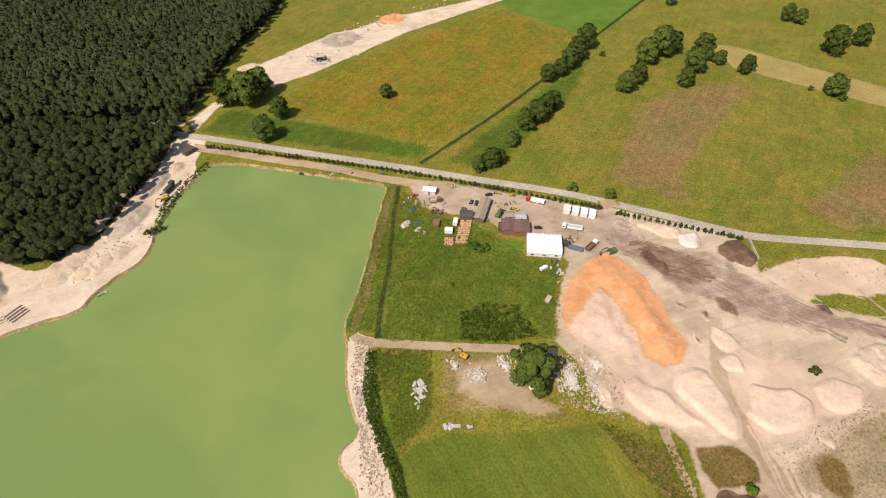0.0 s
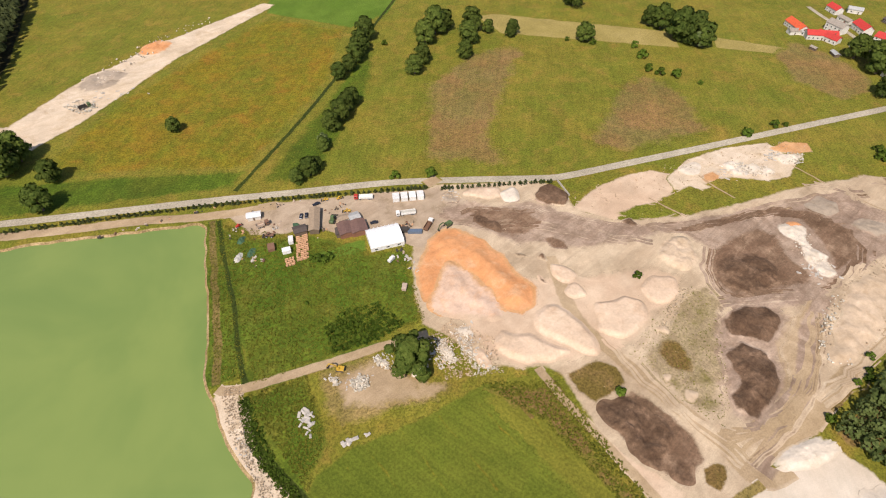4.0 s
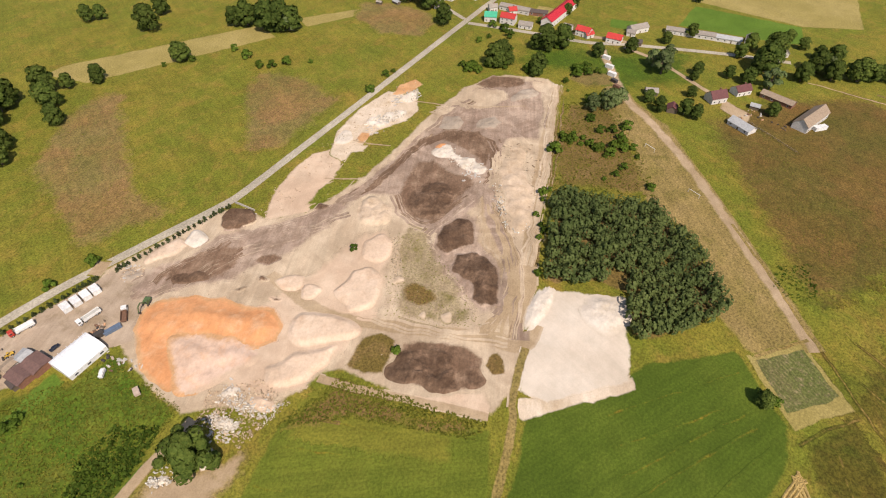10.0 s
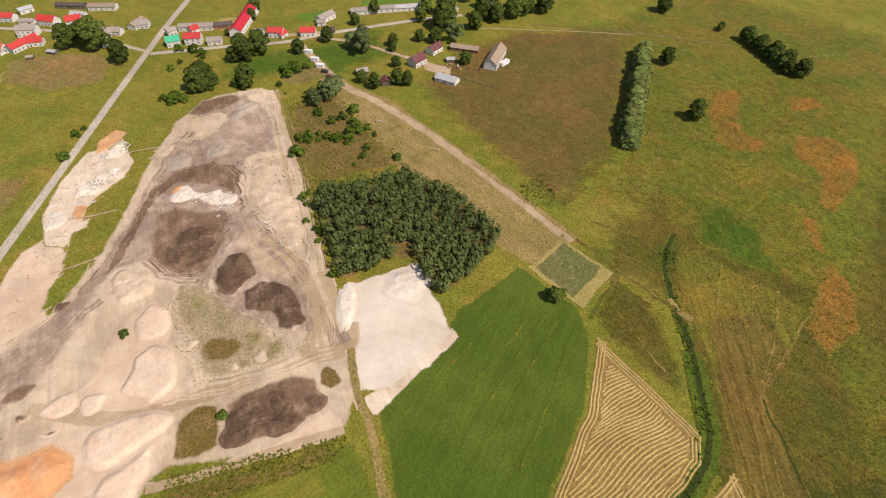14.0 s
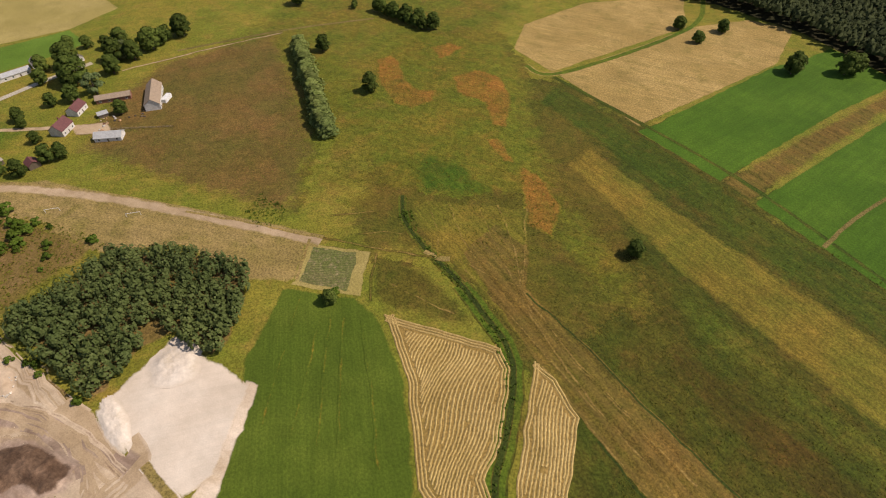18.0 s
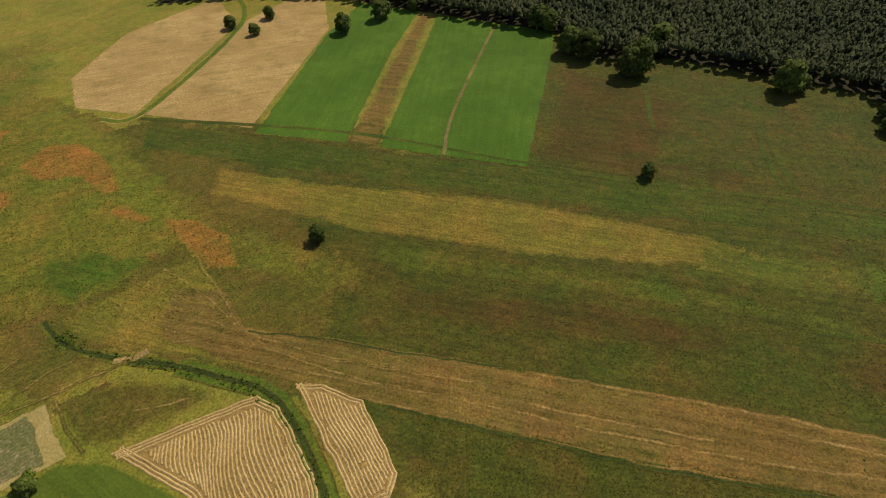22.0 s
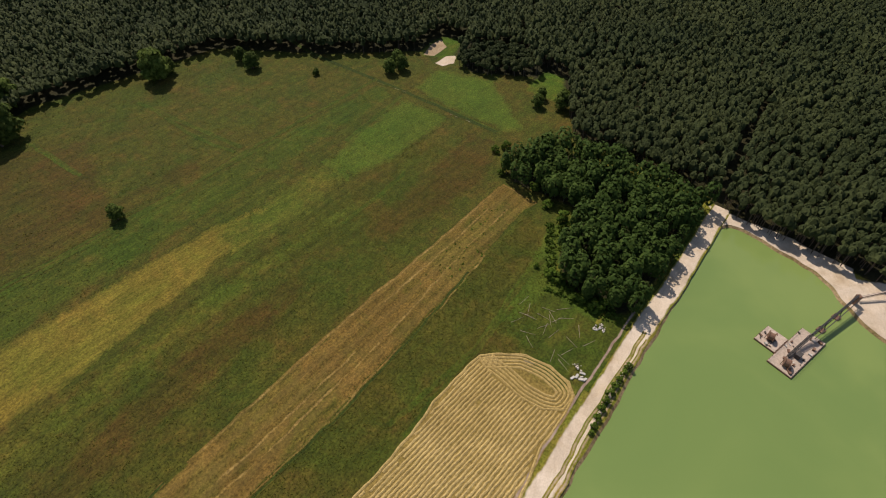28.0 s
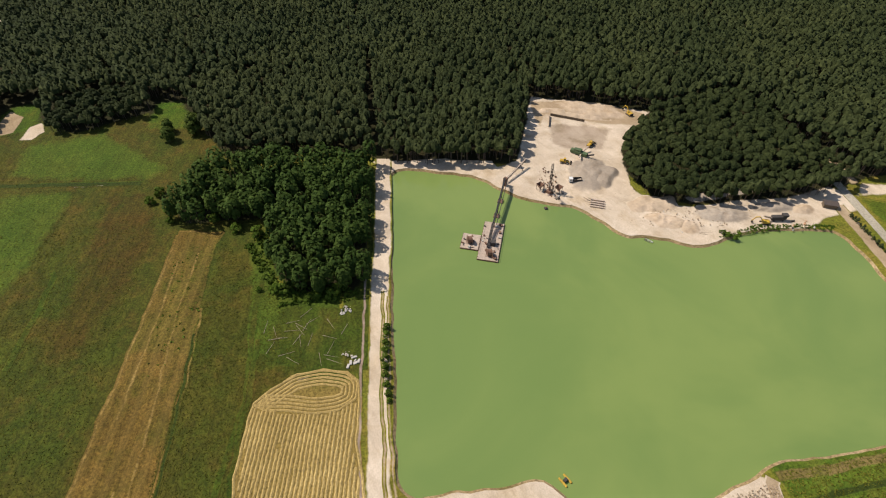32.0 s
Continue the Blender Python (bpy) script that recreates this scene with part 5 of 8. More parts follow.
def forest(name, poly, space, mat, label, h=14.0, spread=2.4, n=30, size=0.85, kind="pine", seed=0, holes=(), trunks=True, category="forest"):
    """A wood of many trees, as one object with its trunks."""
    rs = np.random.RandomState(seed + 50)
    lo, hi = np.min(poly, 0), np.max(poly, 0)
    gx, gy = np.meshgrid(np.arange(lo[0], hi[0], space), np.arange(lo[1], hi[1], space))
    p = np.stack([gx.ravel(), gy.ravel()], 1) + rs.uniform(-0.95, 0.95, (gx.size, 2)) * space
    keep = inside(poly, p) & (rs.uniform(size=len(p)) > 0.08)
    for hole in holes:
        keep &= ~inside(hole, p)
    p = p[keep]
    p = p[np.hypot(p[:, 0], p[:, 1]) < 670]
    temps = [tree_template(rs, h, spread, n, size, kind) for _ in range(6)] + [tree_template(rs, h, spread * 1.05, n // 2 if kind == "leaf" else n // 3, size * 1.4, kind) for _ in range(4)]
    pick = np.where(np.hypot(p[:, 0], p[:, 1]) < 400, rs.randint(0, 6, len(p)), rs.randint(6, 10, len(p)))
    ang, sc = rs.uniform(0, 6.283, len(p)), rs.uniform(0.8, 1.14, len(p))
    patch = np.array([noise.noise(Vector((x * 0.02, y * 0.02, seed))) for x, y in p])
    sc *= 1 + 0.18 * patch
    out, leans = [], []
    for k in range(10):
        sel = pick == k
        c, s, q = np.cos(ang[sel])[:, None, None], np.sin(ang[sel])[:, None, None], temps[k][0][None]
        f = sc[sel][:, None, None]
        x = (q[..., 0] * c - q[..., 1] * s) * f + p[sel][:, 0][:, None, None]
        y = (q[..., 0] * s + q[..., 1] * c) * f + p[sel][:, 1][:, None, None]
        z = np.broadcast_to(q[..., 2] * f, x.shape)
        out.append(np.stack([x, y, z], -1).reshape(-1, 4, 3))
        w, c2, s2 = temps[k][1][None], c[:, :, 0], s[:, :, 0]
        lx, ly = w[..., 0] * c2 - w[..., 1] * s2, w[..., 0] * s2 + w[..., 1] * c2
        leans.append(np.stack([lx, ly, np.broadcast_to(w[..., 2], lx.shape)], -1).reshape(-1, 3))
    root = new(name)
    crown = new("crowns", quad_mesh("crowns", np.concatenate(out), M[mat], np.concatenate(leans)))
    crown.parent = root
    if trunks:
        w = 0.16
        near = p[np.hypot(p[:, 0], p[:, 1]) < 420]
        hh = h * 0.7
        qs = []
        for dx, dy in ((w, 0), (0, w)):
            a = np.stack([near[:, 0] - dx, near[:, 1] - dy, np.full(len(near), -0.2)], 1)
            b = np.stack([near[:, 0] + dx, near[:, 1] + dy, np.full(len(near), -0.2)], 1)
            up = np.array([0, 0, hh])
            qs.append(np.stack([a, b, b + up, a + up], 1))
        t = new("trunks", quad_mesh("trunks", np.concatenate(qs), M["bark"]))
        t.parent = root
    return tagged(root, label, category, kind="stuff")


sheet("forest_lane", LANE, "track", "pale sandy lane through the forest", "track", 3)
sheet("clearing", CLEARING, "midgreen", "sandy clearing at the forest edge", "ground", 10)
sheet("clearing_east", CLEARING_B, "midgreen", "dry grassy clearing at the forest edge", "ground", 8)
sheet("pit_bay", PIT_BAY, "sand", "pale sand of the loading bay in the forest", "quarry ground", 3, shore=True)
sheet("bay_bank", [(-312, 157), (-303, 182), (-286, 214), (-273, 230), (-260, 219), (-267, 197), (-274, 185), (-283, 169), (-290, 162), (-276, 151), (-289, 151)], "track", "yellowish sand bank at the back of the bay", "quarry ground", 3)
sheet("bay_floor", [(-282, 158), (-272, 184), (-263, 199), (-242, 180), (-247, 159), (-258, 149)], "yard", "greyish driven floor of the loading bay", "quarry ground", 5)
sheet("clearing_sand", CLEARING_C, "sand", "pale sand of a far forest clearing", "quarry ground", 3)
sheet("clearing_track", [(-355, -176), (-370, -173), (-375, -165), (-361, -161), (-353, -168)], "sand", "pale sandy patch at the forest edge", "quarry ground", 2)
sheet("clearing_track", [(-364, -190), (-381, -193), (-396, -190), (-385, -178), (-365, -180)], "track", "pinkish sandy patch at the forest edge", "quarry ground", 2)
forest("pine_forest", WEST, 3.45, "pine", "dense dark pine forest around the lake", 14, 2.0, 22, 0.62, seed=1, holes=(PIT_BAY, YOUNG, YOUNG_B, LANE, CLEARING, CLEARING_B, CLEARING_C, RIDE))
forest("young_pine_wood", YOUNG, 3.7, "pine_b", "dense younger pine wood beside the shore", 10, 2.3, 56, 0.5, seed=5, holes=(PIT_BAY,))
forest("young_pine_wood", YOUNG_B, 4.0, "pine_b", "rounded stand of young pines", 9, 2.3, 50, 0.55, seed=6)
COPSE = [(242, 40), (176, 26), (177, 20), (186, 1), (184, -14), (161, -18), (163, -29), (179, -47), (195, -56), (221, -45), (235, -34), (253, -12), (247, 14)]
sheet("copse_ground", COPSE, "scrub", "shaded grassy ground below the copse", "ground", 4)
forest("copse", COPSE, 3.5, "copse", "dense grey green copse beside the sand", 8, 2.5, 84, 0.6, "leaf", seed=2, category="copse", holes=([(184, -3), (196, -1), (196, -12), (184, -13)],))
GROVE = [(-251, -78), (-242, -71), (-239, -53), (-234, -27), (-196, -29), (-178, -22), (-170, 8), (-179, 17), (-268, 36), (-287, -45), (-276, -67)]
sheet("grove_ground", GROVE, "floor", "shaded ground below the alders", "ground", 4)
forest("alder_grove", GROVE, 5.4, "grove", "tall rounded green alder grove beside the lake", 16, 3.9, 170, 0.8, "leaf", seed=3, category="grove")


def swaths(name, poly, angle, gap, label, loops=3, warp=2.5, holes=(), seed=0.0):
    """Raked hay: rows that follow the outline a few times round, then run across the field, as low ridges in one object."""
    rim = ring(poly, 2.0, 0.8, False)
    lines = [inset(rim, 0.9 + gap * i) for i in range(loops)]
    lines = [q + q[:1] for q in lines]
    core = [(p.x, p.y) for p in inset(rim, 0.5 + gap * loops)]
    mid = np.mean(poly, 0)
    c, s = math.cos(radians(angle)), math.sin(radians(angle))
    reach = float(np.hypot(*(np.max(poly, 0) - np.min(poly, 0))))
    for off in np.arange(-reach / 2, reach / 2, gap):
        along = np.arange(-reach / 2, reach / 2, 1.3)
        row = []
        for a in along:
            x, y = mid[0] + c * a - s * off, mid[1] + s * a + c * off
            k = warp * noise.noise(Vector((x * 0.045, y * 0.045, seed))) + 0.35 * noise.noise(Vector((x * 0.5, y * 0.5, seed + 5)))
            row.append((x - s * k, y + c * k))
        p = np.array(row)
        ok = inside(core, p)
        for hole in holes:
            ok &= ~inside(hole, p)
        run = []
        for q, o in zip(row, ok):
            if o and not (len(run) > 4 and noise.cell(Vector((q[0] * 0.7, q[1] * 0.7, seed))) > 0.985):
                run.append(Vector(q))
            else:
                lines.append(run)
                run = []
        lines.append(run)
    for hole in holes:
        loop = ring(hole, 1.5, 0.5, True)
        for i in range(5):
            q = inset(loop, 0.4 + gap * i)
            lines.append([v for v in q + q[:1] if inside(hole, np.array([(v.x, v.y)]))[0]])
    z = cover_level(poly)[0] + 0.005
    verts, faces = [], []
    for q in lines:
        if len(q) < 3:
            continue
        base = len(verts)
        for i, p in enumerate(q):
            d = (q[min(i + 1, len(q) - 1)] - q[max(i - 1, 0)])
            d = d.normalized() if d.length > 1e-6 else Vector((1, 0))
            w = gap * (0.33 + 0.1 * noise.noise(Vector((p.x * 0.9, p.y * 0.9, 2.0))))
            hgt = 0.22 + 0.12 * noise.noise(Vector((p.x * 0.6, p.y * 0.6, 7.0)))
            verts += [(p.x - d.y * w, p.y + d.x * w, z), (p.x, p.y, z + hgt), (p.x + d.y * w, p.y - d.x * w, z)]
        for i in range(len(q) - 1):
            b = base + 3 * i
            faces += [(b, b + 1, b + 4, b + 3), (b + 1, b + 2, b + 5, b + 4)]
    return tagged(mesh_ob(name, verts, faces, M["swath"]), label, "hay", kind="stuff")


swaths("hay_swaths", [(127, -87), (77, -112), (66, -106), (48, -79), (43, -64), (34, -60), (30, -40), (58, -44), (92, -70)], 118, 1.4, "raked hay rows on a mown field by the ditch", 3, 5.0, seed=1.0)
swaths("hay_swaths", [(63, -117), (50, -116), (33, -109), (17, -79), (19, -70), (31, -66), (48, -92)], 121, 1.4, "raked hay rows on a narrow mown field", 2, 1.5, seed=2.0)
swaths("hay_swaths", [(-103, -49), (-125, -42), (-130, -34), (-134, -23), (-133, -12), (-129, -2), (-123, 2), (-114, 1), (-98, -3), (-60, -5), (-40, -18), (-40, -62), (-67, -55)], -17, 1.6, "raked hay rows beside the lake track", 1, 0.8, ([(-124, -42), (-129, -34), (-133, -23), (-132, -12), (-128, -3), (-123, 1), (-115, -1), (-112, -8), (-113, -18), (-117, -28), (-120, -37)],), 3.0)


def weeds(name, poly, count, mat, label, size=0.8, seed=0):
    """Scattered tufts and weeds, as one object."""
    rs = np.random.RandomState(seed + 900)
    lo, hi = np.min(poly, 0), np.max(poly, 0)
    p = rs.uniform(lo, hi, (count * 3, 2))
    p = p[inside(poly, p)][:count]
    k = 4
    a = rs.uniform(0, 6.283, (len(p), k))
    s = size * rs.uniform(0.35, 1.0, (len(p), 1)) * np.ones((1, k))
    r = s * rs.uniform(0.1, 0.8, (len(p), k))
    c = np.stack([p[:, :1] + np.cos(a) * r, p[:, 1:] + np.sin(a) * r, s * rs.uniform(0.2, 0.75, (len(p), k))], -1).reshape(-1, 3)
    q = s.reshape(-1, 1) * 0.5
    d = rs.normal(size=c.shape) + np.array([0, 0, 0.9])
    d /= np.linalg.norm(d, axis=1)[:, None]
    u = np.cross(d, rs.normal(size=c.shape))
    u /= np.linalg.norm(u, axis=1)[:, None]
    v = np.cross(d, u)
    ob = new(name, quad_mesh(name, np.stack([c - u * q, c - v * q, c + u * q, c + v * q], 1), M[mat]))
    return tagged(ob, label, "weeds", kind="stuff")


def chunks(poly, count, size, mat, label, seed, flat=0.6):
    """Broken blocks strewn and piled in an area, as one object."""
    rs = np.random.RandomState(seed)
    lo, hi = np.min(poly, 0), np.max(poly, 0)
    p = rs.uniform(lo, hi, (count * 4, 2))
    p = p[inside(poly, p)][:count]
    n = len(p)
    mid = p.mean(0)
    far = np.hypot(*(p - mid).T)
    lift = np.clip(1 - far / max(1.0, far.max()), 0, 1) * size * 0.6
    ax = rs.normal(size=(n, 3, 3))
    u = ax[:, 0] * np.array([1, 1, 0.3])
    u /= np.linalg.norm(u, axis=1)[:, None]
    w = np.cross(u, ax[:, 1])
    w /= np.linalg.norm(w, axis=1)[:, None]
    v = np.cross(w, u)
    k = size * rs.uniform(0.3, 1.0, (n, 1))
    u, v, w = u * k * rs.uniform(0.6, 1.2, (n, 1)), v * k * 0.6, w * k * flat
    c = np.stack([p[:, 0], p[:, 1], lift + 0.25 * k[:, 0]], 1)
    corner = [(a, b, d) for d in (-1, 1) for b in (-1, 1) for a in (-1, 1)]
    pts = np.stack([c + 0.5 * (a * u + b * v + d * w) * rs.uniform(0.75, 1.1, (n, 1)) for a, b, d in corner], 1)
    quads = np.concatenate([pts[:, list(f)] for f in ((0, 2, 3, 1), (4, 5, 7, 6), (0, 1, 5, 4), (2, 6, 7, 3), (0, 4, 6, 2), (1, 3, 7, 5))])
    return tagged(new("rubble", quad_mesh("rubble", quads, M[mat])), label, "rubble", kind="stuff")


for i, (count, size, mat, label, poly) in enumerate((
    (150, 1.3, "pale_block", "heap of white broken concrete in dry grass", [(11, 121), (14, 123), (18, 122), (19, 117), (15, 115), (11, 116)]),
    (60, 1.3, "pale_block", "white concrete blocks beside the large tree", [(23, 129), (26, 129), (28, 124), (30, 121), (27, 120), (24, 124)]),
    (24, 1.2, "pale_block", "white concrete blocks in dry grass", [(4, 126), (7, 126), (8, 122), (4, 122)]),
    (50, 1.2, "pale_block", "white broken concrete below the large tree", [(36, 115), (40, 117), (44, 116), (42, 112), (38, 112)]),
    (120, 1.3, "pale_block", "white and pinkish rubble beside the sand", [(51, 124), (56, 126), (56, 120), (56, 113), (53, 112), (51, 115)]),
    (180, 1.2, "pale_block", "white rubble on the foot of the pink sand", [(59, 128), (67, 130), (69, 125), (65, 120), (66, 107), (72, 102), (60, 102), (61, 115)]),
    (420, 0.8, "pebble", "pale rubble of the lake bank", [(-39, 139), (-31, 140), (-31, 124), (-32, 109), (-31, 99), (-22, 76), (-22, 72), (-30, 73), (-32, 90), (-35, 109), (-38, 119)]),
    (220, 1.0, "pale_block", "white rubble crescent in the quarry", [(251, 120), (260, 115), (259, 109), (251, 101), (252, 89), (247, 82), (241, 85), (242, 96), (246, 108)]),
    (110, 1.3, "pale_block", "pale broken slabs at the terrace edge", [(234, 75), (241, 72), (206, 55), (212, 44), (204, 44), (201, 54), (212, 63)]),
    (160, 1.4, "pale_block", "whitish rubble beside the road", [(258, 176), (269, 173), (283, 162), (283, 154), (272, 156), (260, 165)]),
    (110, 1.4, "pale_block", "whitish slabs beside the road", [(292, 168), (308, 167), (315, 162), (306, 155), (295, 159)]),
    (60, 1.2, "pale_block", "white rubble heap beside the road", [(237, 183), (244, 182), (246, 176), (239, 172), (234, 177)]),
    (90, 1.0, "pebble", "pale rubble at the yard entrance", [(92, 216), (99, 217), (104, 210), (98, 206), (92, 210)]),
    (130, 0.9, "pebble", "pale rubble in quarry weeds", [(171, 107), (176, 105), (173, 100), (167, 100), (148, 88), (143, 90), (155, 98)]),
    (120, 0.9, "pebble", "broken lumps on the crater heap", [(187, 136), (196, 132), (193, 122), (186, 116), (179, 122), (179, 130)]),
    (90, 1.6, "pale_block", "pale boulders along the sand strip", [(-103, 430), (-97, 440), (-63, 474), (-24, 507), (7, 517), (1, 502), (-34, 474), (-70, 440), (-95, 420)]),
    (90, 1.6, "pale_block", "pale blocks on the sand strip", [(-110, 405), (-98, 411), (-84, 397), (-95, 386)]),
    (160, 0.9, "pebble", "stones and timber on the working shore", [(-187, 179), (-181, 189), (-173, 211), (-169, 237), (-161, 227), (-161, 202), (-167, 181), (-176, 165)]),
    (60, 1.2, "rust_block", "rusty machine scrap on the shore", [(-232, 129), (-237, 137), (-223, 140), (-210, 130), (-218, 125)]),
    (12, 1.2, "pale_block", "white slabs beside the lake track", [(-138, -4), (-140, 0), (-133, 3), (-130, 0)]),
    (10, 1.2, "pale_block", "white slabs beside the grove", [(-162, 0), (-166, 5), (-164, 7), (-159, 3)]),
)):
    chunks(poly, count, size, mat, label, 300 + i)
for n, count, mat, label, size, poly in (
    (20, 900, "pebble", "loose stones and clods on the quarry floor", 0.4, [(92, 224), (153, 200), (213, 146), (332, 132), (362, 80), (210, 42), (116, 22), (94, 52), (92, 89), (60, 112)]),
    (21, 260, "pebble", "pale rubble beside the road", 0.8, [(160, 186), (247, 188), (326, 176), (322, 160), (228, 168), (162, 172)]),
    (22, 400, "pebble", "pale rubble on the sand terrace", 0.9, [(277, 84), (284, 66), (263, 52), (209, 44), (206, 58), (217, 70)]),
    (23, 700, "pebble", "white rubble beside the large tree", 0.8, [(48, 106), (72, 100), (76, 118), (62, 134), (46, 128)]),
    (24, 350, "pebble", "stones on the working shore", 0.45, [(-236, 112), (-204, 132), (-172, 160), (-158, 190), (-160, 262), (-170, 262), (-178, 200), (-200, 170), (-230, 180), (-280, 200), (-300, 160), (-246, 128)]),
    (25, 800, "pebble", "pale rubble on the lake bank", 0.6, [(-38, 138), (-31, 138), (-28, 98), (-16, 70), (-22, 62), (-29, 78), (-33, 98), (-39, 120)]),
    (1, 7000, "weed", "tufts of rough green weeds", 0.65, [(-26, 242), (42, 190), (59, 186), (52, 138), (-26, 136)]),
    (2, 2000, "weed", "tufts of rough green weeds", 0.65, [(-30, 132), (-5, 132), (-4, 104), (-16, 84)]),
    (3, 1600, "weed", "tufts scattered on dry pasture", 0.5, [(360, -60), (350, -80), (268, -141), (205, -95), (300, -30)]),
    (4, 1500, "weed", "tufts scattered on scrubland", 0.9, [(341, 61), (357, 30), (275, -11), (262, -13), (246, 44)]),
    (5, 14000, "weed_dark", "rough grass of the brown meadow", 0.4, [(90, -215), (-260, -140), (-255, -85), (-100, -108), (90, -148)]),
    (6, 9000, "weed_dark", "rough grass below the stubble", 0.4, [(10, -104), (-225, -52), (-180, -28), (-135, -18), (-126, -42), (-40, -64), (10, -66)]),
    (7, 11000, "weed_dark", "rough grass of the far meadow", 0.5, [(-60, -265), (-130, -410), (-320, -340), (-350, -190), (-290, -90), (-180, -175), (-60, -228), (200, -282), (206, -317)]),
    (8, 6000, "weed", "rough grass of the eastern meadow", 0.6, [(320, -340), (340, -160), (240, -120), (180, -150), (100, -150), (90, -210), (200, -260)]),
    (9, 900, "weed", "weeds on quarry sand", 0.5, [(178, 106), (180, 92), (168, 74), (148, 50), (138, 42), (130, 64), (126, 86), (142, 96)]),
    (10, 1600, "weed", "tall weeds along the quarry rim", 0.9, [(60, 100), (90, 88), (97, 24), (88, 26), (76, 74)]),
    (11, 7000, "weed", "grass tufts of the northern meadow", 0.55, [(-115, 345), (-30, 285), (40, 265), (160, 215), (420, 185), (300, 320), (160, 450), (40, 490)]),
    (12, 1500, "weed", "reeds on the lake bank", 0.6, [(-32, 245), (-26, 244), (-28, 141), (-41, 143)]),
    (13, 900, "bush", "reeds along the lake ditch", 1.1, [(-33, 131), (-29, 131), (-24, 99), (-12, 70), (-16, 70), (-30, 100)]),
    (14, 1600, "bush", "reeds along the winding ditch", 1.0, [(183, -151), (151, -133), (113, -127), (77, -117), (56, -97), (40, -69), (36, -58), (51, -81), (68, -105), (98, -118), (138, -126), (171, -135)]),
    (16, 520, "bush", "low green thicket beside the large tree", 1.5, [(8, 152), (20, 158), (36, 156), (42, 140), (26, 136), (8, 138)]),
    (17, 420, "bush", "dense shrubs at the foot of the alders", 1.9, [(-217, -41), (-224, -30), (-183, -27), (-181, -8), (-174, 10), (-165, 8), (-170, -13), (-172, -27)]),
    (18, 70, "bush", "dark tufts in the stubble", 0.9, [(-141, -85), (-218, -76), (-231, -56), (-170, -64)]),
    (19, 160, "bush", "dark low weed tufts in dry pasture", 0.9, [(234, -77), (242, -93), (221, -96), (211, -85), (219, -76)]),
    (15, 500, "bush", "reeds on the shore", 1.0, [(-154, 200), (-157, 226), (-150, 252), (-144, 270), (-142, 262), (-149, 246)]),
):
    weeds("weeds", poly, count, mat, label, size, n)

# ---- single trees and bushes ----
OAK_SPOTS = [(-149.2, 333.1, 1.51), (-135.4, 333.1, 1.81), (-128.6, 346.0, 1.49), (-109.6, 316.8, 1.17), (-113.2, 291.0, 1.28), (-40.3, 343.3, 0.86), (76.6, 366.9, 1.03), (87.1, 375.4, 1.04), (95.3, 386.8, 1.2), (104.3, 401.4, 1.36), (114.4, 420.8, 1.41), (121.4, 441.4, 0.73), (54.1, 303.8, 1.09), (62.7, 313.3, 1.22), (69.7, 323.0, 1.13), (75.5, 328.8, 0.96), (43.2, 284.7, 0.72), (20.6, 259.2, 0.84), (29.4, 263.6, 0.95), (34.8, 267.6, 0.69), (155.6, 394.3, 1.55), (170.1, 407.4, 1.79), (180.2, 411.3, 1.45), (188.5, 381.0, 1.38), (201.8, 401.9, 1.57), (175.6, 359.9, 1.14), (211.9, 392.7, 0.87), (130.3, 351.7, 1.13), (141.7, 364.7, 1.15), (225.7, 378.5, 0.85)]
OAK_SPOTS_2 = [(308.7, 411.8, 1.59), (337.8, 425.8, 1.42), (276.7, 347.6, 1.24), (299.8, 473.4, 1.14), (307.6, 466.5, 0.98), (208.1, 507.4, 1.04), (281.4, 349.1, 1.03), (229.1, 382.1, 0.94), (345.3, 351.7, 1.33), (349.9, 341.8, 1.55), (355.0, 325.6, 1.61), (370.4, 124.0, 1.5), (383.5, 123.0, 1.21), (373.9, 92.0, 1.2), (412.2, 97.4, 1.51), (421.6, 86.3, 1.38), (368.4, 121.9, 0.9), (376.6, 115.3, 0.84), (368.3, 91.4, 0.97), (411.3, 104.4, 1.04), (419.3, 94.0, 0.96), (418.5, 56.4, 0.84), (435.8, 33.8, 0.9), (366.0, 8.3, 0.73), (356.7, -0.1, 0.85), (359.6, -16.7, 0.84), (357.9, -24.1, 0.83), (549.3, 52.1, 1.06), (564.2, -4.2, 0.77), (420.4, -18.3, 0.74)]
OAK_SPOTS_3 = [(386.1, -18.0, 0.63), (485.0, 99.2, 0.82), (502.6, 97.9, 0.93), (581.5, 43.3, 0.97), (572.8, 25.2, 0.94), (598.5, 21.1, 0.97), (485.0, -6.5, 0.82), (464.1, 10.8, 0.81), (411.0, -17.3, 0.62), (425.4, -39.9, 0.75), (421.6, -52.6, 0.91), (456.7, -61.0, 1.09), (481.0, -51.9, 1.04), (475.4, -70.0, 0.98), (440.9, -58.8, 0.94), (506.7, -79.7, 0.84), (498.5, -90.9, 0.78), (484.9, -101.3, 0.89), (381.8, -70.4, 0.81), (462.6, -45.4, 0.88), (444.9, -88.5, 0.76), (286.5, -209.4, 1.04), (360.9, -222.2, 1.07), (451.0, -260.3, 1.1), (408.7, -290.3, 0.48), (465.5, -155.9, 1.35), (149.8, -73.6, 0.64), (460.5, -99.3, 1.27), (460.7, -123.5, 1.12), (463.1, -136.0, 0.97)]
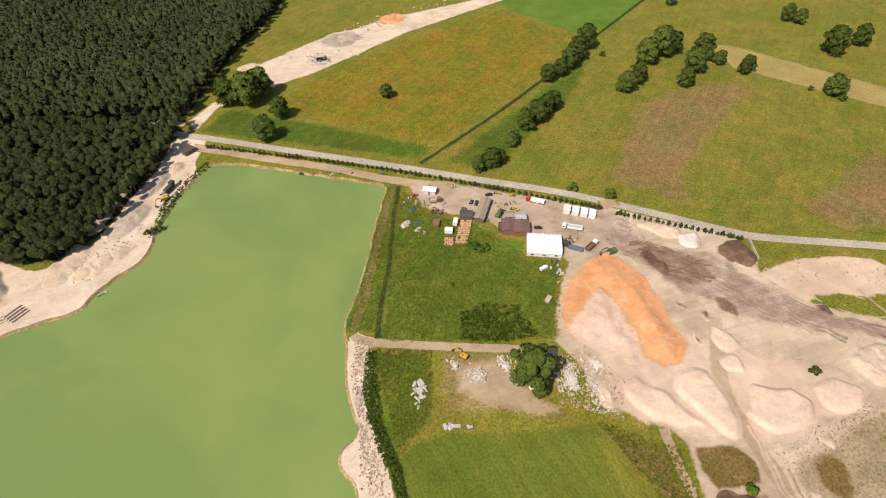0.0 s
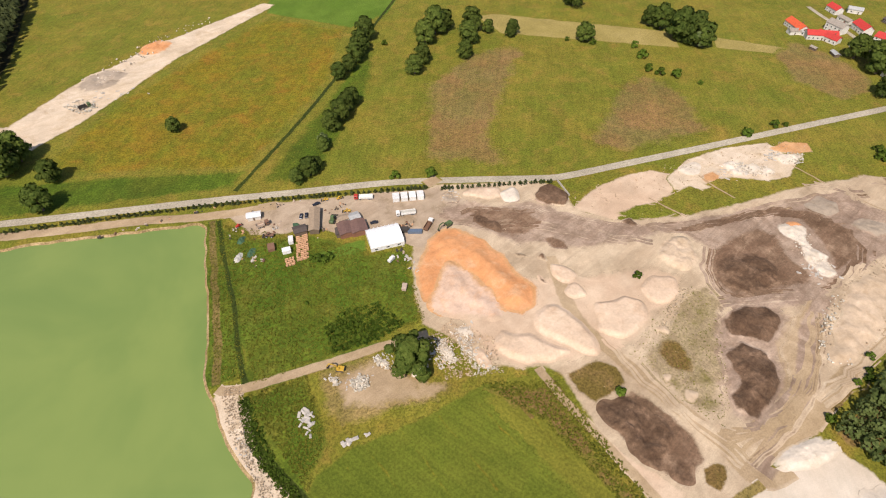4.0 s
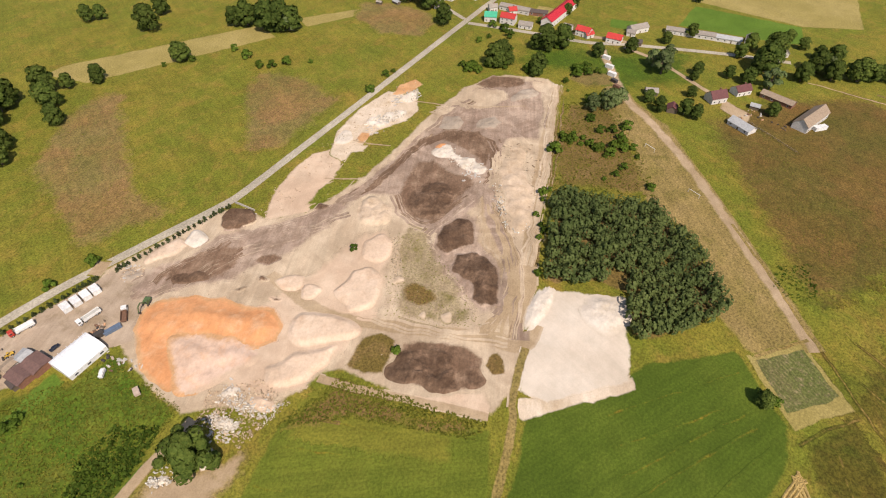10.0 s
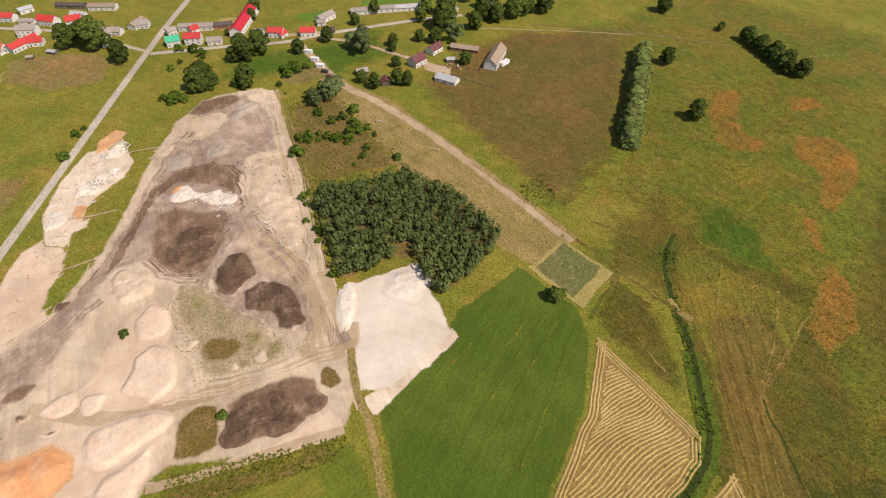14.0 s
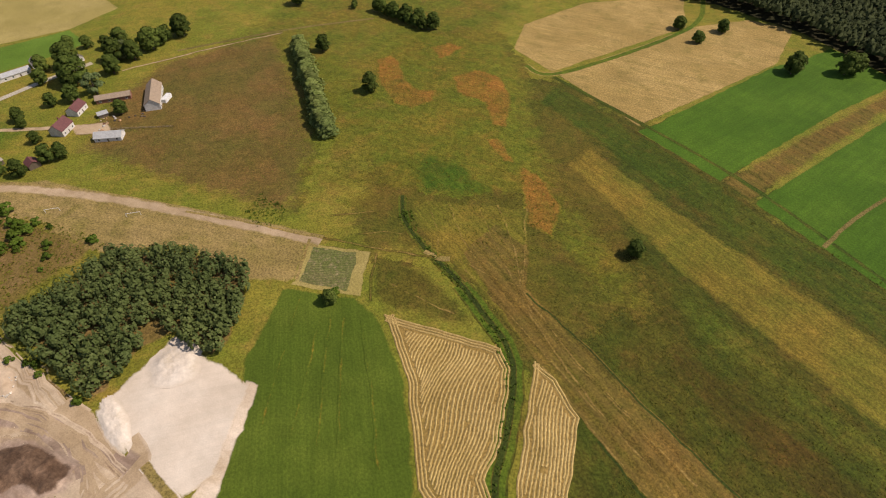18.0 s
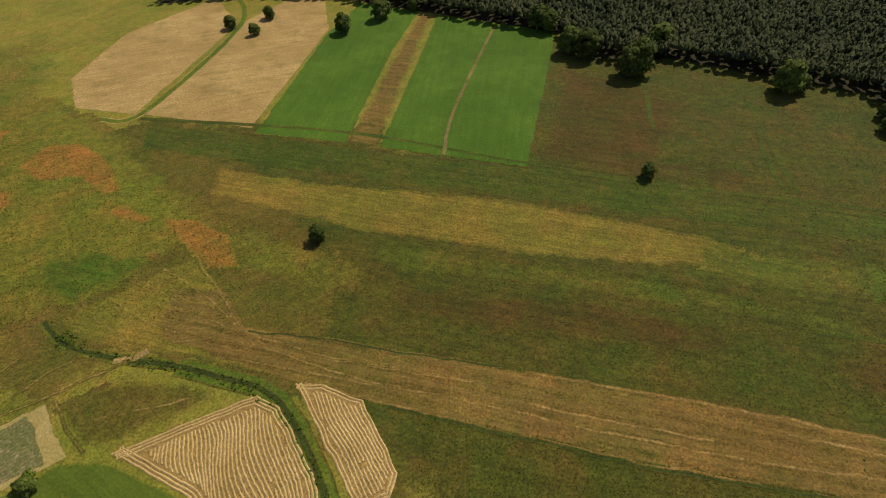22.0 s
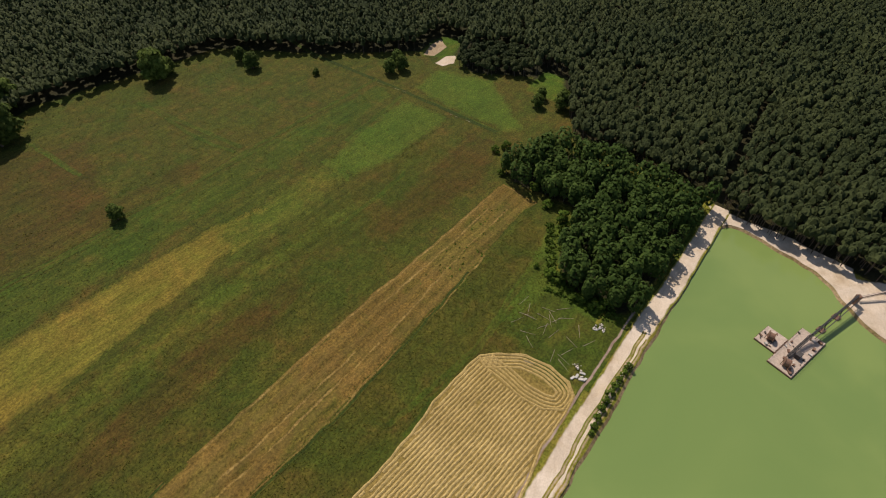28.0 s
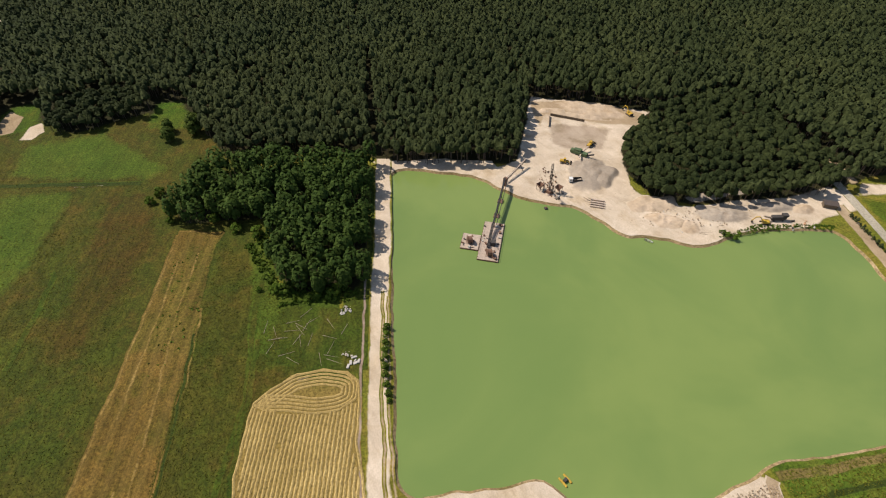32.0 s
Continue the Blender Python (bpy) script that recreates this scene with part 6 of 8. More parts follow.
OAK_SPOTS_4 = [(445.9, -64.0, 1.82), (473.9, -69.2, 1.52), (354.2, 309.7, 2.53), (358.3, 301.6, 1.59), (350.1, 319.7, 1.88), (448.8, 215.2, 1.84), (422.8, 190.5, 1.41), (454.0, 238.8, 1.48), (459.7, 228.6, 1.35), (453.5, -261.3, 1.15), (411.9, -294.0, 0.54), (66.1, -201.4, 0.78), (83.8, -452.0, 1.32), (52.4, -481.9, 1.19), (27.6, -496.0, 0.98), (157.4, -448.0, 0.67), (181.2, -459.2, 0.92), (152.9, -479.5, 0.84), (470.1, -154.9, 1.23), (458.7, -127.0, 1.3), (452.2, -109.4, 1.13), (467.3, -142.2, 1.0), (483.7, -112.2, 1.17), (387.9, -303.9, 1.07), (371.9, -305.4, 1.05), (357.0, -307.7, 1.04), (342.5, -309.9, 1.03), (328.2, -312.1, 1.02), (441.6, -88.9, 1.21), (588.2, -182.6, 1.18)]
OAK_SPOTS_5 = [(551.3, -194.1, 1.54), (543.4, -202.7, 1.55), (-120.2, -253.1, 0.81), (-299.0, -248.3, 0.37), (-99.3, -410.9, 1.69), (-111.7, -403.8, 1.68), (-137.8, -374.0, 2.02), (-146.0, -377.8, 2.04), (-170.1, -413.0, 1.89), (-243.9, -348.6, 1.82), (-254.2, -349.9, 1.01), (-287.4, -298.6, 0.94), (-293.5, -314.1, 0.84), (-88.8, -450.6, 1.49), (-79.8, -455.1, 1.5), (84.2, -448.8, 1.12), (55.7, -476.3, 1.33), (182.5, -460.3, 0.83), (159.0, -446.9, 0.82), (154.0, -481.2, 0.87), (-326.6, -199.5, 0.95), (-334.6, -193.2, 0.95), (-343.1, -202.3, 0.84), (-328.6, -83.5, 0.74), (-339.9, -84.2, 0.75), (-334.0, -67.3, 1.14), (-243.6, -351.1, 1.42), (-301.2, -248.2, 0.39), (-288.0, -297.3, 0.97)]
WILLOW_SPOTS = [(356.9, 303.5, 1.64), (44.6, 290.2, 0.78), (63.5, 315.7, 1.22), (410.5, 6.5, 1.81), (432.0, 5.7, 1.37), (420.5, 14.4, 1.23), (339.1, 41.4, 1.13), (345.8, 32.7, 1.41), (354.0, 26.2, 1.24), (460.6, -106.5, 1.34), (420.2, -68.4, 1.4), (349.0, 30.0, 1.37)]
BUSH_SPOTS = [(74.6, 240.8, 1.83), (94.4, 234.4, 1.93), (125.0, 405.3, 1.43), (265.1, 353.8, 1.31), (280.9, 339.9, 1.59), (98.9, 395.9, 2.11), (-150.8, 208.2, 0.97), (-153.6, 205.2, 1.08), (-156.1, 203.9, 0.96), (16.3, 193.9, 1.4), (19.2, 191.9, 1.16), (22.2, 193.9, 1.17), (13.5, 196.0, 0.94), (110.8, 72.4, 1.3), (4.4, 169.1, 0.55), (17.5, 155.4, 0.84), (156.8, 121.1, 1.34), (302.7, 305.5, 2.59), (294.5, 286.7, 1.97), (298.2, 277.8, 1.95), (306.9, 270.9, 2.13), (316.1, 255.3, 1.23), (308.5, 322.2, 1.71), (322.7, 192.5, 1.63), (297.3, 192.1, 1.9), (329.4, 190.2, 1.14), (354.6, 139.2, 2.66), (363.3, 138.9, 1.89), (385.8, 63.0, 2.46), (392.8, 59.1, 2.18)]
BUSH_SPOTS_2 = [(179.6, 30.1, 1.2), (239.1, 45.7, 1.71), (220.3, 43.8, 1.1), (210.0, 36.3, 1.17), (203.8, 37.0, 0.85), (284.1, 53.0, 1.73), (326.8, 40.4, 1.55), (300.7, 51.8, 1.27), (299.7, 46.5, 1.25), (299.8, 43.5, 1.49), (295.4, 38.3, 1.1), (318.2, 23.1, 1.85), (312.4, 16.4, 1.81), (294.0, 20.1, 1.54), (358.4, 139.0, 3.02), (355.7, 131.7, 1.99), (422.5, 130.0, 2.72), (431.0, 138.6, 2.22), (421.0, 85.8, 2.77), (380.4, 63.0, 2.87), (388.9, 61.9, 2.1), (368.1, 67.9, 1.26), (388.8, 91.1, 2.5), (325.5, 38.7, 1.85), (315.1, 30.0, 1.94), (325.7, 15.2, 2.08), (281.6, 50.9, 2.42), (296.5, 49.6, 1.52), (295.3, 45.7, 1.51), (297.0, 32.5, 1.75)]
BUSH_SPOTS_3 = [(294.7, 26.7, 2.0), (300.8, 18.8, 2.0), (307.6, 14.3, 1.88), (435.0, 150.4, 2.07), (458.7, 116.0, 1.87), (396.4, 120.9, 1.74), (403.3, 150.3, 1.62), (413.3, 145.3, 1.27), (324.9, 40.2, 1.27), (326.6, 17.8, 1.27), (283.9, 52.0, 1.29), (244.2, 43.0, 1.08), (234.1, 44.2, 0.95), (213.0, 39.0, 1.0), (180.2, 30.1, 0.93), (297.8, 34.4, 1.33), (294.1, 28.6, 1.32), (294.2, 17.7, 1.67), (300.7, 12.4, 1.82), (304.6, 6.9, 1.59), (289.7, 21.1, 1.19), (273.5, 11.6, 1.26), (266.6, 16.6, 0.9), (281.9, 8.3, 1.52), (302.4, 38.4, 1.09), (304.3, 45.3, 1.1), (296.2, 3.1, 1.08), (352.8, 38.3, 2.67), (348.8, 46.1, 1.99), (356.9, 28.4, 2.42)]
BUSH_SPOTS_4 = [(217.6, 31.7, 0.81), (110.9, 73.2, 0.99), (356.6, 63.2, 0.67), (269.1, -9.3, 1.7), (418.7, 88.7, 1.49), (390.6, 67.2, 1.71), (386.2, 55.9, 1.84), (392.6, 49.9, 1.57), (372.7, 98.9, 2.49), (374.5, 92.9, 2.36), (357.4, 139.6, 2.02), (359.8, 146.4, 1.63), (368.3, 127.6, 3.03), (370.9, 117.6, 2.76), (-181.6, -27.0, 1.97), (-180.5, -22.4, 1.95), (-224.3, -34.1, 2.15), (-230.7, -45.0, 1.89), (-241.7, -56.1, 2.09), (-170.9, -3.0, 2.0), (-174.2, 1.1, 2.0), (-179.0, 3.2, 1.82), (-172.9, -12.7, 1.41), (-172.4, -9.9, 1.39), (-184.7, -35.9, 1.01), (-257.8, -79.0, 1.86), (-266.9, -90.1, 1.54), (-246.9, -78.9, 1.47), (-273.2, -85.2, 1.92), (-145.8, 18.3, 1.02)]
BUSH_SPOTS_5 = [(-142.4, 17.4, 1.01), (-137.8, 16.0, 1.09), (-134.2, 15.2, 0.99), (-130.3, 14.3, 1.07), (-126.0, 13.4, 1.06), (-121.8, 12.6, 1.05), (-117.2, 11.9, 1.04), (-113.3, 11.6, 0.94), (-110.2, 11.5, 0.76), (153.2, -74.1, 1.56), (152.5, -78.6, 1.26)]
for x, y, s in OAK_SPOTS + OAK_SPOTS_2 + OAK_SPOTS_3 + OAK_SPOTS_4 + OAK_SPOTS_5:
    plant(OAKS, x, y, 1.08 * min(s, 1.9), 1.0)
for x, y, s in WILLOW_SPOTS:
    plant(WILLOWS, x, y, min(s, 1.9), 1.0)
for x, y, s in BUSH_SPOTS + BUSH_SPOTS_2 + BUSH_SPOTS_3 + BUSH_SPOTS_4 + BUSH_SPOTS_5:
    plant(BUSHES, x, y, 0.88 * min(s, 2.4), 1.0, label='tall dense green shrub' if s > 1.6 else '')
plant([GREAT], 36.5, 117.6, 1.74)
for i in range(17):
    plant(POPLARS, 262.1 + 7.10 * i + rnd.uniform(-1, 1), -153.6 + -3.46 * i + rnd.uniform(-1, 1), 0.9, 1.75, 'row of poplars')
for i in range(8):
    plant(OAKS, 389.6 + -8.03 * i, -301.9 + -0.41 * i, 0.9, 1.0, 'field hedge')
for line, n in (([(-148.4, 281.6), (-99.2, 272.3), (-28.5, 257.4), (37.6, 239.2), (87.2, 224.3)], 84), ([(95.7, 220.1), (126.3, 210.3), (156.2, 200.9)], 24)):
    steps = ring(line, 0.5, 0.0, True, closed=False)
    for i in range(n):
        p = steps[int(i * (len(steps) - 1) / (n - 1))]
        plant(THUJAS, p.x + rnd.uniform(-0.3, 0.3), p.y + rnd.uniform(-0.3, 0.3), rnd.uniform(0.7, 1.1), 1.15, "roadside conifer row")

def spread(name, pts, h, edge, mat, label, rough):
    """A tipped heap of free outline: flanks that rise over the given width to an uneven top."""
    from mathutils.geometry import delaunay_2d_cdt
    outer = ring(pts, 1.2, 1.6 + 2.0 * rough, True)
    a = np.array([(p.x, p.y) for p in outer])
    mid, size = a.mean(0), a.max(0) - a.min(0)
    level = cover_level(pts)[0] + 0.01
    gap = max(0.8, math.sqrt(size[0] * size[1]) / 44)
    gx, gy = np.meshgrid(np.arange(a[:, 0].min(), a[:, 0].max(), gap), np.arange(a[:, 1].min(), a[:, 1].max(), gap))
    q = np.stack([gx.ravel() + (np.arange(gx.size) % 7) * 0.06, gy.ravel() + (np.arange(gx.size) % 5) * 0.06], 1)
    q = q[inside(a, q)]
    q = q[rim_distance(q, outer) > 0.4 * gap]
    v, _, tris, *_ = delaunay_2d_cdt([*outer, *(Vector(p) for p in q)], [], [list(range(len(outer)))], 1, 1e-5)
    xy = np.array([(p.x, p.y) for p in v])
    d = rim_distance(xy, outer)
    rise = np.clip(d / (edge if rough < 0.25 else 1.6 * edge), 0, 1)
    rise = rise * rise * (3 - 2 * rise)
    lump = np.array([noise.fractal(Vector((x * 0.13, y * 0.13, h)), 0.7, 2.0, 5) for x, y in xy])
    crest = np.array([noise.noise(Vector((x * 0.05, y * 0.05, 4.0))) for x, y in xy])
    z = np.maximum((1.0 if rough < 0.25 else 0.7) * h * rise * (1 + 0.45 * crest * min(1, 3 * rough)) + rough * 2.0 * lump * np.clip(d / 2, 0, 1), 0.02 * np.clip(d, 0, 1))
    ob = mesh_ob(name, [(x - mid[0], y - mid[1], level + k) for (x, y), k in zip(xy, z)], [tuple(t) for t in tris], M[mat], smooth=True)
    ob.matrix_basis = pose(mid[0], mid[1], 0)
    dress(ob, mat, np.clip(d / {"h_pale": 7.0, "h_orange": 3.5}.get(mat, 1.2 + 2.4 * rough), 0, 1))
    return tagged(ob, label, "mound")


# ---- heaps ----
for name, x, y, rx, ry, turn, h, mat, label, flat, rough in (
    ('rubble_mound', 65.3, 125.4, 3.6, 2.9, -33, 0.5, 'h_white', 'white heap of broken rubble', 0.3, 0.42),
    ('rubble_mound', 66.5, 109.4, 6.5, 2.9, -88, 0.4, 'h_pink', 'whitish pink rubble spread', 0.6, 0.42),
    ('rubble_mound', 53.7, 117.8, 3.9, 2.0, -92, 0.5, 'h_white', 'white broken concrete heap', 0.3, 0.56),
    ('sand_mound', 160.5, 23.1, 13.5, 5.0, -6, 1.2, 'h_white', 'white sand ridge at the edge of the basin', 0.4, 0.175),
    ('sand_mound', 169.1, -5.7, 10.7, 10.3, -45, 1.4, 'h_white', 'swirled heap of white sand', 0.4, 0.175),
    ('rubble_mound', 14.3, 118.7, 2.6, 2.9, 0, 0.5, 'h_white', 'white broken concrete heap in dry grass', 0.2, 0.56),
    ('rubble_mound', 26.4, 124.7, 3.1, 1.7, -50, 0.4, 'h_white', 'white broken concrete heap by the tree', 0.3, 0.56),
    ('rubble_mound', 5.2, 123.8, 1.0, 1.8, 9, 0.4, 'h_white', 'small heap of white rubble', 0.3, 0.56),
    ('rubble_mound', 37.5, 114.0, 2.0, 1.6, 0, 0.3, 'h_white', 'white rubble heap by the tree', 0.3, 0.56),
    ('rubble_mound', 53.4, 119.0, 3.8, 2.0, -75, 0.5, 'h_white', 'white heap of broken rubble', 0.3, 0.56),
    ('sand_mound', -173.4, 180.4, 13.0, 5.9, 53, 1.3, 'h_sand', 'long low pale sand ridge on the shore', 0.2, 0.35),
    ('sand_mound', -169.5, 213.6, 16.3, 7.6, 71, 1.4, 'h_grey', 'long grey sand ridge at the forest edge', 0.3, 0.28),
    ('sand_mound', -166.2, 245.8, 13.8, 5.0, 82, 1.6, 'h_grey', 'grey sand heap beside the screen', 0.3, 0.14),
    ('sand_mound', -223.1, 159.7, 13.2, 16.5, 49, 2.4, 'h_grey', 'grey washed sand heap in the bay', 0.2, 0.14),
    ('sand_mound', -165.6, 190.1, 5.9, 6.2, 63, 0.8, 'h_sand', 'low pale heap of sand', 0.4, 0.21),
    ('sand_mound', -160.3, 259.9, 7.4, 4.5, 87, 1.0, 'h_sand', 'low pale heap of sand', 0.3, 0.21),
    ('sand_mound', -287.9, 194.7, 24.3, 10.2, 57, 1.2, 'h_sand', 'pale sand bank at the back of the bay', 0.6, 0.28),
    ('sand_mound', -148.3, 384.5, 9.2, 8.0, 39, 1.0, 'h_sand', 'pale sand heap in the forest strip', 0.4, 0.28),
    ('rubble_mound', -83.5, 433.3, 17.8, 13.9, 32, 1.0, 'h_grey', 'grey rubble heap in the sand strip', 0.4, 0.49),
    ('sand_mound', -44.3, 473.1, 14.4, 10.6, 35, 1.4, 'h_orange', 'orange sand heap in the strip', 0.4, 0.28),
):
    heap(name, x, y, rx, ry, turn, h, mat, label, 'mound', flat, rough)
for name, mat, h, edge, rough, label, pts in (
    ("sand_mound", "h_orange", 4.2, 9, 0.35, "large orange sand heap with a steep curved ridge", [(78, 189), (86, 190), (92, 183), (99, 174), (103, 160), (104, 146), (107, 135), (103, 127), (96, 124), (90, 126), (87, 133), (86, 143), (83, 152), (80, 162), (77, 165), (74, 164), (67, 158), (61, 150), (56, 148), (56, 156), (59, 166), (64, 175), (71, 183)]),
    ("sand_mound", "h_pale", 1.2, 8, 0.3, "pale slumped flank of the orange sand heap", [(75, 169), (82, 163), (88, 146), (90, 131), (82, 124), (72, 130), (66, 132), (58, 138), (56, 145), (64, 158)]),
    ("gravel_mound", "h_pink", 1.5, 3.5, 0.1, "pinkish gravel heap with a flat top", [(102, 123), (109, 124), (113, 120), (117, 109), (118, 98), (115, 92), (110, 92), (105, 98), (99, 106), (95, 112), (96, 118)]),
    ("gravel_mound", "h_pink", 1.3, 3.5, 0.18, "pinkish gravel heap with a slumped top", [(83, 119), (92, 113), (98, 105), (104, 97), (98, 96), (91, 96), (84, 99), (79, 103), (74, 109), (75, 115), (79, 119)]),
    ("gravel_mound", "h_pink", 0.9, 2, 0.1, "low pinkish gravel heap with a flat top", [(122, 145), (129, 140), (130, 134), (125, 130), (120, 134), (119, 140)]),
    ("gravel_mound", "h_pink", 0.9, 1.6, 0.1, "round pinkish gravel heap with a flat top", [(122, 130), (127, 129), (129, 125), (127, 121), (122, 121), (119, 124), (119, 128)]),
    ("gravel_mound", "h_pink", 1.3, 2.2, 0.15, "long pinkish gravel heap with a flat top", [(128, 116), (138, 114), (145, 113), (149, 107), (148, 101), (142, 96), (133, 94), (126, 96), (122, 99), (121, 104), (125, 108), (126, 112)]),
    ("gravel_mound", "h_pink", 1.0, 2.2, 0.1, "pinkish gravel heap with a flat top", [(157, 118), (165, 119), (173, 113), (169, 106), (159, 103), (153, 106), (153, 113)]),
    ("rubble_mound", "h_sand", 1.8, 2.5, 0.55, "pale sand heap with a slumped crater rim", [(182, 136), (192, 137), (199, 132), (196, 123), (189, 115), (181, 115), (176, 121), (176, 129)]),
    ("gravel_mound", "h_white", 1.8, 3, 0.15, "white sand heap beside the road", [(124, 204), (131, 206), (135, 203), (133, 195), (129, 194), (123, 197)]),
    ("gravel_mound", "h_pink", 1.0, 2.5, 0.2, "low pinkish gravel heap beside the road", [(106, 214), (116, 213), (126, 208), (123, 200), (113, 203), (107, 208)]),
    ("rubble_mound", "h_grey", 1.2, 2, 0.5, "grey rubble heap beside the yard gate", [(92, 216), (98, 217), (103, 210), (98, 206), (92, 209)]),
    ("soil_mound", "h_soil", 1.8, 2, 0.12, "flat dark soil heap behind a low wall", [(142, 197), (154, 200), (159, 190), (155, 181), (146, 184), (140, 190)]),
    ("soil_mound", "h_soil", 0.9, 2.5, 0.4, "low heap of dark soil beside the yard", [(101, 191), (107, 192), (112, 186), (113, 177), (109, 176), (103, 183)]),
    ("manure_mound", "h_soil", 1.0, 1.2, 0.6, "small long dark manure heap", [(109, 161), (113, 159), (115, 154), (113, 153), (109, 157)]),
    ("manure_mound", "h_soil", 0.9, 1.2, 0.6, "small dark manure heap", [(120, 154), (123, 154), (122, 149), (119, 148), (119, 152)]),
    ("manure_mound", "h_soil", 1.0, 1.2, 0.6, "small long dark manure heap", [(112, 142), (114, 141), (115, 136), (113, 136), (111, 139)]),
    ("manure_mound", "h_soil", 1.2, 1.5, 0.6, "long dark manure heap beside the grass", [(173, 158), (179, 157), (181, 152), (177, 152), (173, 155)]),
    ("soil_mound", "h_soil", 2.2, 5, 0.55, "broad rough heap of dark soil", [(202, 114), (215, 114), (223, 109), (224, 97), (217, 90), (206, 89), (195, 95), (193, 104)]),
    ("soil_mound", "h_soil", 2.8, 4, 0.5, "steep heap of dark soil", [(174, 84), (185, 87), (197, 85), (202, 79), (201, 72), (187, 67), (179, 71), (172, 76)]),
    ("soil_mound", "h_soil", 3.2, 4, 0.6, "long lumpy heap of dark soil", [(164, 70), (173, 72), (180, 65), (181, 55), (174, 49), (161, 42), (153, 42), (148, 47), (150, 53), (159, 58), (161, 64)]),
    ("soil_mound", "h_soil", 0.9, 4, 0.9, "low lumpy dark soil spread", [(99, 72), (108, 71), (114, 68), (120, 58), (120, 49), (113, 44), (105, 40), (101, 49), (99, 61)]),
    ("soil_mound", "h_soil", 0.7, 2, 0.7, "small dark soil spread beside the track", [(114, 41), (118, 37), (115, 33), (110, 34), (108, 38)]),
    ("gravel_mound", "h_sand", 1.2, 1.5, 0.25, "small pale heap of sand", [(136, 63), (141, 61), (140, 58), (136, 56), (133, 60)]),
    ("gravel_mound", "h_sand", 0.9, 1.5, 0.3, "small pale heap of sand", [(132, 73), (136, 71), (136, 68), (132, 67), (131, 70)]),
    ("gravel_mound", "h_sand", 1.0, 1.2, 0.3, "small pale heap of sand beside weeds", [(145, 93), (150, 92), (149, 88), (145, 89)]),
    ("rubble_mound", "h_white", 1.2, 2, 0.7, "white crescent of broken rubble", [(250, 122), (258, 120), (262, 112), (253, 102), (254, 91), (248, 81), (240, 84), (241, 95), (247, 107), (245, 116)]),
    ("sand_mound", "h_orange", 1.2, 2, 0.3, "small heap of orange sand", [(254, 122), (261, 120), (263, 114), (258, 114), (252, 118)]),
    ("soil_mound", "h_grey", 1.5, 3, 0.6, "low rough heap of grey soil", [(286, 107), (298, 107), (305, 100), (301, 92), (292, 93), (287, 99)]),
    ("soil_mound", "h_grey", 1.2, 3, 0.3, "low round heap of grey grit", [(276, 129), (291, 129), (294, 121), (288, 115), (278, 117), (274, 124)]),
    ("soil_mound", "h_grey", 1.4, 3, 0.5, "low rough heap of grey grit", [(332, 98), (345, 95), (351, 87), (342, 81), (332, 87), (328, 94)]),
    ("gravel_mound", "h_sand", 1.8, 4, 0.4, "long pale sand terrace with a broken edge", [(251, 76), (269, 77), (279, 73), (274, 67), (257, 62), (239, 51), (215, 45), (200, 47), (211, 56), (227, 66)]),
    ("rubble_mound", "h_white", 1.2, 2, 0.3, "white heap of broken slabs beside the road", [(237, 184), (246, 184), (248, 178), (242, 172), (234, 174), (232, 178)]),
    ("rubble_mound", "h_white", 1.4, 3, 0.8, "whitish rubble bank beside the road", [(258, 176), (269, 173), (282, 163), (284, 155), (273, 156), (260, 164)]),
    ("rubble_mound", "h_white", 1.0, 2, 0.8, "white heap of broken slabs beside the road", [(294, 168), (308, 167), (314, 161), (306, 157), (296, 159)]),
    ("sand_mound", "h_grey", 1.8, 4, 0.2, "grey washed sand heap in the bay", [(-234, 152), (-237, 161), (-232, 170), (-222, 178), (-213, 172), (-207, 163), (-215, 156), (-223, 151)]),
    ("sand_mound", "h_sand", 1.5, 3, 0.3, "pale sand ridge on the working shore", [(-194, 169), (-195, 183), (-189, 196), (-182, 193), (-179, 181), (-183, 170), (-188, 166)]),
    ("sand_mound", "h_grey", 1.6, 3, 0.3, "long grey sand ridge at the forest edge", [(-189, 202), (-188, 221), (-186, 246), (-181, 243), (-181, 223), (-182, 205)]),
    ("sand_mound", "h_sand", 0.9, 2, 0.4, "yellowish sand bank behind the retaining wall", [(-294, 155), (-300, 165), (-290, 188), (-278, 206), (-271, 199), (-282, 177), (-292, 162)]),
):
    spread(name, pts, h, edge, mat, label, rough)


# ---- builders of made things ----
def part(name, bm, material, parent, label=""):
    me = bpy.data.meshes.new(name)
    bm.to_mesh(me)
    bm.free()
    me.materials.append(M[material])
    ob = new(name, me)
    ob.parent = parent
    if label:
        ob["label"] = label
    return ob


def box(bm, x, y, z, sx, sy, sz, turn=0.0, tilt=0.0, bevel=0.0):
    """A box with its middle at x, y and its foot at z."""
    made = bmesh.ops.create_cube(bm, size=1.0)["verts"]
    m = pose(x, y, z + sz / 2, 0, tilt, turn) @ Matrix.Diagonal((sx, sy, sz, 1))
    bmesh.ops.transform(bm, matrix=m, verts=made)
    if bevel:
        edges = {e for v in made for e in v.link_edges}
        bmesh.ops.bevel(bm, geom=list(edges), offset=bevel, segments=1, affect="EDGES", clamp_overlap=True)
    return bm


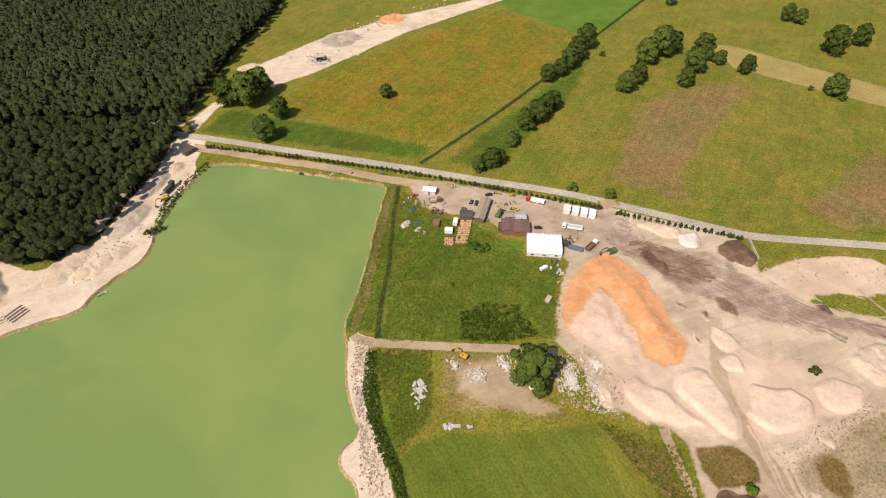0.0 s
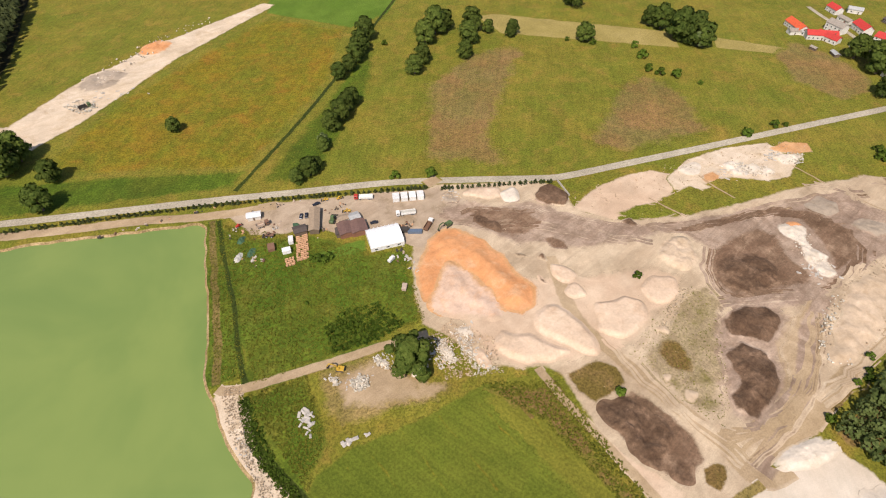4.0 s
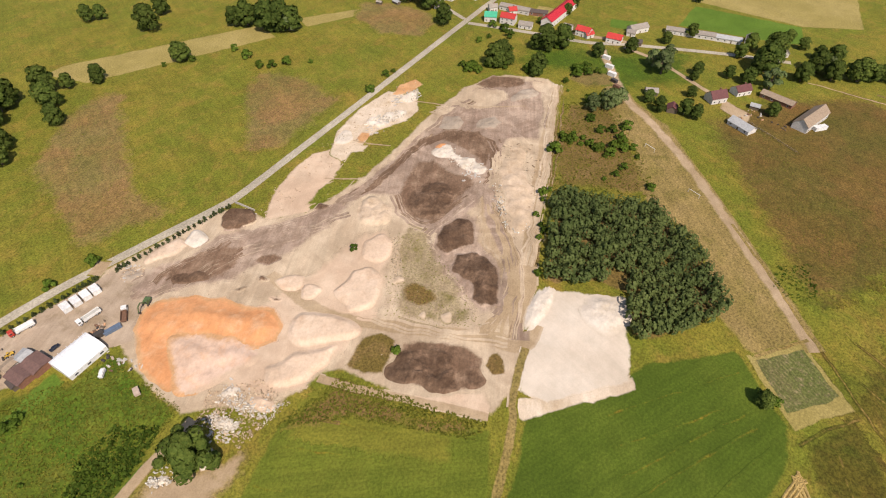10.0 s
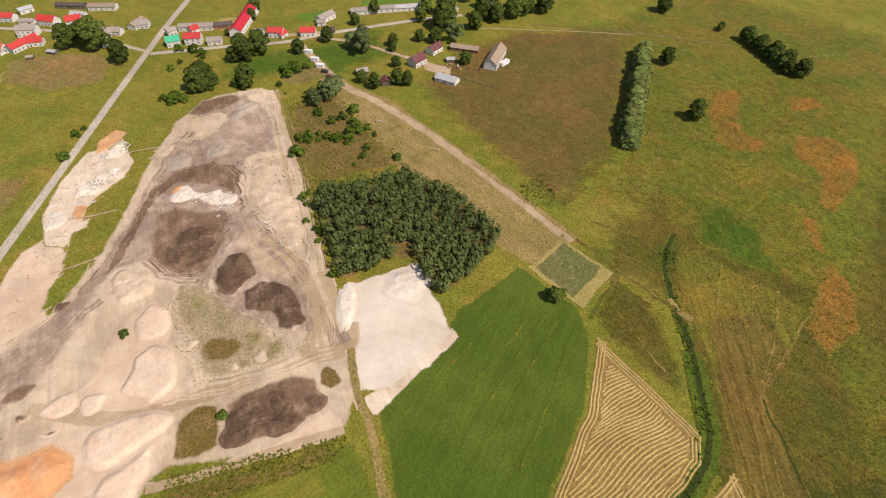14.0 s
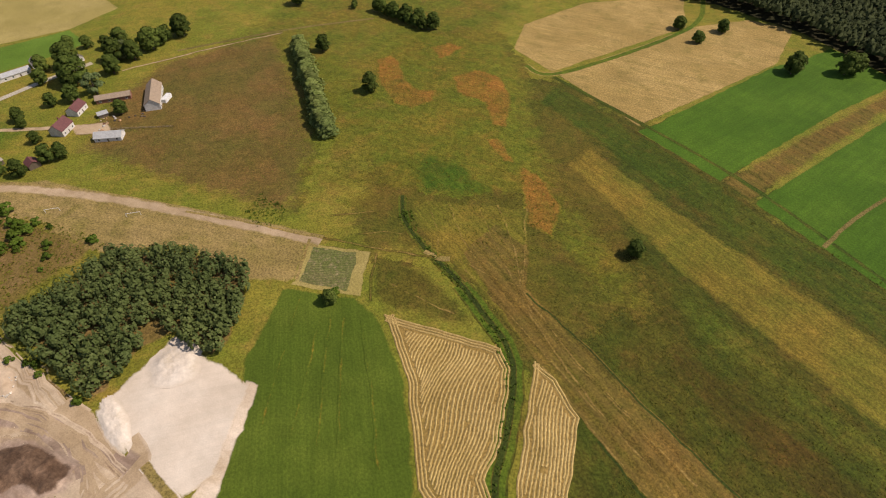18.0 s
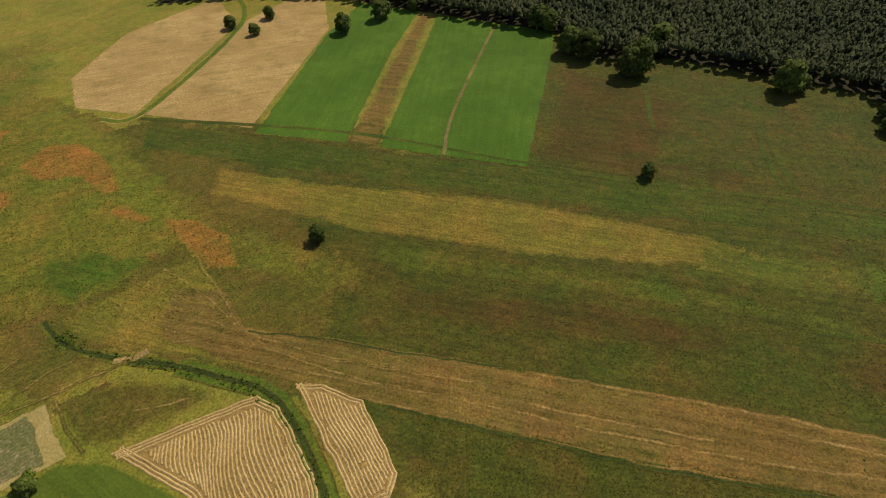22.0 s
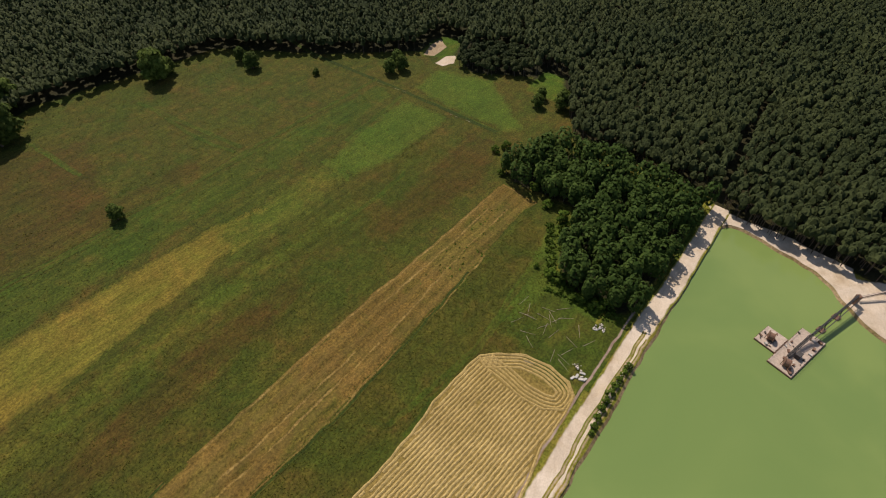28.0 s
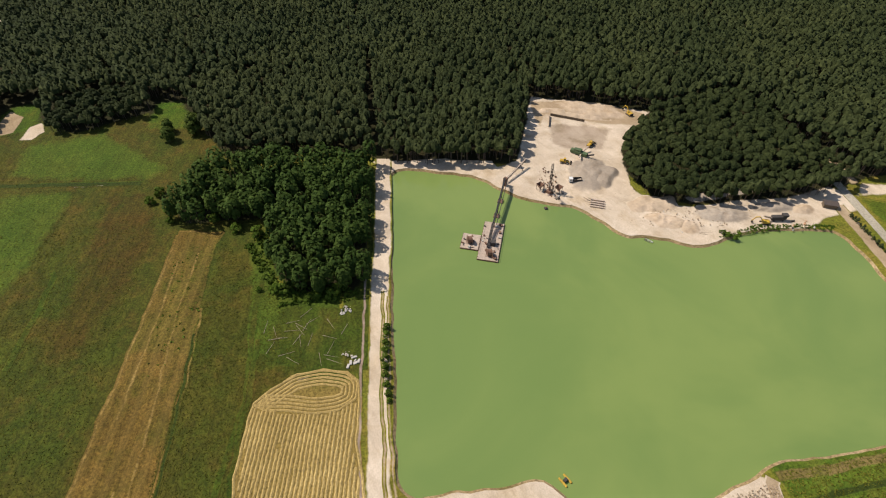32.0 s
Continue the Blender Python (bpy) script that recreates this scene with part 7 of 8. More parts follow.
def beam(bm, a, b, w):
    """A square beam from a to b."""
    a, b = Vector(a), Vector(b)
    made = bmesh.ops.create_cube(bm, size=1.0)["verts"]
    m = Matrix.Translation((a + b) / 2) @ (b - a).to_track_quat("Z", "Y").to_matrix().to_4x4() @ Matrix.Diagonal((w, w, (b - a).length, 1))
    bmesh.ops.transform(bm, matrix=m, verts=made)
    return bm


def drum(bm, x, y, z, r, width, turn=0.0):
    """A wheel or reel lying on its side, with its axle along y."""
    made = bmesh.ops.create_cone(bm, cap_ends=True, segments=14, radius1=r, radius2=r, depth=width)["verts"]
    bmesh.ops.transform(bm, matrix=pose(x, y, z, 90, 0, turn), verts=made)
    return bm


def B():
    return bmesh.new()


def thing(name, x, y, turn, label, category, z=0.0, group=""):
    root = new(name)
    root.matrix_basis = pose(x, y, z, 0, 0, turn)
    return tagged(root, label, category, group)


def building(name, x, y, turn, w, d, eave, ridge, wall, roof, label):
    """Walls with gables, a pitched roof of two slabs, windows with frames and panes, a door and a chimney."""
    if d > w:
        w, d, turn = d, w, turn + 90
    root = thing(name, x, y, turn, label, {"house": "house", "barn": "barn"}.get(name, "building"))
    bm = B()
    p = [(-w / 2, -d / 2), (w / 2, -d / 2), (w / 2, d / 2), (-w / 2, d / 2)]
    low = [bm.verts.new((a, b, -0.2)) for a, b in p]
    top = [bm.verts.new((a, b, eave)) for a, b in p]
    pk = [bm.verts.new((-w / 2, 0, eave + ridge)), bm.verts.new((w / 2, 0, eave + ridge))]
    for i in range(4):
        bm.faces.new((low[i], low[(i + 1) % 4], top[(i + 1) % 4], top[i]))
    bm.faces.new((top[1], top[2], pk[1]))
    bm.faces.new((top[3], top[0], pk[0]))
    part("wall", bm, wall, root)
    run, over = d / 2, 0.45
    tilt = math.degrees(math.atan2(ridge, run))
    slope = math.hypot(ridge, run) + over
    for side in (-1, 1):
        bm = B()
        box(bm, 0, 0, -0.09, w + 2 * over, slope, 0.18)
        m = Matrix.Translation((0, side * (run + over * run / slope) / 2, eave + ridge / 2 - over * ridge / slope / 2 + 0.1)) @ pose(0, 0, 0, -side * tilt)
        bmesh.ops.transform(bm, matrix=m, verts=bm.verts)
        slab = part("roof", bm, roof, root)
        ribs = B()
        n = int(w / 1.1)
        for i in range(n + 1):
            box(ribs, -w / 2 + i * w / n, 0, 0.09, 0.1, slope, 0.06)
        bmesh.ops.transform(ribs, matrix=m, verts=ribs.verts)
        part("roof_rib", ribs, roof, slab)
    if name == "house":
        bm = B()
        box(bm, w * 0.2, d * 0.12, eave + ridge * 0.5, 0.7, 0.7, ridge * 0.5 + 0.9)
        part("chimney", bm, "brick", root, "brick chimney")
    count = max(1, int(w / (3.2 if name == "house" else 4.5)))
    rows = (1.0, 3.4) if eave > 4.6 and name == "house" else (1.0,)
    for side in (-1, 1):
        for row in rows:
            for i in range(count):
                wx = -w / 2 + (i + 0.5) * w / count
                if side < 0 and row == rows[0] and i == count // 2:
                    bm = B()
                    box(bm, wx, side * (d / 2 + 0.02), 0, 1.0, 0.1, 2.05)
                    part("door", bm, "wood", root, "brown wooden door")
                    continue
                bm = B()
                for fx, fz, fw, fh in ((0, -0.06, 1.3, 0.1), (0, 1.16, 1.3, 0.1), (-0.6, 0, 0.1, 1.2), (0.6, 0, 0.1, 1.2)):
                    box(bm, wx + fx, side * (d / 2 + 0.03), row + fz, fw, 0.12, fh)
                frame_ob = part("window", bm, "paint_white", root)
                bm = B()
                box(bm, wx, side * (d / 2 + 0.005), row, 1.15, 0.04, 1.16)
                part("pane", bm, "glass", frame_ob)
    return root


def wheels(root, spots, r, w):
    for wx, wy in spots:
        tyre = part("wheel", drum(B(), wx, wy, r, r, w), "rubber", root)
        part("rim", drum(B(), wx, wy, r, r * 0.55, w + 0.04), "r_steel", tyre)


def truck(x, y, turn, cab, body, label, length=10.5, load=None, name="truck"):
    """A lorry with cab, chassis, body, and wheels."""
    root = thing(name, x, y, turn, label, "truck")
    part("chassis", box(B(), 0, 0, 0.7, length, 0.9, 0.3), "dark_steel", root)
    cx = -length / 2 + 1.1
    c = part("cab", box(B(), cx, 0, 0.7, 2.1, 2.45, 2.3, bevel=0.15), cab, root)
    part("windscreen", box(B(), cx - 1.04, 0, 1.9, 0.08, 2.1, 0.8), "glass", c)
    for s in (-1, 1):
        part("side_window", box(B(), cx - 0.2, s * 1.23, 1.9, 1.0, 0.06, 0.7), "glass", c)
    bl = length - 2.7
    bx = length / 2 - bl / 2
    bm = B()
    box(bm, bx, 0, 1.05, bl, 2.5, 0.15)
    for s in (-1, 1):
        box(bm, bx, s * 1.22, 1.2, bl, 0.08, 1.3)
        box(bm, bx + s * (bl / 2 - 0.04), 0, 1.2, 0.08, 2.4, 1.3)
    for i in range(int(bl / 1.0)):
        for s in (-1, 1):
            box(bm, bx - bl / 2 + 0.5 + i, s * 1.29, 1.1, 0.1, 0.06, 1.4)
    part("body", bm, body, root)
    if load:
        part("load", box(B(), bx, 0, 1.2, bl - 0.2, 2.3, 1.15, bevel=0.4), load, root)
    ax = [cx, bx + bl / 2 - 1.0, bx + bl / 2 - 2.3] + ([cx + 2.2] if length > 9.5 else [])
    wheels(root, [(a, s * 1.05) for a in ax for s in (-1, 1)], 0.52, 0.4)
    return root


def car(x, y, turn, paint, label, van=False):
    root = thing("van" if van else "car", x, y, turn, label, "van" if van else "car")
    part("body", box(B(), 0, 0, 0.35, 4.3, 1.75, 0.65 if not van else 1.5, bevel=0.14), paint, root)
    cabin = part("cabin", box(B(), 0.2, 0, 0.98 if not van else 1.8, 2.3, 1.55, 0.5, bevel=0.2), "glass" if not van else paint, root)
    part("roof", box(B(), 0.2, 0, 1.45 if not van else 2.28, 1.7, 1.35, 0.06, bevel=0.02), paint, cabin)
    wheels(root, [(a, b) for a in (-1.35, 1.35) for b in (-0.8, 0.8)], 0.32, 0.22)
    return root


def digger(x, y, turn, paint, label, scale=1.0):
    """A tracked excavator with its boom out in front (towards +x)."""
    root = thing("excavator", x, y, turn, label, "excavator")
    root.scale = (scale,) * 3
    for s in (-1, 1):
        bm = B()
        box(bm, 0, s * 1.15, 0, 3.9, 0.6, 0.8, bevel=0.25)
        for i in range(9):
            box(bm, -1.7 + i * 0.42, s * 1.15, 0.78, 0.2, 0.62, 0.06)
        part("track", bm, "dark_steel", root)
    part("body", box(B(), -0.5, 0, 0.9, 3.3, 2.5, 1.1, bevel=0.15), paint, root)
    c = part("cab", box(B(), 0.7, 0.75, 1.0, 1.4, 0.95, 1.8, bevel=0.1), paint, root)
    part("windscreen", box(B(), 1.42, 0.75, 1.6, 0.05, 0.8, 1.0), "glass", c)
    part("counterweight", box(B(), -2.1, 0, 0.95, 0.5, 2.4, 1.0, bevel=0.15), "dark_steel", root)
    b = part("boom", beam(beam(B(), (1.0, -0.1, 1.6), (3.2, -0.1, 4.2), 0.45), (3.2, -0.1, 4.2), (5.2, -0.1, 4.0), 0.4), paint, root)
    part("arm", beam(B(), (5.1, -0.1, 4.2), (6.4, -0.1, 1.6), 0.32), paint, b)
    bm = B()
    for bx, bz, sx, sz, tl in ((6.3, 0.7, 0.1, 1.0, 0), (6.0, 0.7, 0.8, 0.1, 20), (5.7, 0.9, 0.1, 0.7, 30)):
        box(bm, bx, -0.1, bz, sx, 1.1, sz, 0, tl)
    part("bucket", bm, "dark_steel", root)
    return root


def loader(x, y, turn, paint, label, scale=1.0):
    """A wheel loader with a wide bucket in front (towards +x)."""
    root = thing("wheel_loader", x, y, turn, label, "loader")
    root.scale = (scale,) * 3
    part("body", box(B(), -1.5, 0, 0.9, 2.8, 1.9, 1.2, bevel=0.2), paint, root)
    part("front_frame", box(B(), 0.9, 0, 0.7, 1.9, 1.2, 0.9, bevel=0.1), paint, root)
    c = part("cab", box(B(), -0.2, 0, 1.6, 1.4, 1.5, 1.7, bevel=0.1), paint, root)
    for s in (-1, 1):
        part("side_window", box(B(), -0.2, s * 0.76, 2.2, 1.0, 0.05, 0.9), "glass", c)
        part("lift_arm", beam(B(), (0.6, s * 0.6, 1.7), (3.0, s * 0.6, 0.7), 0.22), paint, root)
    bm = B()
    box(bm, 3.0, 0, 0.25, 0.12, 2.8, 1.1)
    box(bm, 3.5, 0, 0.25, 1.1, 2.8, 0.1)
    for s in (-1, 1):
        box(bm, 3.4, s * 1.38, 0.25, 0.9, 0.08, 0.9)
    part("bucket", bm, "dark_steel", root)
    wheels(root, [(a, b) for a in (-1.6, 1.4) for b in (-1.05, 1.05)], 0.75, 0.55)
    return root


def bin_unit(name, x, y, turn, sx, sy, sz, paint, label, category):
    """A site container or box trailer with ribs and doors."""
    root = thing(name, x, y, turn, label, category)
    bm = box(B(), 0, 0, 0.15, sx, sy, sz, bevel=0.06)
    part("body", bm, paint, root)
    part("roof", box(B(), 0, 0, sz + 0.15, sx + 0.1, sy + 0.1, 0.08), paint, root)
    for s in (-1, 1):
        part("door", box(B(), sx / 2 + 0.04, s * sy / 4, 0.25, 0.06, sy / 2 - 0.1, sz - 0.25), paint, root)
        part("skid", box(B(), 0, s * (sy / 2 - 0.2), 0, sx, 0.15, 0.15), "dark_steel", root)
    return root


def lattice(bm, a, b, w, steps, t=0.1):
    """A lattice girder from a to b."""
    a, b = Vector(a), Vector(b)
    d = (b - a).normalized()
    s = d.cross(Vector((0, 0, 1)))
    s = s.normalized() * w / 2 if s.length > 0.01 else Vector((w / 2, 0, 0))
    u = s.cross(d).normalized() * w / 2
    rails = [s + u, s - u, -s - u, -s + u]
    for r in rails:
        beam(bm, a + r, b + r, t)
    for i in range(steps):
        p, q = a.lerp(b, i / steps), a.lerp(b, (i + 1) / steps)
        for k in range(4):
            beam(bm, p + rails[k], q + rails[(k + 1) % 4], t * 0.7)
    return bm

# ---- village, farm and yard buildings ----
BUILDINGS = (
    ('house', 447.0, 156.8, -73, 10.3, 9.0, 4.5, 3, 'plaster', 'r_green', 'small house with bright green sheet roof'),
    ('farm_building', 474.1, 143.3, -94, 28.2, 8.0, 3.6, 1.6, 'plaster', 'r_grey', 'long whitewashed farm building with grey roof'),
    ('house', 466.6, 162.2, -54, 7.5, 7.0, 4, 2, 'plaster', 'r_grey', 'small white house with grey roof'),
    ('house', 448.6, 141.0, -89, 12.7, 9.0, 5.5, 2.8, 'plaster', 'r_red', 'white two storey house with red tiled roof'),
    ('house', 465.8, 143.7, -53, 7.0, 7.0, 4.5, 2.4, 'plaster', 'r_red', 'white annex with red tiled roof'),
    ('house', 445.1, 124.2, -85, 11.3, 7.0, 3.2, 2.2, 'plaster', 'r_grey', 'low white house with grey roof'),
    ('farm_building', 474.5, 122.2, -82, 16.3, 6.0, 3, 1.8, 'brick', 'r_dark', 'long low barn with dark roof'),
    ('shed', 455.9, 90.2, -100, 7.4, 5.0, 3, 2, 'plaster', 'r_grey', 'small pale shed with grey roof'),
    ('house', 451.3, 75.5, -101, 11.9, 8.0, 4.8, 2.6, 'plaster', 'r_red', 'white house with red tiled roof'),
    ('shed', 449.4, 70.8, -38, 7.5, 5.0, 3, 1.8, 'plaster', 'r_red', 'small white annex with red roof'),
    ('house', 449.7, 49.7, -94, 12.0, 8.0, 4, 2.8, 'plaster', 'r_red', 'white bungalow with bright red roof'),
    ('shed', 452.3, 32.9, -80, 9.3, 6.0, 2.6, 1.8, 'wood', 'r_dark', 'low dark wooden shed'),
    ('farm_building', 477.2, 36.0, -44, 16.5, 8.0, 4, 2.4, 'plaster', 'r_grey', 'grey farm building with light roof'),
    ('shed', 467.8, 39.2, -92, 6.8, 6.0, 3, 1.6, 'plaster', 'r_grey', 'white lean to with grey roof'),
    ('shed', 378.3, 8.3, -73, 8.3, 7.0, 2.8, 1.8, 'wood', 'r_grey', 'pale roofed shed between trees'),
    ('shed', 361.1, -8.5, -86, 6.6, 7.0, 2.8, 2.2, 'wood', 'r_maroon', 'small brown roofed shed between trees'),
    ('house', 387.6, -34.3, -50, 12.1, 9.0, 4, 4, 'plaster', 'r_maroon', 'farmhouse with steep maroon roof and terrace'),
    ('house', 405.5, -49.7, -48, 11.9, 8.0, 3.6, 3, 'plaster', 'r_maroon', 'brown roofed farmhouse behind a tree'),
    ('barn', 358.3, -53.2, -126, 16.3, 8.0, 2.8, 2.4, 'plaster', 'r_steel', 'long low poultry barn with grey roof'),
    ('farm_building', 404.1, -74.1, -115, 22.4, 7.0, 3, 1.8, 'brick', 'r_tan', 'long shed with tan sheet roof'),
    ('shed', 388.0, -60.1, -97, 5.9, 5.0, 2.4, 1.2, 'wood', 'r_steel', 'small grey lean to shed'),
    ('farm_building', 488.0, -5.5, -86, 38.8, 8.0, 3.4, 1.6, 'plaster', 'r_grey', 'long pale building with grey roof'),
    ('farm_building', 489.5, -35.1, -89, 20.1, 8.0, 3, 1.6, 'plaster', 'r_steel', 'long shed with light steel roof'),
    ('house', 495.4, -51.3, -94, 6.4, 8.0, 3.6, 2.4, 'plaster', 'r_grey', 'small grey roofed house'),
    ('house', 481.5, -76.8, -75, 6.0, 8.0, 3.6, 2.4, 'plaster', 'r_grey', 'small grey roofed house'),
    ('house', 455.1, 295.5, -105, 20.0, 9.0, 4, 3, 'plaster', 'r_orange', 'house with orange tiled roof'),
    ('house', 462.2, 269.6, -82, 17.7, 8.0, 3.6, 2.4, 'plaster', 'r_red', 'long house with red tiled roof'),
    ('house', 482.3, 279.1, -89, 15.0, 9.0, 6, 2.6, 'plaster', 'r_grey', 'white two storey house with grey roof'),
    ('house', 498.4, 247.8, -78, 12.2, 9.0, 5, 3, 'plaster', 'r_red', 'house with red tiled roof'),
    ('house', 497.3, 368.9, -79, 13.3, 9.0, 4.5, 3, 'plaster', 'r_red', 'house with red tiled roof'),
    ('house', 474.2, 210.1, -99, 14.2, 8.0, 3.6, 2.4, 'plaster', 'r_grey', 'house with weathered grey roof'),
    ('shed', 450.7, 204.8, -99, 13.3, 6.0, 3, 1.6, 'plaster', 'r_grey', 'low grey farm shed'),
    ('house', 485.0, 189.2, -89, 10.0, 8.0, 3.6, 2.6, 'plaster', 'r_grey', 'grey roofed house beside the road'),
    ('house', 471.5, 248.8, -102, 10.9, 8.0, 3.6, 2.4, 'plaster', 'r_dark', 'dark roofed house between trees'),
    ('house', 459.7, 275.1, -32, 23.9, 9.0, 4, 2.6, 'plaster', 'r_red', 'house with red tiled roof'),
    ('shed', 446.3, 290.0, -21, 8.8, 6.0, 3, 1.6, 'plaster', 'r_grey', 'white shed with grey roof'),
    ('house', 472.7, 212.9, -51, 10.1, 8.0, 3.4, 2.4, 'plaster', 'r_grey', 'weathered grey roofed house'),
    ('house', 487.0, 194.4, -22, 15.4, 8.0, 3.4, 2.4, 'plaster', 'r_tan', 'pale house beside the road'),
    ('shed', 450.6, 205.1, -69, 8.2, 6.0, 2.8, 1.4, 'plaster', 'r_grey', 'low shed with grey roof'),
    ('house', 502.2, 270.1, -110, 16.0, 9.0, 4.5, 3.2, 'plaster', 'r_red', 'white house with steep red roof'),
    ('farm_building', 531.1, 299.7, -50, 11.3, 7.0, 3.4, 1.6, 'plaster', 'r_steel', 'long white shed with light roof'),
    ('shed', 514.5, 250.2, -104, 12.0, 7.0, 3, 1.8, 'plaster', 'r_steel', 'pale shed with light steel roof'),
    ('farm_building', 528.2, 233.4, -95, 23.7, 8.0, 3.4, 2, 'plaster', 'r_tan', 'long pale barn with weathered grey roof'),
    ('farm_building', 535.6, 262.6, -103, 26.7, 6.0, 3, 1.6, 'wood', 'r_dark', 'long low dark wooden barn'),
    ('house', 471.7, 247.8, -112, 13.0, 8.0, 4, 2.4, 'plaster', 'r_dark', 'white house with dark grey roof'),
    ('house', 515.0, 307.6, -103, 12.4, 8.0, 4, 2.6, 'plaster', 'r_red', 'house with red tiled roof'),
    ('shed', 506.3, 289.2, -98, 12.6, 6.0, 2.8, 1.4, 'plaster', 'r_grey', 'low grey roofed shed'),
    ('shed', 454.2, 283.5, -55, 12.5, 6.0, 2.8, 1.0, 'plaster', 'r_steel', 'low shed with pale green grey roof'),
    ('shed', 437.2, 262.0, -87, 4.9, 3.0, 2.2, 0.8, 'wood', 'r_grey', 'small weathered wooden garden hut'),
    ('shed', 444.6, 248.3, -113, 7.4, 4.0, 2.2, 0.8, 'wood', 'r_steel', 'small wooden garden hut with pale roof'),
    ('shed', 34.8, 208.3, -3, 6.9, 9.0, 3.2, 0.8, 'brick', 'r_brown', 'brown sheet roofed workshop'),
    ('shed', 41.5, 207.0, -3, 8.0, 9.0, 3.4, 0.8, 'brick', 'r_brown', 'brown sheet roofed workshop'),
    ('shed', 36.2, 216.9, 0, 5.5, 4.0, 3, 0.6, 'plaster', 'r_tan', 'small pale roofed shed'),
    ('shed', 41.8, 215.4, 5, 5.3, 5.0, 3.2, 0.6, 'plaster', 'r_steel', 'small light grey shed'),
    ('shed', 30.8, 207.9, -10, 2.4, 5.0, 2.6, 0.5, 'wood', 'r_dark', 'narrow dark wooden shed'),
    ('shed', 12.7, 217.4, 0, 6.4, 5.0, 2.8, 0.6, 'wood', 'r_dark', 'low dark roofed shelter'),
    ('shed', -7.7, 238.6, -8, 6.9, 4.0, 2.6, 0.6, 'plaster', 'r_white', 'white site cabin on the grass'),
    ('shed', -158.4, 276.3, 58, 7.0, 4.0, 2.6, 0.5, 'wood', 'r_dark', 'grey roofed shelter at the forest edge'),
)
for name, x, y, turn, w, d, eave, ridge, wall, roof, label in BUILDINGS:
    building(name, x, y, turn, w, d, eave, ridge, wall, roof, label)
building('farm_building', 478.2, 104.3, -10, 50.6, 10, 5.5, 3.0, 'plaster', 'r_crimson', 'long white hall with crimson sheet roof')
building('barn', 383.6, -94.1, -27, 29.5, 10, 4.5, 4.0, 'plaster', 'r_tan', 'large white gabled barn with tan roof')
building('shed', 21.7, 221.9, -106, 17.5, 5, 3.0, 0.8, 'wood', 'r_tan', 'long narrow weathered grey roofed shed')

# ---- white hall in the yard ----
hall = thing("storage_hall", 52, 195, -5, "large white tarpaulin storage hall in the yard", "hall")
bm = B()
for i in range(8):
    t0, t1 = math.pi * i / 8, math.pi * (i + 1) / 8
    p = [(-8.8, -7 * math.cos(t0), 2.6 + 2.2 * math.sin(t0)), (8.8, -7 * math.cos(t0), 2.6 + 2.2 * math.sin(t0)),
         (8.8, -7 * math.cos(t1), 2.6 + 2.2 * math.sin(t1)), (-8.8, -7 * math.cos(t1), 2.6 + 2.2 * math.sin(t1))]
    bm.faces.new([bm.verts.new(q) for q in p])
bmesh.ops.remove_doubles(bm, verts=bm.verts, dist=0.01)
bmesh.ops.solidify(bm, geom=bm.faces[:], thickness=0.1)
part("roof", bm, "r_white", hall, "white curved tarpaulin roof")
for s in (-1, 1):
    part("side_wall", box(B(), 0, s * 6.95, -0.1, 17.6, 0.12, 2.75), "paint_white", hall)
    bm = B()
    for i in range(8):
        t0, t1 = math.pi * i / 8, math.pi * (i + 1) / 8
        q = [(s * 8.75, -6.95 * math.cos(t0), -0.1), (s * 8.75, -6.95 * math.cos(t1), -0.1),
             (s * 8.75, -6.95 * math.cos(t1), 2.6 + 2.2 * math.sin(t1)), (s * 8.75, -6.95 * math.cos(t0), 2.6 + 2.2 * math.sin(t0))]
        bm.faces.new([bm.verts.new(v) for v in q])
    part("end_wall", bm, "paint_white", hall)
for i in range(9):
    part("roof_post", box(B(), -8 + 2 * i, 7.2, 0, 0.25, 0.3, 3.4), "paint_white", hall)
for i in range(3):
    part("vent", box(B(), -6 + 6 * i, -7.05, 1.0, 1.6, 0.12, 0.7), "glass", hall)

# ---- vehicles and machines ----
truck(51.7, 230.4, -20, "paint_red", "paint_white", "tipper lorry with red cab and white trailer", 10.5, "paint_white")
truck(68.9, 208.6, -12, "paint_white", "paint_white", "white tipper lorry parked in the yard", 10.8, "tarp")
truck(76.7, 194.9, 225, "paint_white", "rusty", "lorry with empty brown tipper body", 8.6)
digger(86.4, 191.3, 200, "paint_green", "olive green tracked excavator on the sand", 1.1)
loader(31, 219.5, 60, "paint_green", "olive green machine beside the sheds", 1.2)
loader(40, 223.5, 160, "paint_yellow", "rusty yellow wheel loader in the yard", 0.7)
loader(31.5, 237.5, 170, "paint_yellow", "yellow machine parked along the conifers", 0.6)
loader(39.2, 235.6, 10, "paint_yellow", "yellow machine parked along the conifers", 0.6)
car(50.8, 208.9, -7, "car", "dark blue car beside the white hall")
car(15.8, 229.3, 70, "car", "dark car in the yard")
car(18.6, 228.8, 75, "car", "dark car in the yard")
car(26, 236, 10, "car", "dark car beside the long shed")
car(50.1, 179.5, 30, "paint_white", "white van standing in the grass", van=True)
digger(8.9, 128.6, 150, "paint_yellow", "yellow tracked excavator on dry grass", 0.9)
for x, y in ((68.3, 222.6), (72.8, 221.4), (77.3, 220.2), (81.6, 219.0)):
    bin_unit("site_container", x, y, 75, 5.2, 3.7, 2.6, "paint_white", "pale container garage beside the conifers", "container")["group"] = "row of containers"
bin_unit("site_container", 63.5, 196.4, -20, 4.5, 2.4, 2.4, "dark_steel", "dark steel container beside the hall", "container")
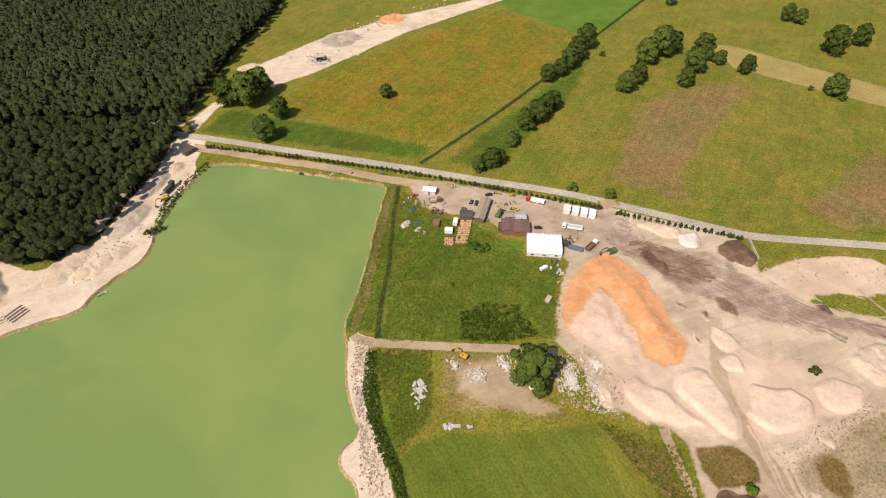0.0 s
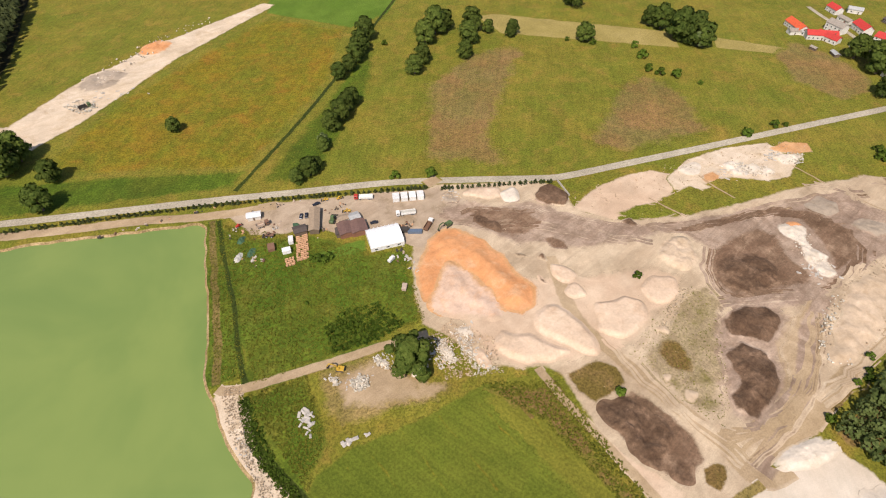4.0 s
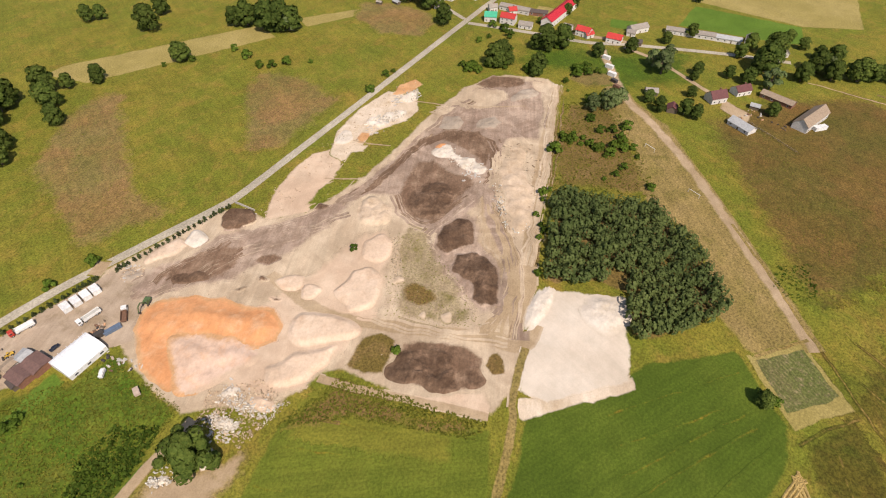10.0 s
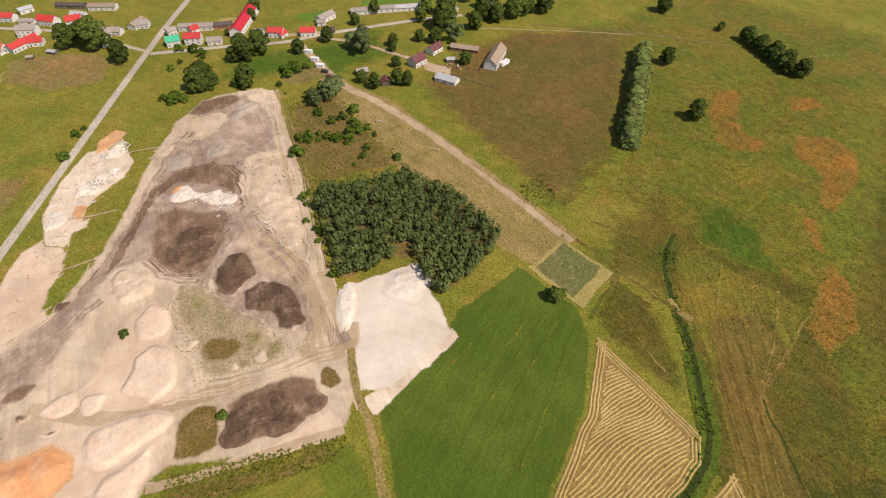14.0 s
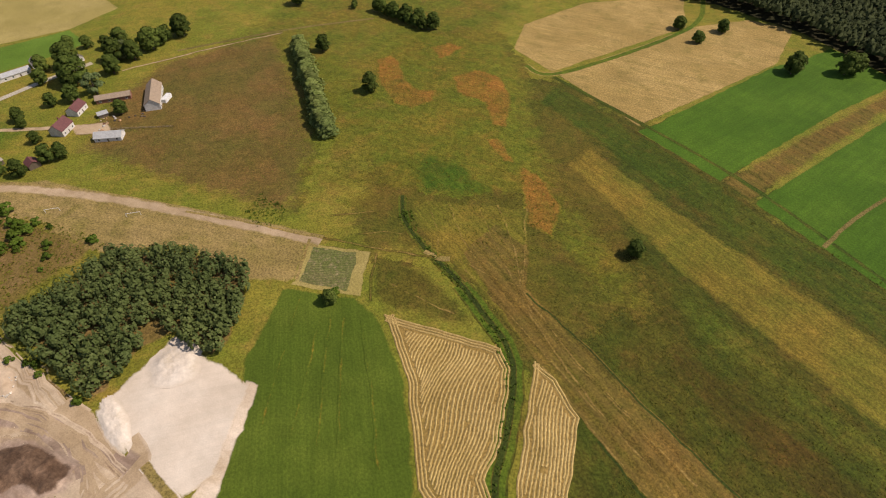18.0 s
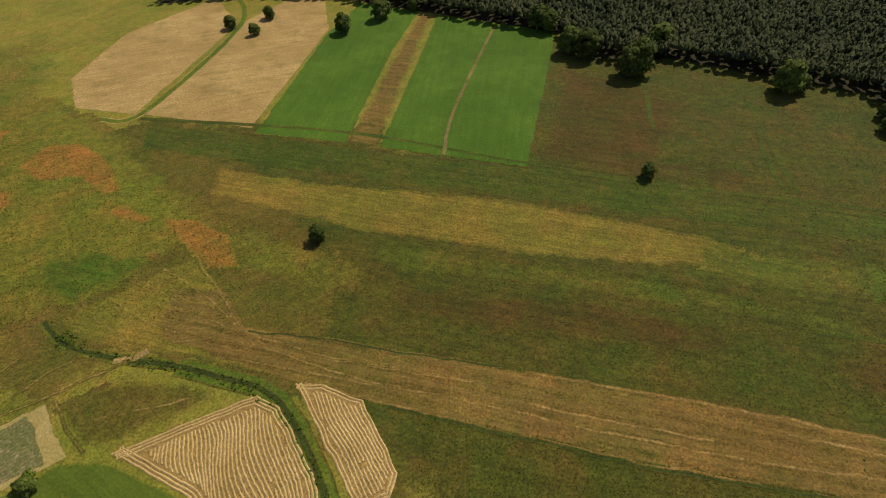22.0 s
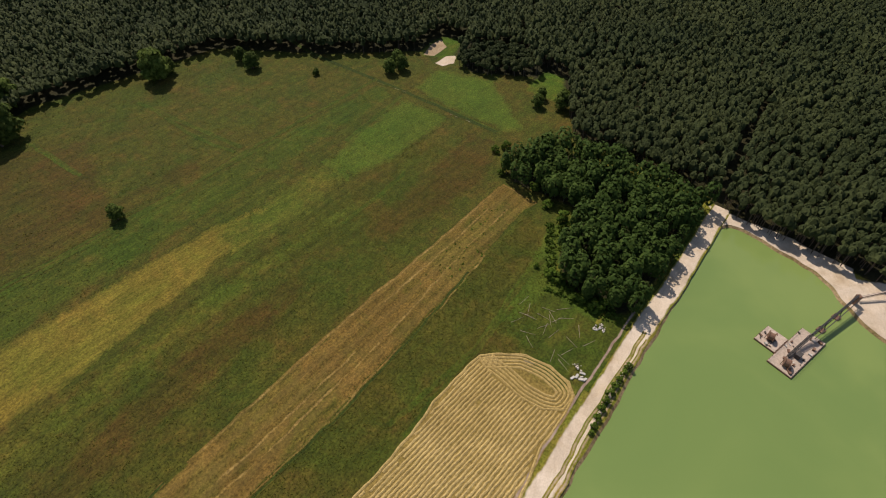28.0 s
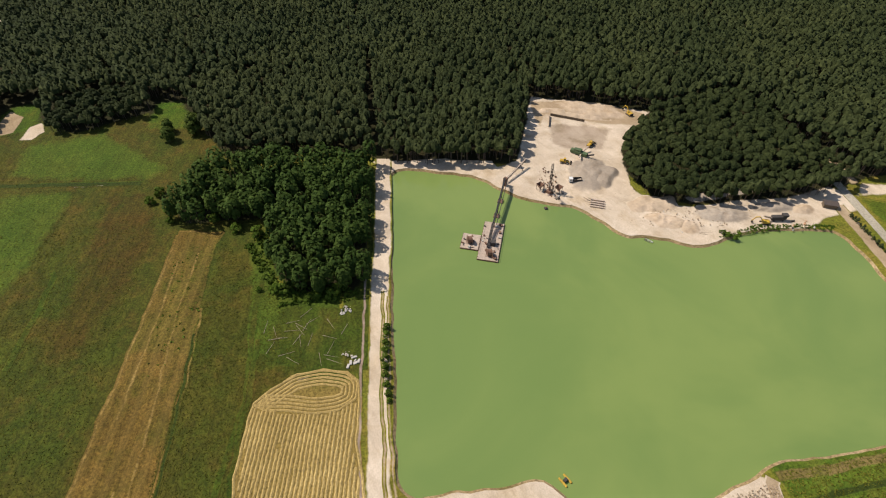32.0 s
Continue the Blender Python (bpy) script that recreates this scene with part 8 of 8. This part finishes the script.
bin_unit("site_container", 68.3, 193.4, -22, 7.5, 2.2, 1.6, "paint_blue", "blue grey steel skip beside the hall", "container")
bin_unit("box_trailer", 6.7, 212.6, 80, 4.4, 2.4, 2.3, "paint_white", "white box trailer beside brick pallets", "trailer")
bin_unit("box_trailer", 3.0, 206, -4, 4.2, 2.8, 2.2, "paint_white", "white box trailer beside brick pallets", "trailer")
bin_unit("wooden_hut", -3.7, 211.6, 85, 4.6, 3.4, 1.8, "rusty", "small brown hut in the grass", "hut")
bin_unit("wooden_hut", 49.7, 159.8, 60, 3.8, 2.2, 1.5, "deck", "small weathered hut in the grass", "hut")
loader(-3.1, 221, 160, "rusty", "rusty old tractor in the yard", 0.9)
truck(-4.5, 230.4, 190, "rusty", "deck", "old flat trailer truck on grass", 7.0)
loader(-16.5, 235.2, 20, "paint_red", "red farm implement in the grass", 0.6)
for x, y, mat, label in ((-17, 224, "tarp_green", "crumpled green tarpaulin over timber"), (-20.4, 211.8, "tarp", "pale crumpled tarpaulin in the grass"), (-13.8, 212.8, "tarp_green", "crumpled green tarpaulin over timber"), (12, 223, "tarp_green", "green tarpaulin beside a shed")):
    heap("tarpaulin", x, y, 3.2, 1.8, rnd.uniform(0, 180), 1.1, mat, label, "tarpaulin", 0.2, 0.7)

# ---- brick pallets in rows ----
pallet = thing("brick_pallet", 10, 214, -4, "wooden pallet of orange bricks", "pallet", group="rows of brick pallets")
part("pallet_base", box(B(), 0, 0, 0, 1.0, 1.0, 0.14), "wood", pallet)
part("brick_block", box(B(), 0, 0, 0.14, 0.94, 0.92, 0.9, bevel=0.03), "brick_new", pallet, "tight stack of orange bricks")
for ix in range(6):
    for iy in range(13):
        if ix + iy and rnd.random() > 0.08:
            copy_thing(pallet, pose(10 + ix * 1.05 - iy * 0.27 + rnd.uniform(-0.15, 0.15), 214 - iy * 1.35, 0, 0, 0, rnd.uniform(-12, 12)))
for i in range(16):
    copy_thing(pallet, pose(1.2 + (i % 4) * 1.2 + rnd.uniform(-0.2, 0.2), 200.5 - (i // 4) * 1.4, 0, 0, 0, rnd.uniform(-20, 20)))

# ---- broken concrete, slabs and poles ----
slab = thing("concrete_slab", -9, 112, 20, "pale broken concrete slab lying in grass", "slab", group="concrete rubble")
bm = box(B(), 0, 0, 0, 2.2, 1.0, 0.5, bevel=0.08)
part("block", bm, "concrete", slab)
for cx, cy, ax, ay, n, size in ((-9.2, 111.8, 2.5, 8, 34, 1.0), (3.5, 96.6, 3.0, 0.5, 7, 1.1), (10.5, 96.4, 0.5, 0.4, 2, 0.8), (14, 120, 4.2, 4.2, 46, 0.5), (27, 126, 4.4, 4.2, 36, 0.5), (40, 116, 3.5, 1.6, 18, 0.6),
                            (51, 118, 5, 8, 50, 0.6), (64, 114, 7, 9, 50, 0.6), (65, 125, 5, 5, 24, 0.6), (4.5, 126, 2, 1.5, 12, 0.5), (-34, 108, 2.5, 14, 22, 0.5), (58, 176, 2, 9, 16, 0.7), (262, 166, 12, 5, 34, 0.9), (296, 168, 7, 5, 24, 0.9),
                            (155, 190, 4, 4, 16, 0.9), (100, 214, 7, 4, 16, 0.8), (240, 88, 7, 6, 24, 0.9), (222, 62, 5, 14, 12, 0.6), (-174, 182, 10, 3, 16, 0.6), (-133, 1, 2, 2.5, 8, 0.9), (-160, 2, 2.5, 3, 8, 0.8), (-78, 408, 24, 8, 22, 0.9)):
    for i in range(n):
        s = copy_thing(slab, pose(cx + rnd.gauss(0, ax * 0.5), cy + rnd.gauss(0, ay * 0.5), rnd.uniform(-0.1, 0.25), rnd.uniform(-15, 15), rnd.uniform(-15, 15), rnd.uniform(0, 360)))
        k = size * rnd.uniform(0.6, 1.3)
        s.scale = (k, k * rnd.uniform(0.7, 1.2), k)
pole = thing("felled_pole", -150, -20, 0, "bare pale felled pole lying in grass", "log", group="felled poles")
bm = B()
bmesh.ops.create_cone(bm, cap_ends=True, segments=7, radius1=0.11, radius2=0.05, depth=7)
bmesh.ops.transform(bm, matrix=pose(0, 0, 0.16, 0, 90, 0), verts=bm.verts)
part("stem", bm, "log", pole)
for i in range(24):
    copy_thing(pole, pose(-152 + rnd.gauss(0, 9), -18 + rnd.gauss(0, 11), 0, 0, 0, rnd.choice((20, 70, 150)) + rnd.gauss(0, 14)))
for i in range(8):
    copy_thing(pole, pose(-161 + rnd.uniform(-2, 2), 194 + rnd.uniform(-3, 3), 0, 0, 0, 60 + rnd.gauss(0, 12)))
for i in range(9):
    copy_thing(pole, pose(-198 + rnd.uniform(-3, 3), 150 + rnd.uniform(-3, 3), rnd.uniform(0, 0.4), 0, 0, 40 + rnd.gauss(0, 14)))

# ---- suction dredger and conveyor on the lake ----
dredger = thing("dredger_pontoon", -185.8, 83.2, 152, "rusty suction dredger pontoon on the lake", "dredger", z=-0.9)
for sx, sy, x, y in ((29, 11, 0, 0), (11.4, 9.8, -2.6, 10.5)):
    deck = part("pontoon", box(B(), x, y, -0.3, sx, sy, 1.1, bevel=0.15), "rusty", dredger)
    part("deck", box(B(), x, y, 0.8, sx - 0.4, sy - 0.4, 0.06), "deck", deck, "pale sandy steel deck")
    bm = B()
    for i in range(int(sx / 2.4)):
        for s in (-1, 1):
            box(bm, x - sx / 2 + 1.2 + i * 2.4, y + s * (sy / 2 - 0.25), 0.86, 0.08, 0.08, 1.0)
    for s in (-1, 1):
        box(bm, x, y + s * (sy / 2 - 0.25), 1.8, sx - 0.6, 0.07, 0.07)
    part("railing", bm, "dark_steel", deck)
for x, y in ((-10.5, -0.5), (-3.2, 11)):
    bm = B()
    drum(bm, x, y, 2.6, 1.8, 2.0, 20)
    drum(bm, x, y - 1.2, 2.6, 2.2, 0.15, 20)
    drum(bm, x, y + 1.2, 2.6, 2.2, 0.15, 20)
    for s in (-1, 1):
        beam(bm, (x - 1.5, y + s * 1.6, 0.8), (x, y + s * 1.6, 3.0), 0.25)
        beam(bm, (x + 1.5, y + s * 1.6, 0.8), (x, y + s * 1.6, 3.0), 0.25)
    part("winch", bm, "rusty", dredger, "rust brown winch drum")
bm = B()
box(bm, -2.5, -1.5, 0.86, 3, 2.2, 2.4, bevel=0.05)
part("engine_house", bm, "dark_steel", dredger)
gear = random.Random(11)
for i in range(38):
    k = gear.uniform(0.3, 1.1)
    x, y = (gear.uniform(-13, 13), gear.uniform(-5, 5)) if i % 3 else (gear.uniform(-7.5, 2.5), gear.uniform(6.5, 14.5))
    part("deck_gear", box(B(), x, y, 0.86, k * gear.uniform(1.0, 2.6), k, k * 0.9, gear.uniform(0, 90)), gear.choice(("rusty", "dark_steel", "rusty", "concrete")), dredger)
chute = part("suction_boom", lattice(B(), (-6, 1, 1.6), (10, 0.5, 4.4), 1.2, 8, 0.2), "dark_steel", dredger)
part("pipe", beam(B(), (-6, 1, 1.6), (10, 0.5, 4.4), 0.7), "dark_steel", chute)

belt = thing("conveyor", 0, 0, 0, "long dark lattice conveyor from dredger to shore", "conveyor")
part("girder", lattice(B(), (-194.5, 87.5, 3.4), (-226, 106, 5.5), 1.0, 16, 0.16), "dark_steel", belt)
part("belt", beam(B(), (-194.5, 87.5, 4.2), (-226, 106, 6.3), 0.6), "rubber", belt)
part("walkway", beam(B(), (-193.7, 88.9, 3.2), (-225.3, 107.4, 5.3), 0.35), "dark_steel", belt)
for k in (0.3, 0.65):
    x, y, z = -194.5 - 31.5 * k, 87.5 + 18.5 * k, 3.4 + 2.1 * k
    part("float", box(B(), x, y, -1.1, 3.2, 3.2, 0.8, 57, bevel=0.1), "rusty", belt)
    part("trestle", beam(beam(B(), (x - 1, y - 1, -0.4), (x, y, z), 0.25), (x + 1, y + 1, -0.4), (x, y, z), 0.25), "dark_steel", belt)
part("tower", box(B(), -227, 106.8, -0.2, 2.0, 2.0, 5.6, 30), "rusty", belt, "rusty transfer tower")
belt_b = thing("conveyor", 0, 0, 0, "inclined stacking conveyor on the sand", "conveyor")
part("girder", lattice(B(), (-229, 108, 2.0), (-241, 125, 4.5), 0.9, 10, 0.12), "dark_steel", belt_b)
part("belt", beam(B(), (-229, 108, 2.5), (-241, 125, 5.0), 0.5), "deck", belt_b)
part("trestle", beam(beam(B(), (-239, 120, 0), (-238, 121, 3.9), 0.2), (-236, 122, 0), (-238, 121, 3.9), 0.2), "dark_steel", belt_b)

# ---- washing plant on the shore ----
derrick = thing("derrick_crane", -213.2, 128.9, 20, "slender rusty derrick crane on the shore", "crane")
part("base", box(B(), 0, 0, 0, 3, 3, 2.2, bevel=0.1), "rusty", derrick)
part("mast", lattice(B(), (0, 0, 2), (-2, 1, 19), 0.9, 14, 0.14), "dark_steel", derrick)
part("jib", lattice(B(), (0, 0, 3), (9, -2, 6), 0.7, 8, 0.12), "dark_steel", derrick)
part("cable", beam(B(), (-2, 1, 19), (9, -2, 6), 0.06), "dark_steel", derrick)
part("grab", box(B(), 9, -2, 2.6, 1.4, 1.4, 1.2, bevel=0.2), "dark_steel", derrick)
for x, y, turn in ((-217.6, 124.8, 20), (-212.5, 134.2, 30)):
    hop = thing("hopper", x, y, turn, "rusty steel feed hopper on legs", "hopper")
    bm = B()
    made = bmesh.ops.create_cone(bm, cap_ends=False, segments=4, radius1=0.8, radius2=2.6, depth=2.4)["verts"]
    bmesh.ops.transform(bm, matrix=pose(0, 0, 2.9, 0, 0, 45), verts=made)
    bmesh.ops.solidify(bm, geom=bm.faces[:], thickness=0.12)
    part("funnel", bm, "rusty", hop)
    for a in (-1, 1):
        for b in (-1, 1):
            part("leg", beam(B(), (a * 1.3, b * 1.3, 0), (a * 1.5, b * 1.5, 3.4), 0.2), "dark_steel", hop)
screen = thing("screening_plant", -242.6, 162.3, 40, "dark green mobile screening plant", "screening plant")
part("hull", box(B(), 0, 0, 0.6, 11, 2.6, 2.2, bevel=0.2), "paint_green", screen)
part("screen_box", box(B(), -1, 0, 2.8, 5, 2.4, 1.2, 0, -8, bevel=0.1), "paint_green", screen)
for s in (-1, 1):
    part("side_belt", beam(B(), (1.5, s * 1.2, 1.6), (3.0, s * 7, 3.4), 0.7), "deck", screen)
part("track", box(B(), 0, 0, 0, 4, 2.8, 0.8, bevel=0.3), "dark_steel", screen)
part("tail_belt", beam(B(), (5, 0, 1.2), (9.5, 0, 3.8), 0.8), "dark_steel", screen)
loader(-237, 150, 60, "paint_yellow", "yellow wheel loader on pale sand", 1.1)
loader(-249.4, 174, 120, "paint_yellow", "yellow wheel loader on pale sand", 1.1)
digger(-274.8, 216.5, 190, "paint_yellow", "yellow tracked excavator at the forest edge", 1.1)
truck(-218.6, 147.8, 75, "paint_white", "dark_steel", "dump lorry on the sandy bay", 7.5)
digger(-156.8, 231, 250, "paint_yellow", "yellow tracked excavator on the shore", 1.1)
plant_b = thing("screening_plant", -157, 240, 75, "dark steel sand screen on the shore", "screening plant")
part("hull", box(B(), 0, 0, 0.8, 8, 2.4, 2.4, bevel=0.2), "dark_steel", plant_b)
part("feed_box", box(B(), 3, 0, 3.2, 3, 2.6, 1.2, bevel=0.1), "dark_steel", plant_b)
part("belt", beam(B(), (-3, 0, 1.6), (-9.5, -1, 4.2), 0.8), "deck", plant_b)
for a in (-2.5, 2.5):
    part("skid", box(B(), a, 0, 0, 0.5, 2.6, 0.9), "dark_steel", plant_b)
rack = thing("pontoon_frame", -196.5, 151, 60, "weathered steel pontoon frame lying on shore", "frame")
for i in range(4):
    part("girder", box(B(), 0, -3 + i * 2.0, 0.2, 8, 0.8, 0.7), "deck", rack)
for s in (-1, 1):
    part("cross_beam", box(B(), s * 3.2, 0, 0, 0.5, 7, 0.25), "dark_steel", rack)
boat = thing("rowing_boat", -163.0, 163.6, 40, "small white rowing boat at the shore", "boat", z=-0.9)
bm = B()
hull = [bm.verts.new(p) for p in ((-2.1, -0.5, -0.1), (1.2, -0.5, -0.1), (2.0, 0, -0.1), (1.2, 0.5, -0.1), (-2.1, 0.5, -0.1))]
edge = [bm.verts.new(p) for p in ((-2.2, -0.8, 0.5), (1.3, -0.8, 0.5), (2.5, 0, 0.6), (1.3, 0.8, 0.5), (-2.2, 0.8, 0.5))]
bm.faces.new(hull)
for i in range(5):
    bm.faces.new((hull[i], hull[(i + 1) % 5], edge[(i + 1) % 5], edge[i]))
bmesh.ops.solidify(bm, geom=bm.faces[:], thickness=0.08)
part("hull", bm, "paint_white", boat)
for x in (-1.2, 0.4):
    part("bench", box(B(), x, 0, 0.25, 0.35, 1.4, 0.06), "wood", boat)
raft = thing("small_raft", -61.2, 66.5, 20, "small yellow pump raft at the spit", "raft", z=-0.9)
for s in (-1, 1):
    part("float", box(B(), 0, s * 1.2, -0.2, 4.2, 0.8, 0.7, bevel=0.2), "paint_yellow", raft)
part("pump", box(B(), 0, 0, 0.3, 1.2, 1.6, 0.9, bevel=0.1), "dark_steel", raft)
buoy = thing("pump_float", -202.1, 122.0, 0, "small dark pump float by the shore", "float", z=-0.9)
part("float", box(B(), 0, 0, -0.2, 2.2, 2.0, 0.9, bevel=0.3), "dark_steel", buoy)
part("pump", box(B(), 0, 0, 0.7, 0.9, 0.9, 0.6, bevel=0.1), "rusty", buoy)
retaining = thing("retaining_wall", -282.3, 173.2, 54, "low dark plank retaining wall in the bay", "wall")
for i in range(12):
    part("board", box(B(), -10.5 + i * 1.95, 0, 0, 1.9, 0.25, 1.9), "wood", retaining)
side_boards = thing("retaining_wall", -282, 160, 153, "low dark plank retaining wall in the bay", "wall")
for i in range(4):
    part("board", box(B(), -4.8 + i * 3.2, 0, 0, 3.1, 0.25, 1.9), "wood", side_boards)

# ---- airstrip goals, village vehicles ----
for x, y, turn in ((308.7, -2.4, 60), (274, -32.8, 60)):
    goal = thing("football_goal", x, y, turn, "simple white football goal on dry grass", "goal")
    for s in (-1, 1):
        part("post", box(B(), s * 3.6, 0, 0, 0.16, 0.16, 2.4), "paint_white", goal)
    part("crossbar", box(B(), 0, 0, 2.4, 7.4, 0.16, 0.16), "paint_white", goal)
bin_unit("caravan", 417, 48.7, 70, 6, 2.5, 2.6, "paint_white", "white caravan beside the sandy lane", "caravan")
bin_unit("caravan", 403.5, 43.5, 70, 6.2, 2.5, 2.6, "paint_white", "long white caravan beside the lane", "caravan")
bin_unit("caravan", 392.5, 39.2, 70, 6, 3, 2.6, "paint_white", "white caravan beside the sandy lane", "caravan")
bin_unit("site_container", 383.6, 35.6, 60, 5, 2.4, 2.2, "dark_steel", "dark container beside the lane", "container")
bin_unit("site_container", 376, 32, 60, 5, 2.4, 2.2, "rusty", "rusty brown container beside the lane", "container")
bin_unit("box_trailer", 377.4, -100, -50, 9, 3.4, 2.6, "paint_white", "long white trailer beside the barn", "trailer")
truck(-94.4, 397, 200, "paint_green", "dark_steel", "dark lorry on the sand strip", 8.0)
fence = thing("farm_fence", 355, -72, 50, "pale board fence around the farm", "fence")
for i in range(14):
    part("post", box(B(), -20 + i * 3, 0, 0, 0.15, 0.15, 1.4), "wood", fence)
for z in (0.5, 1.1):
    part("rail", box(B(), 0, 0, z, 39, 0.06, 0.12), "deck", fence)
bay_wall = thing("bay_wall", 160, 193.5, 86, "low concrete wall beside dark soil", "wall")
for i in range(7):
    part("panel", box(B(), -6.5 + i * 2.1, 0, 0, 2.0, 0.3, 1.6, bevel=0.03), "concrete", bay_wall)

# ---- small scrap about the yard ----
def scrap(x, y, mat, label, size, name="scrap_piece"):
    k = rnd.uniform(0.6, 1.2) * size
    ob = thing(name, x, y, rnd.uniform(0, 180), label, "scrap")
    bm = box(B(), 0, 0, 0, 1.6 * k, 0.9 * k, 0.7 * k, bevel=0.05)
    box(bm, 0.5 * k, 0.2 * k, 0.6 * k, 0.5 * k, 0.4 * k, 0.5 * k, 20)
    part("lump", bm, mat, ob)
    return ob


for cx, cy, ax, ay, n in ((67, 199, 5, 3, 26), (36, 228, 10, 5, 16), (-12, 230, 9, 6, 18), (2, 226, 5, 4, 12), (8, 244, 14, 2, 10), (-60, 256, 40, 3, 18), (-14, 208, 8, 5, 14), (56, 180, 4, 8, 10), (22, 214, 5, 4, 10),
                       (-212, 131, 6, 6, 22), (-150, 250, 4, 10, 10), (378, -62, 8, 10, 14), (372, -80, 6, 8, 10), (370, -50, 7, 6, 10)):
    for i in range(n):
        mat = rnd.choice(("rusty", "wood", "dark_steel", "deck", "brick_new", "concrete"))
        scrap(cx + rnd.gauss(0, ax * 0.5), cy + rnd.gauss(0, ay * 0.5) - (0.22 * (cx + 60) if cx == -60 else 0), mat, {"rusty": "rusty scrap metal lying on the ground", "wood": "weathered timber lying on the ground", "dark_steel": "dark steel machine part on the ground", "deck": "pale boards stacked on the ground", "brick_new": "stack of orange bricks on the ground", "concrete": "pale concrete block on the ground"}[mat], rnd.uniform(0.5, 1.1))
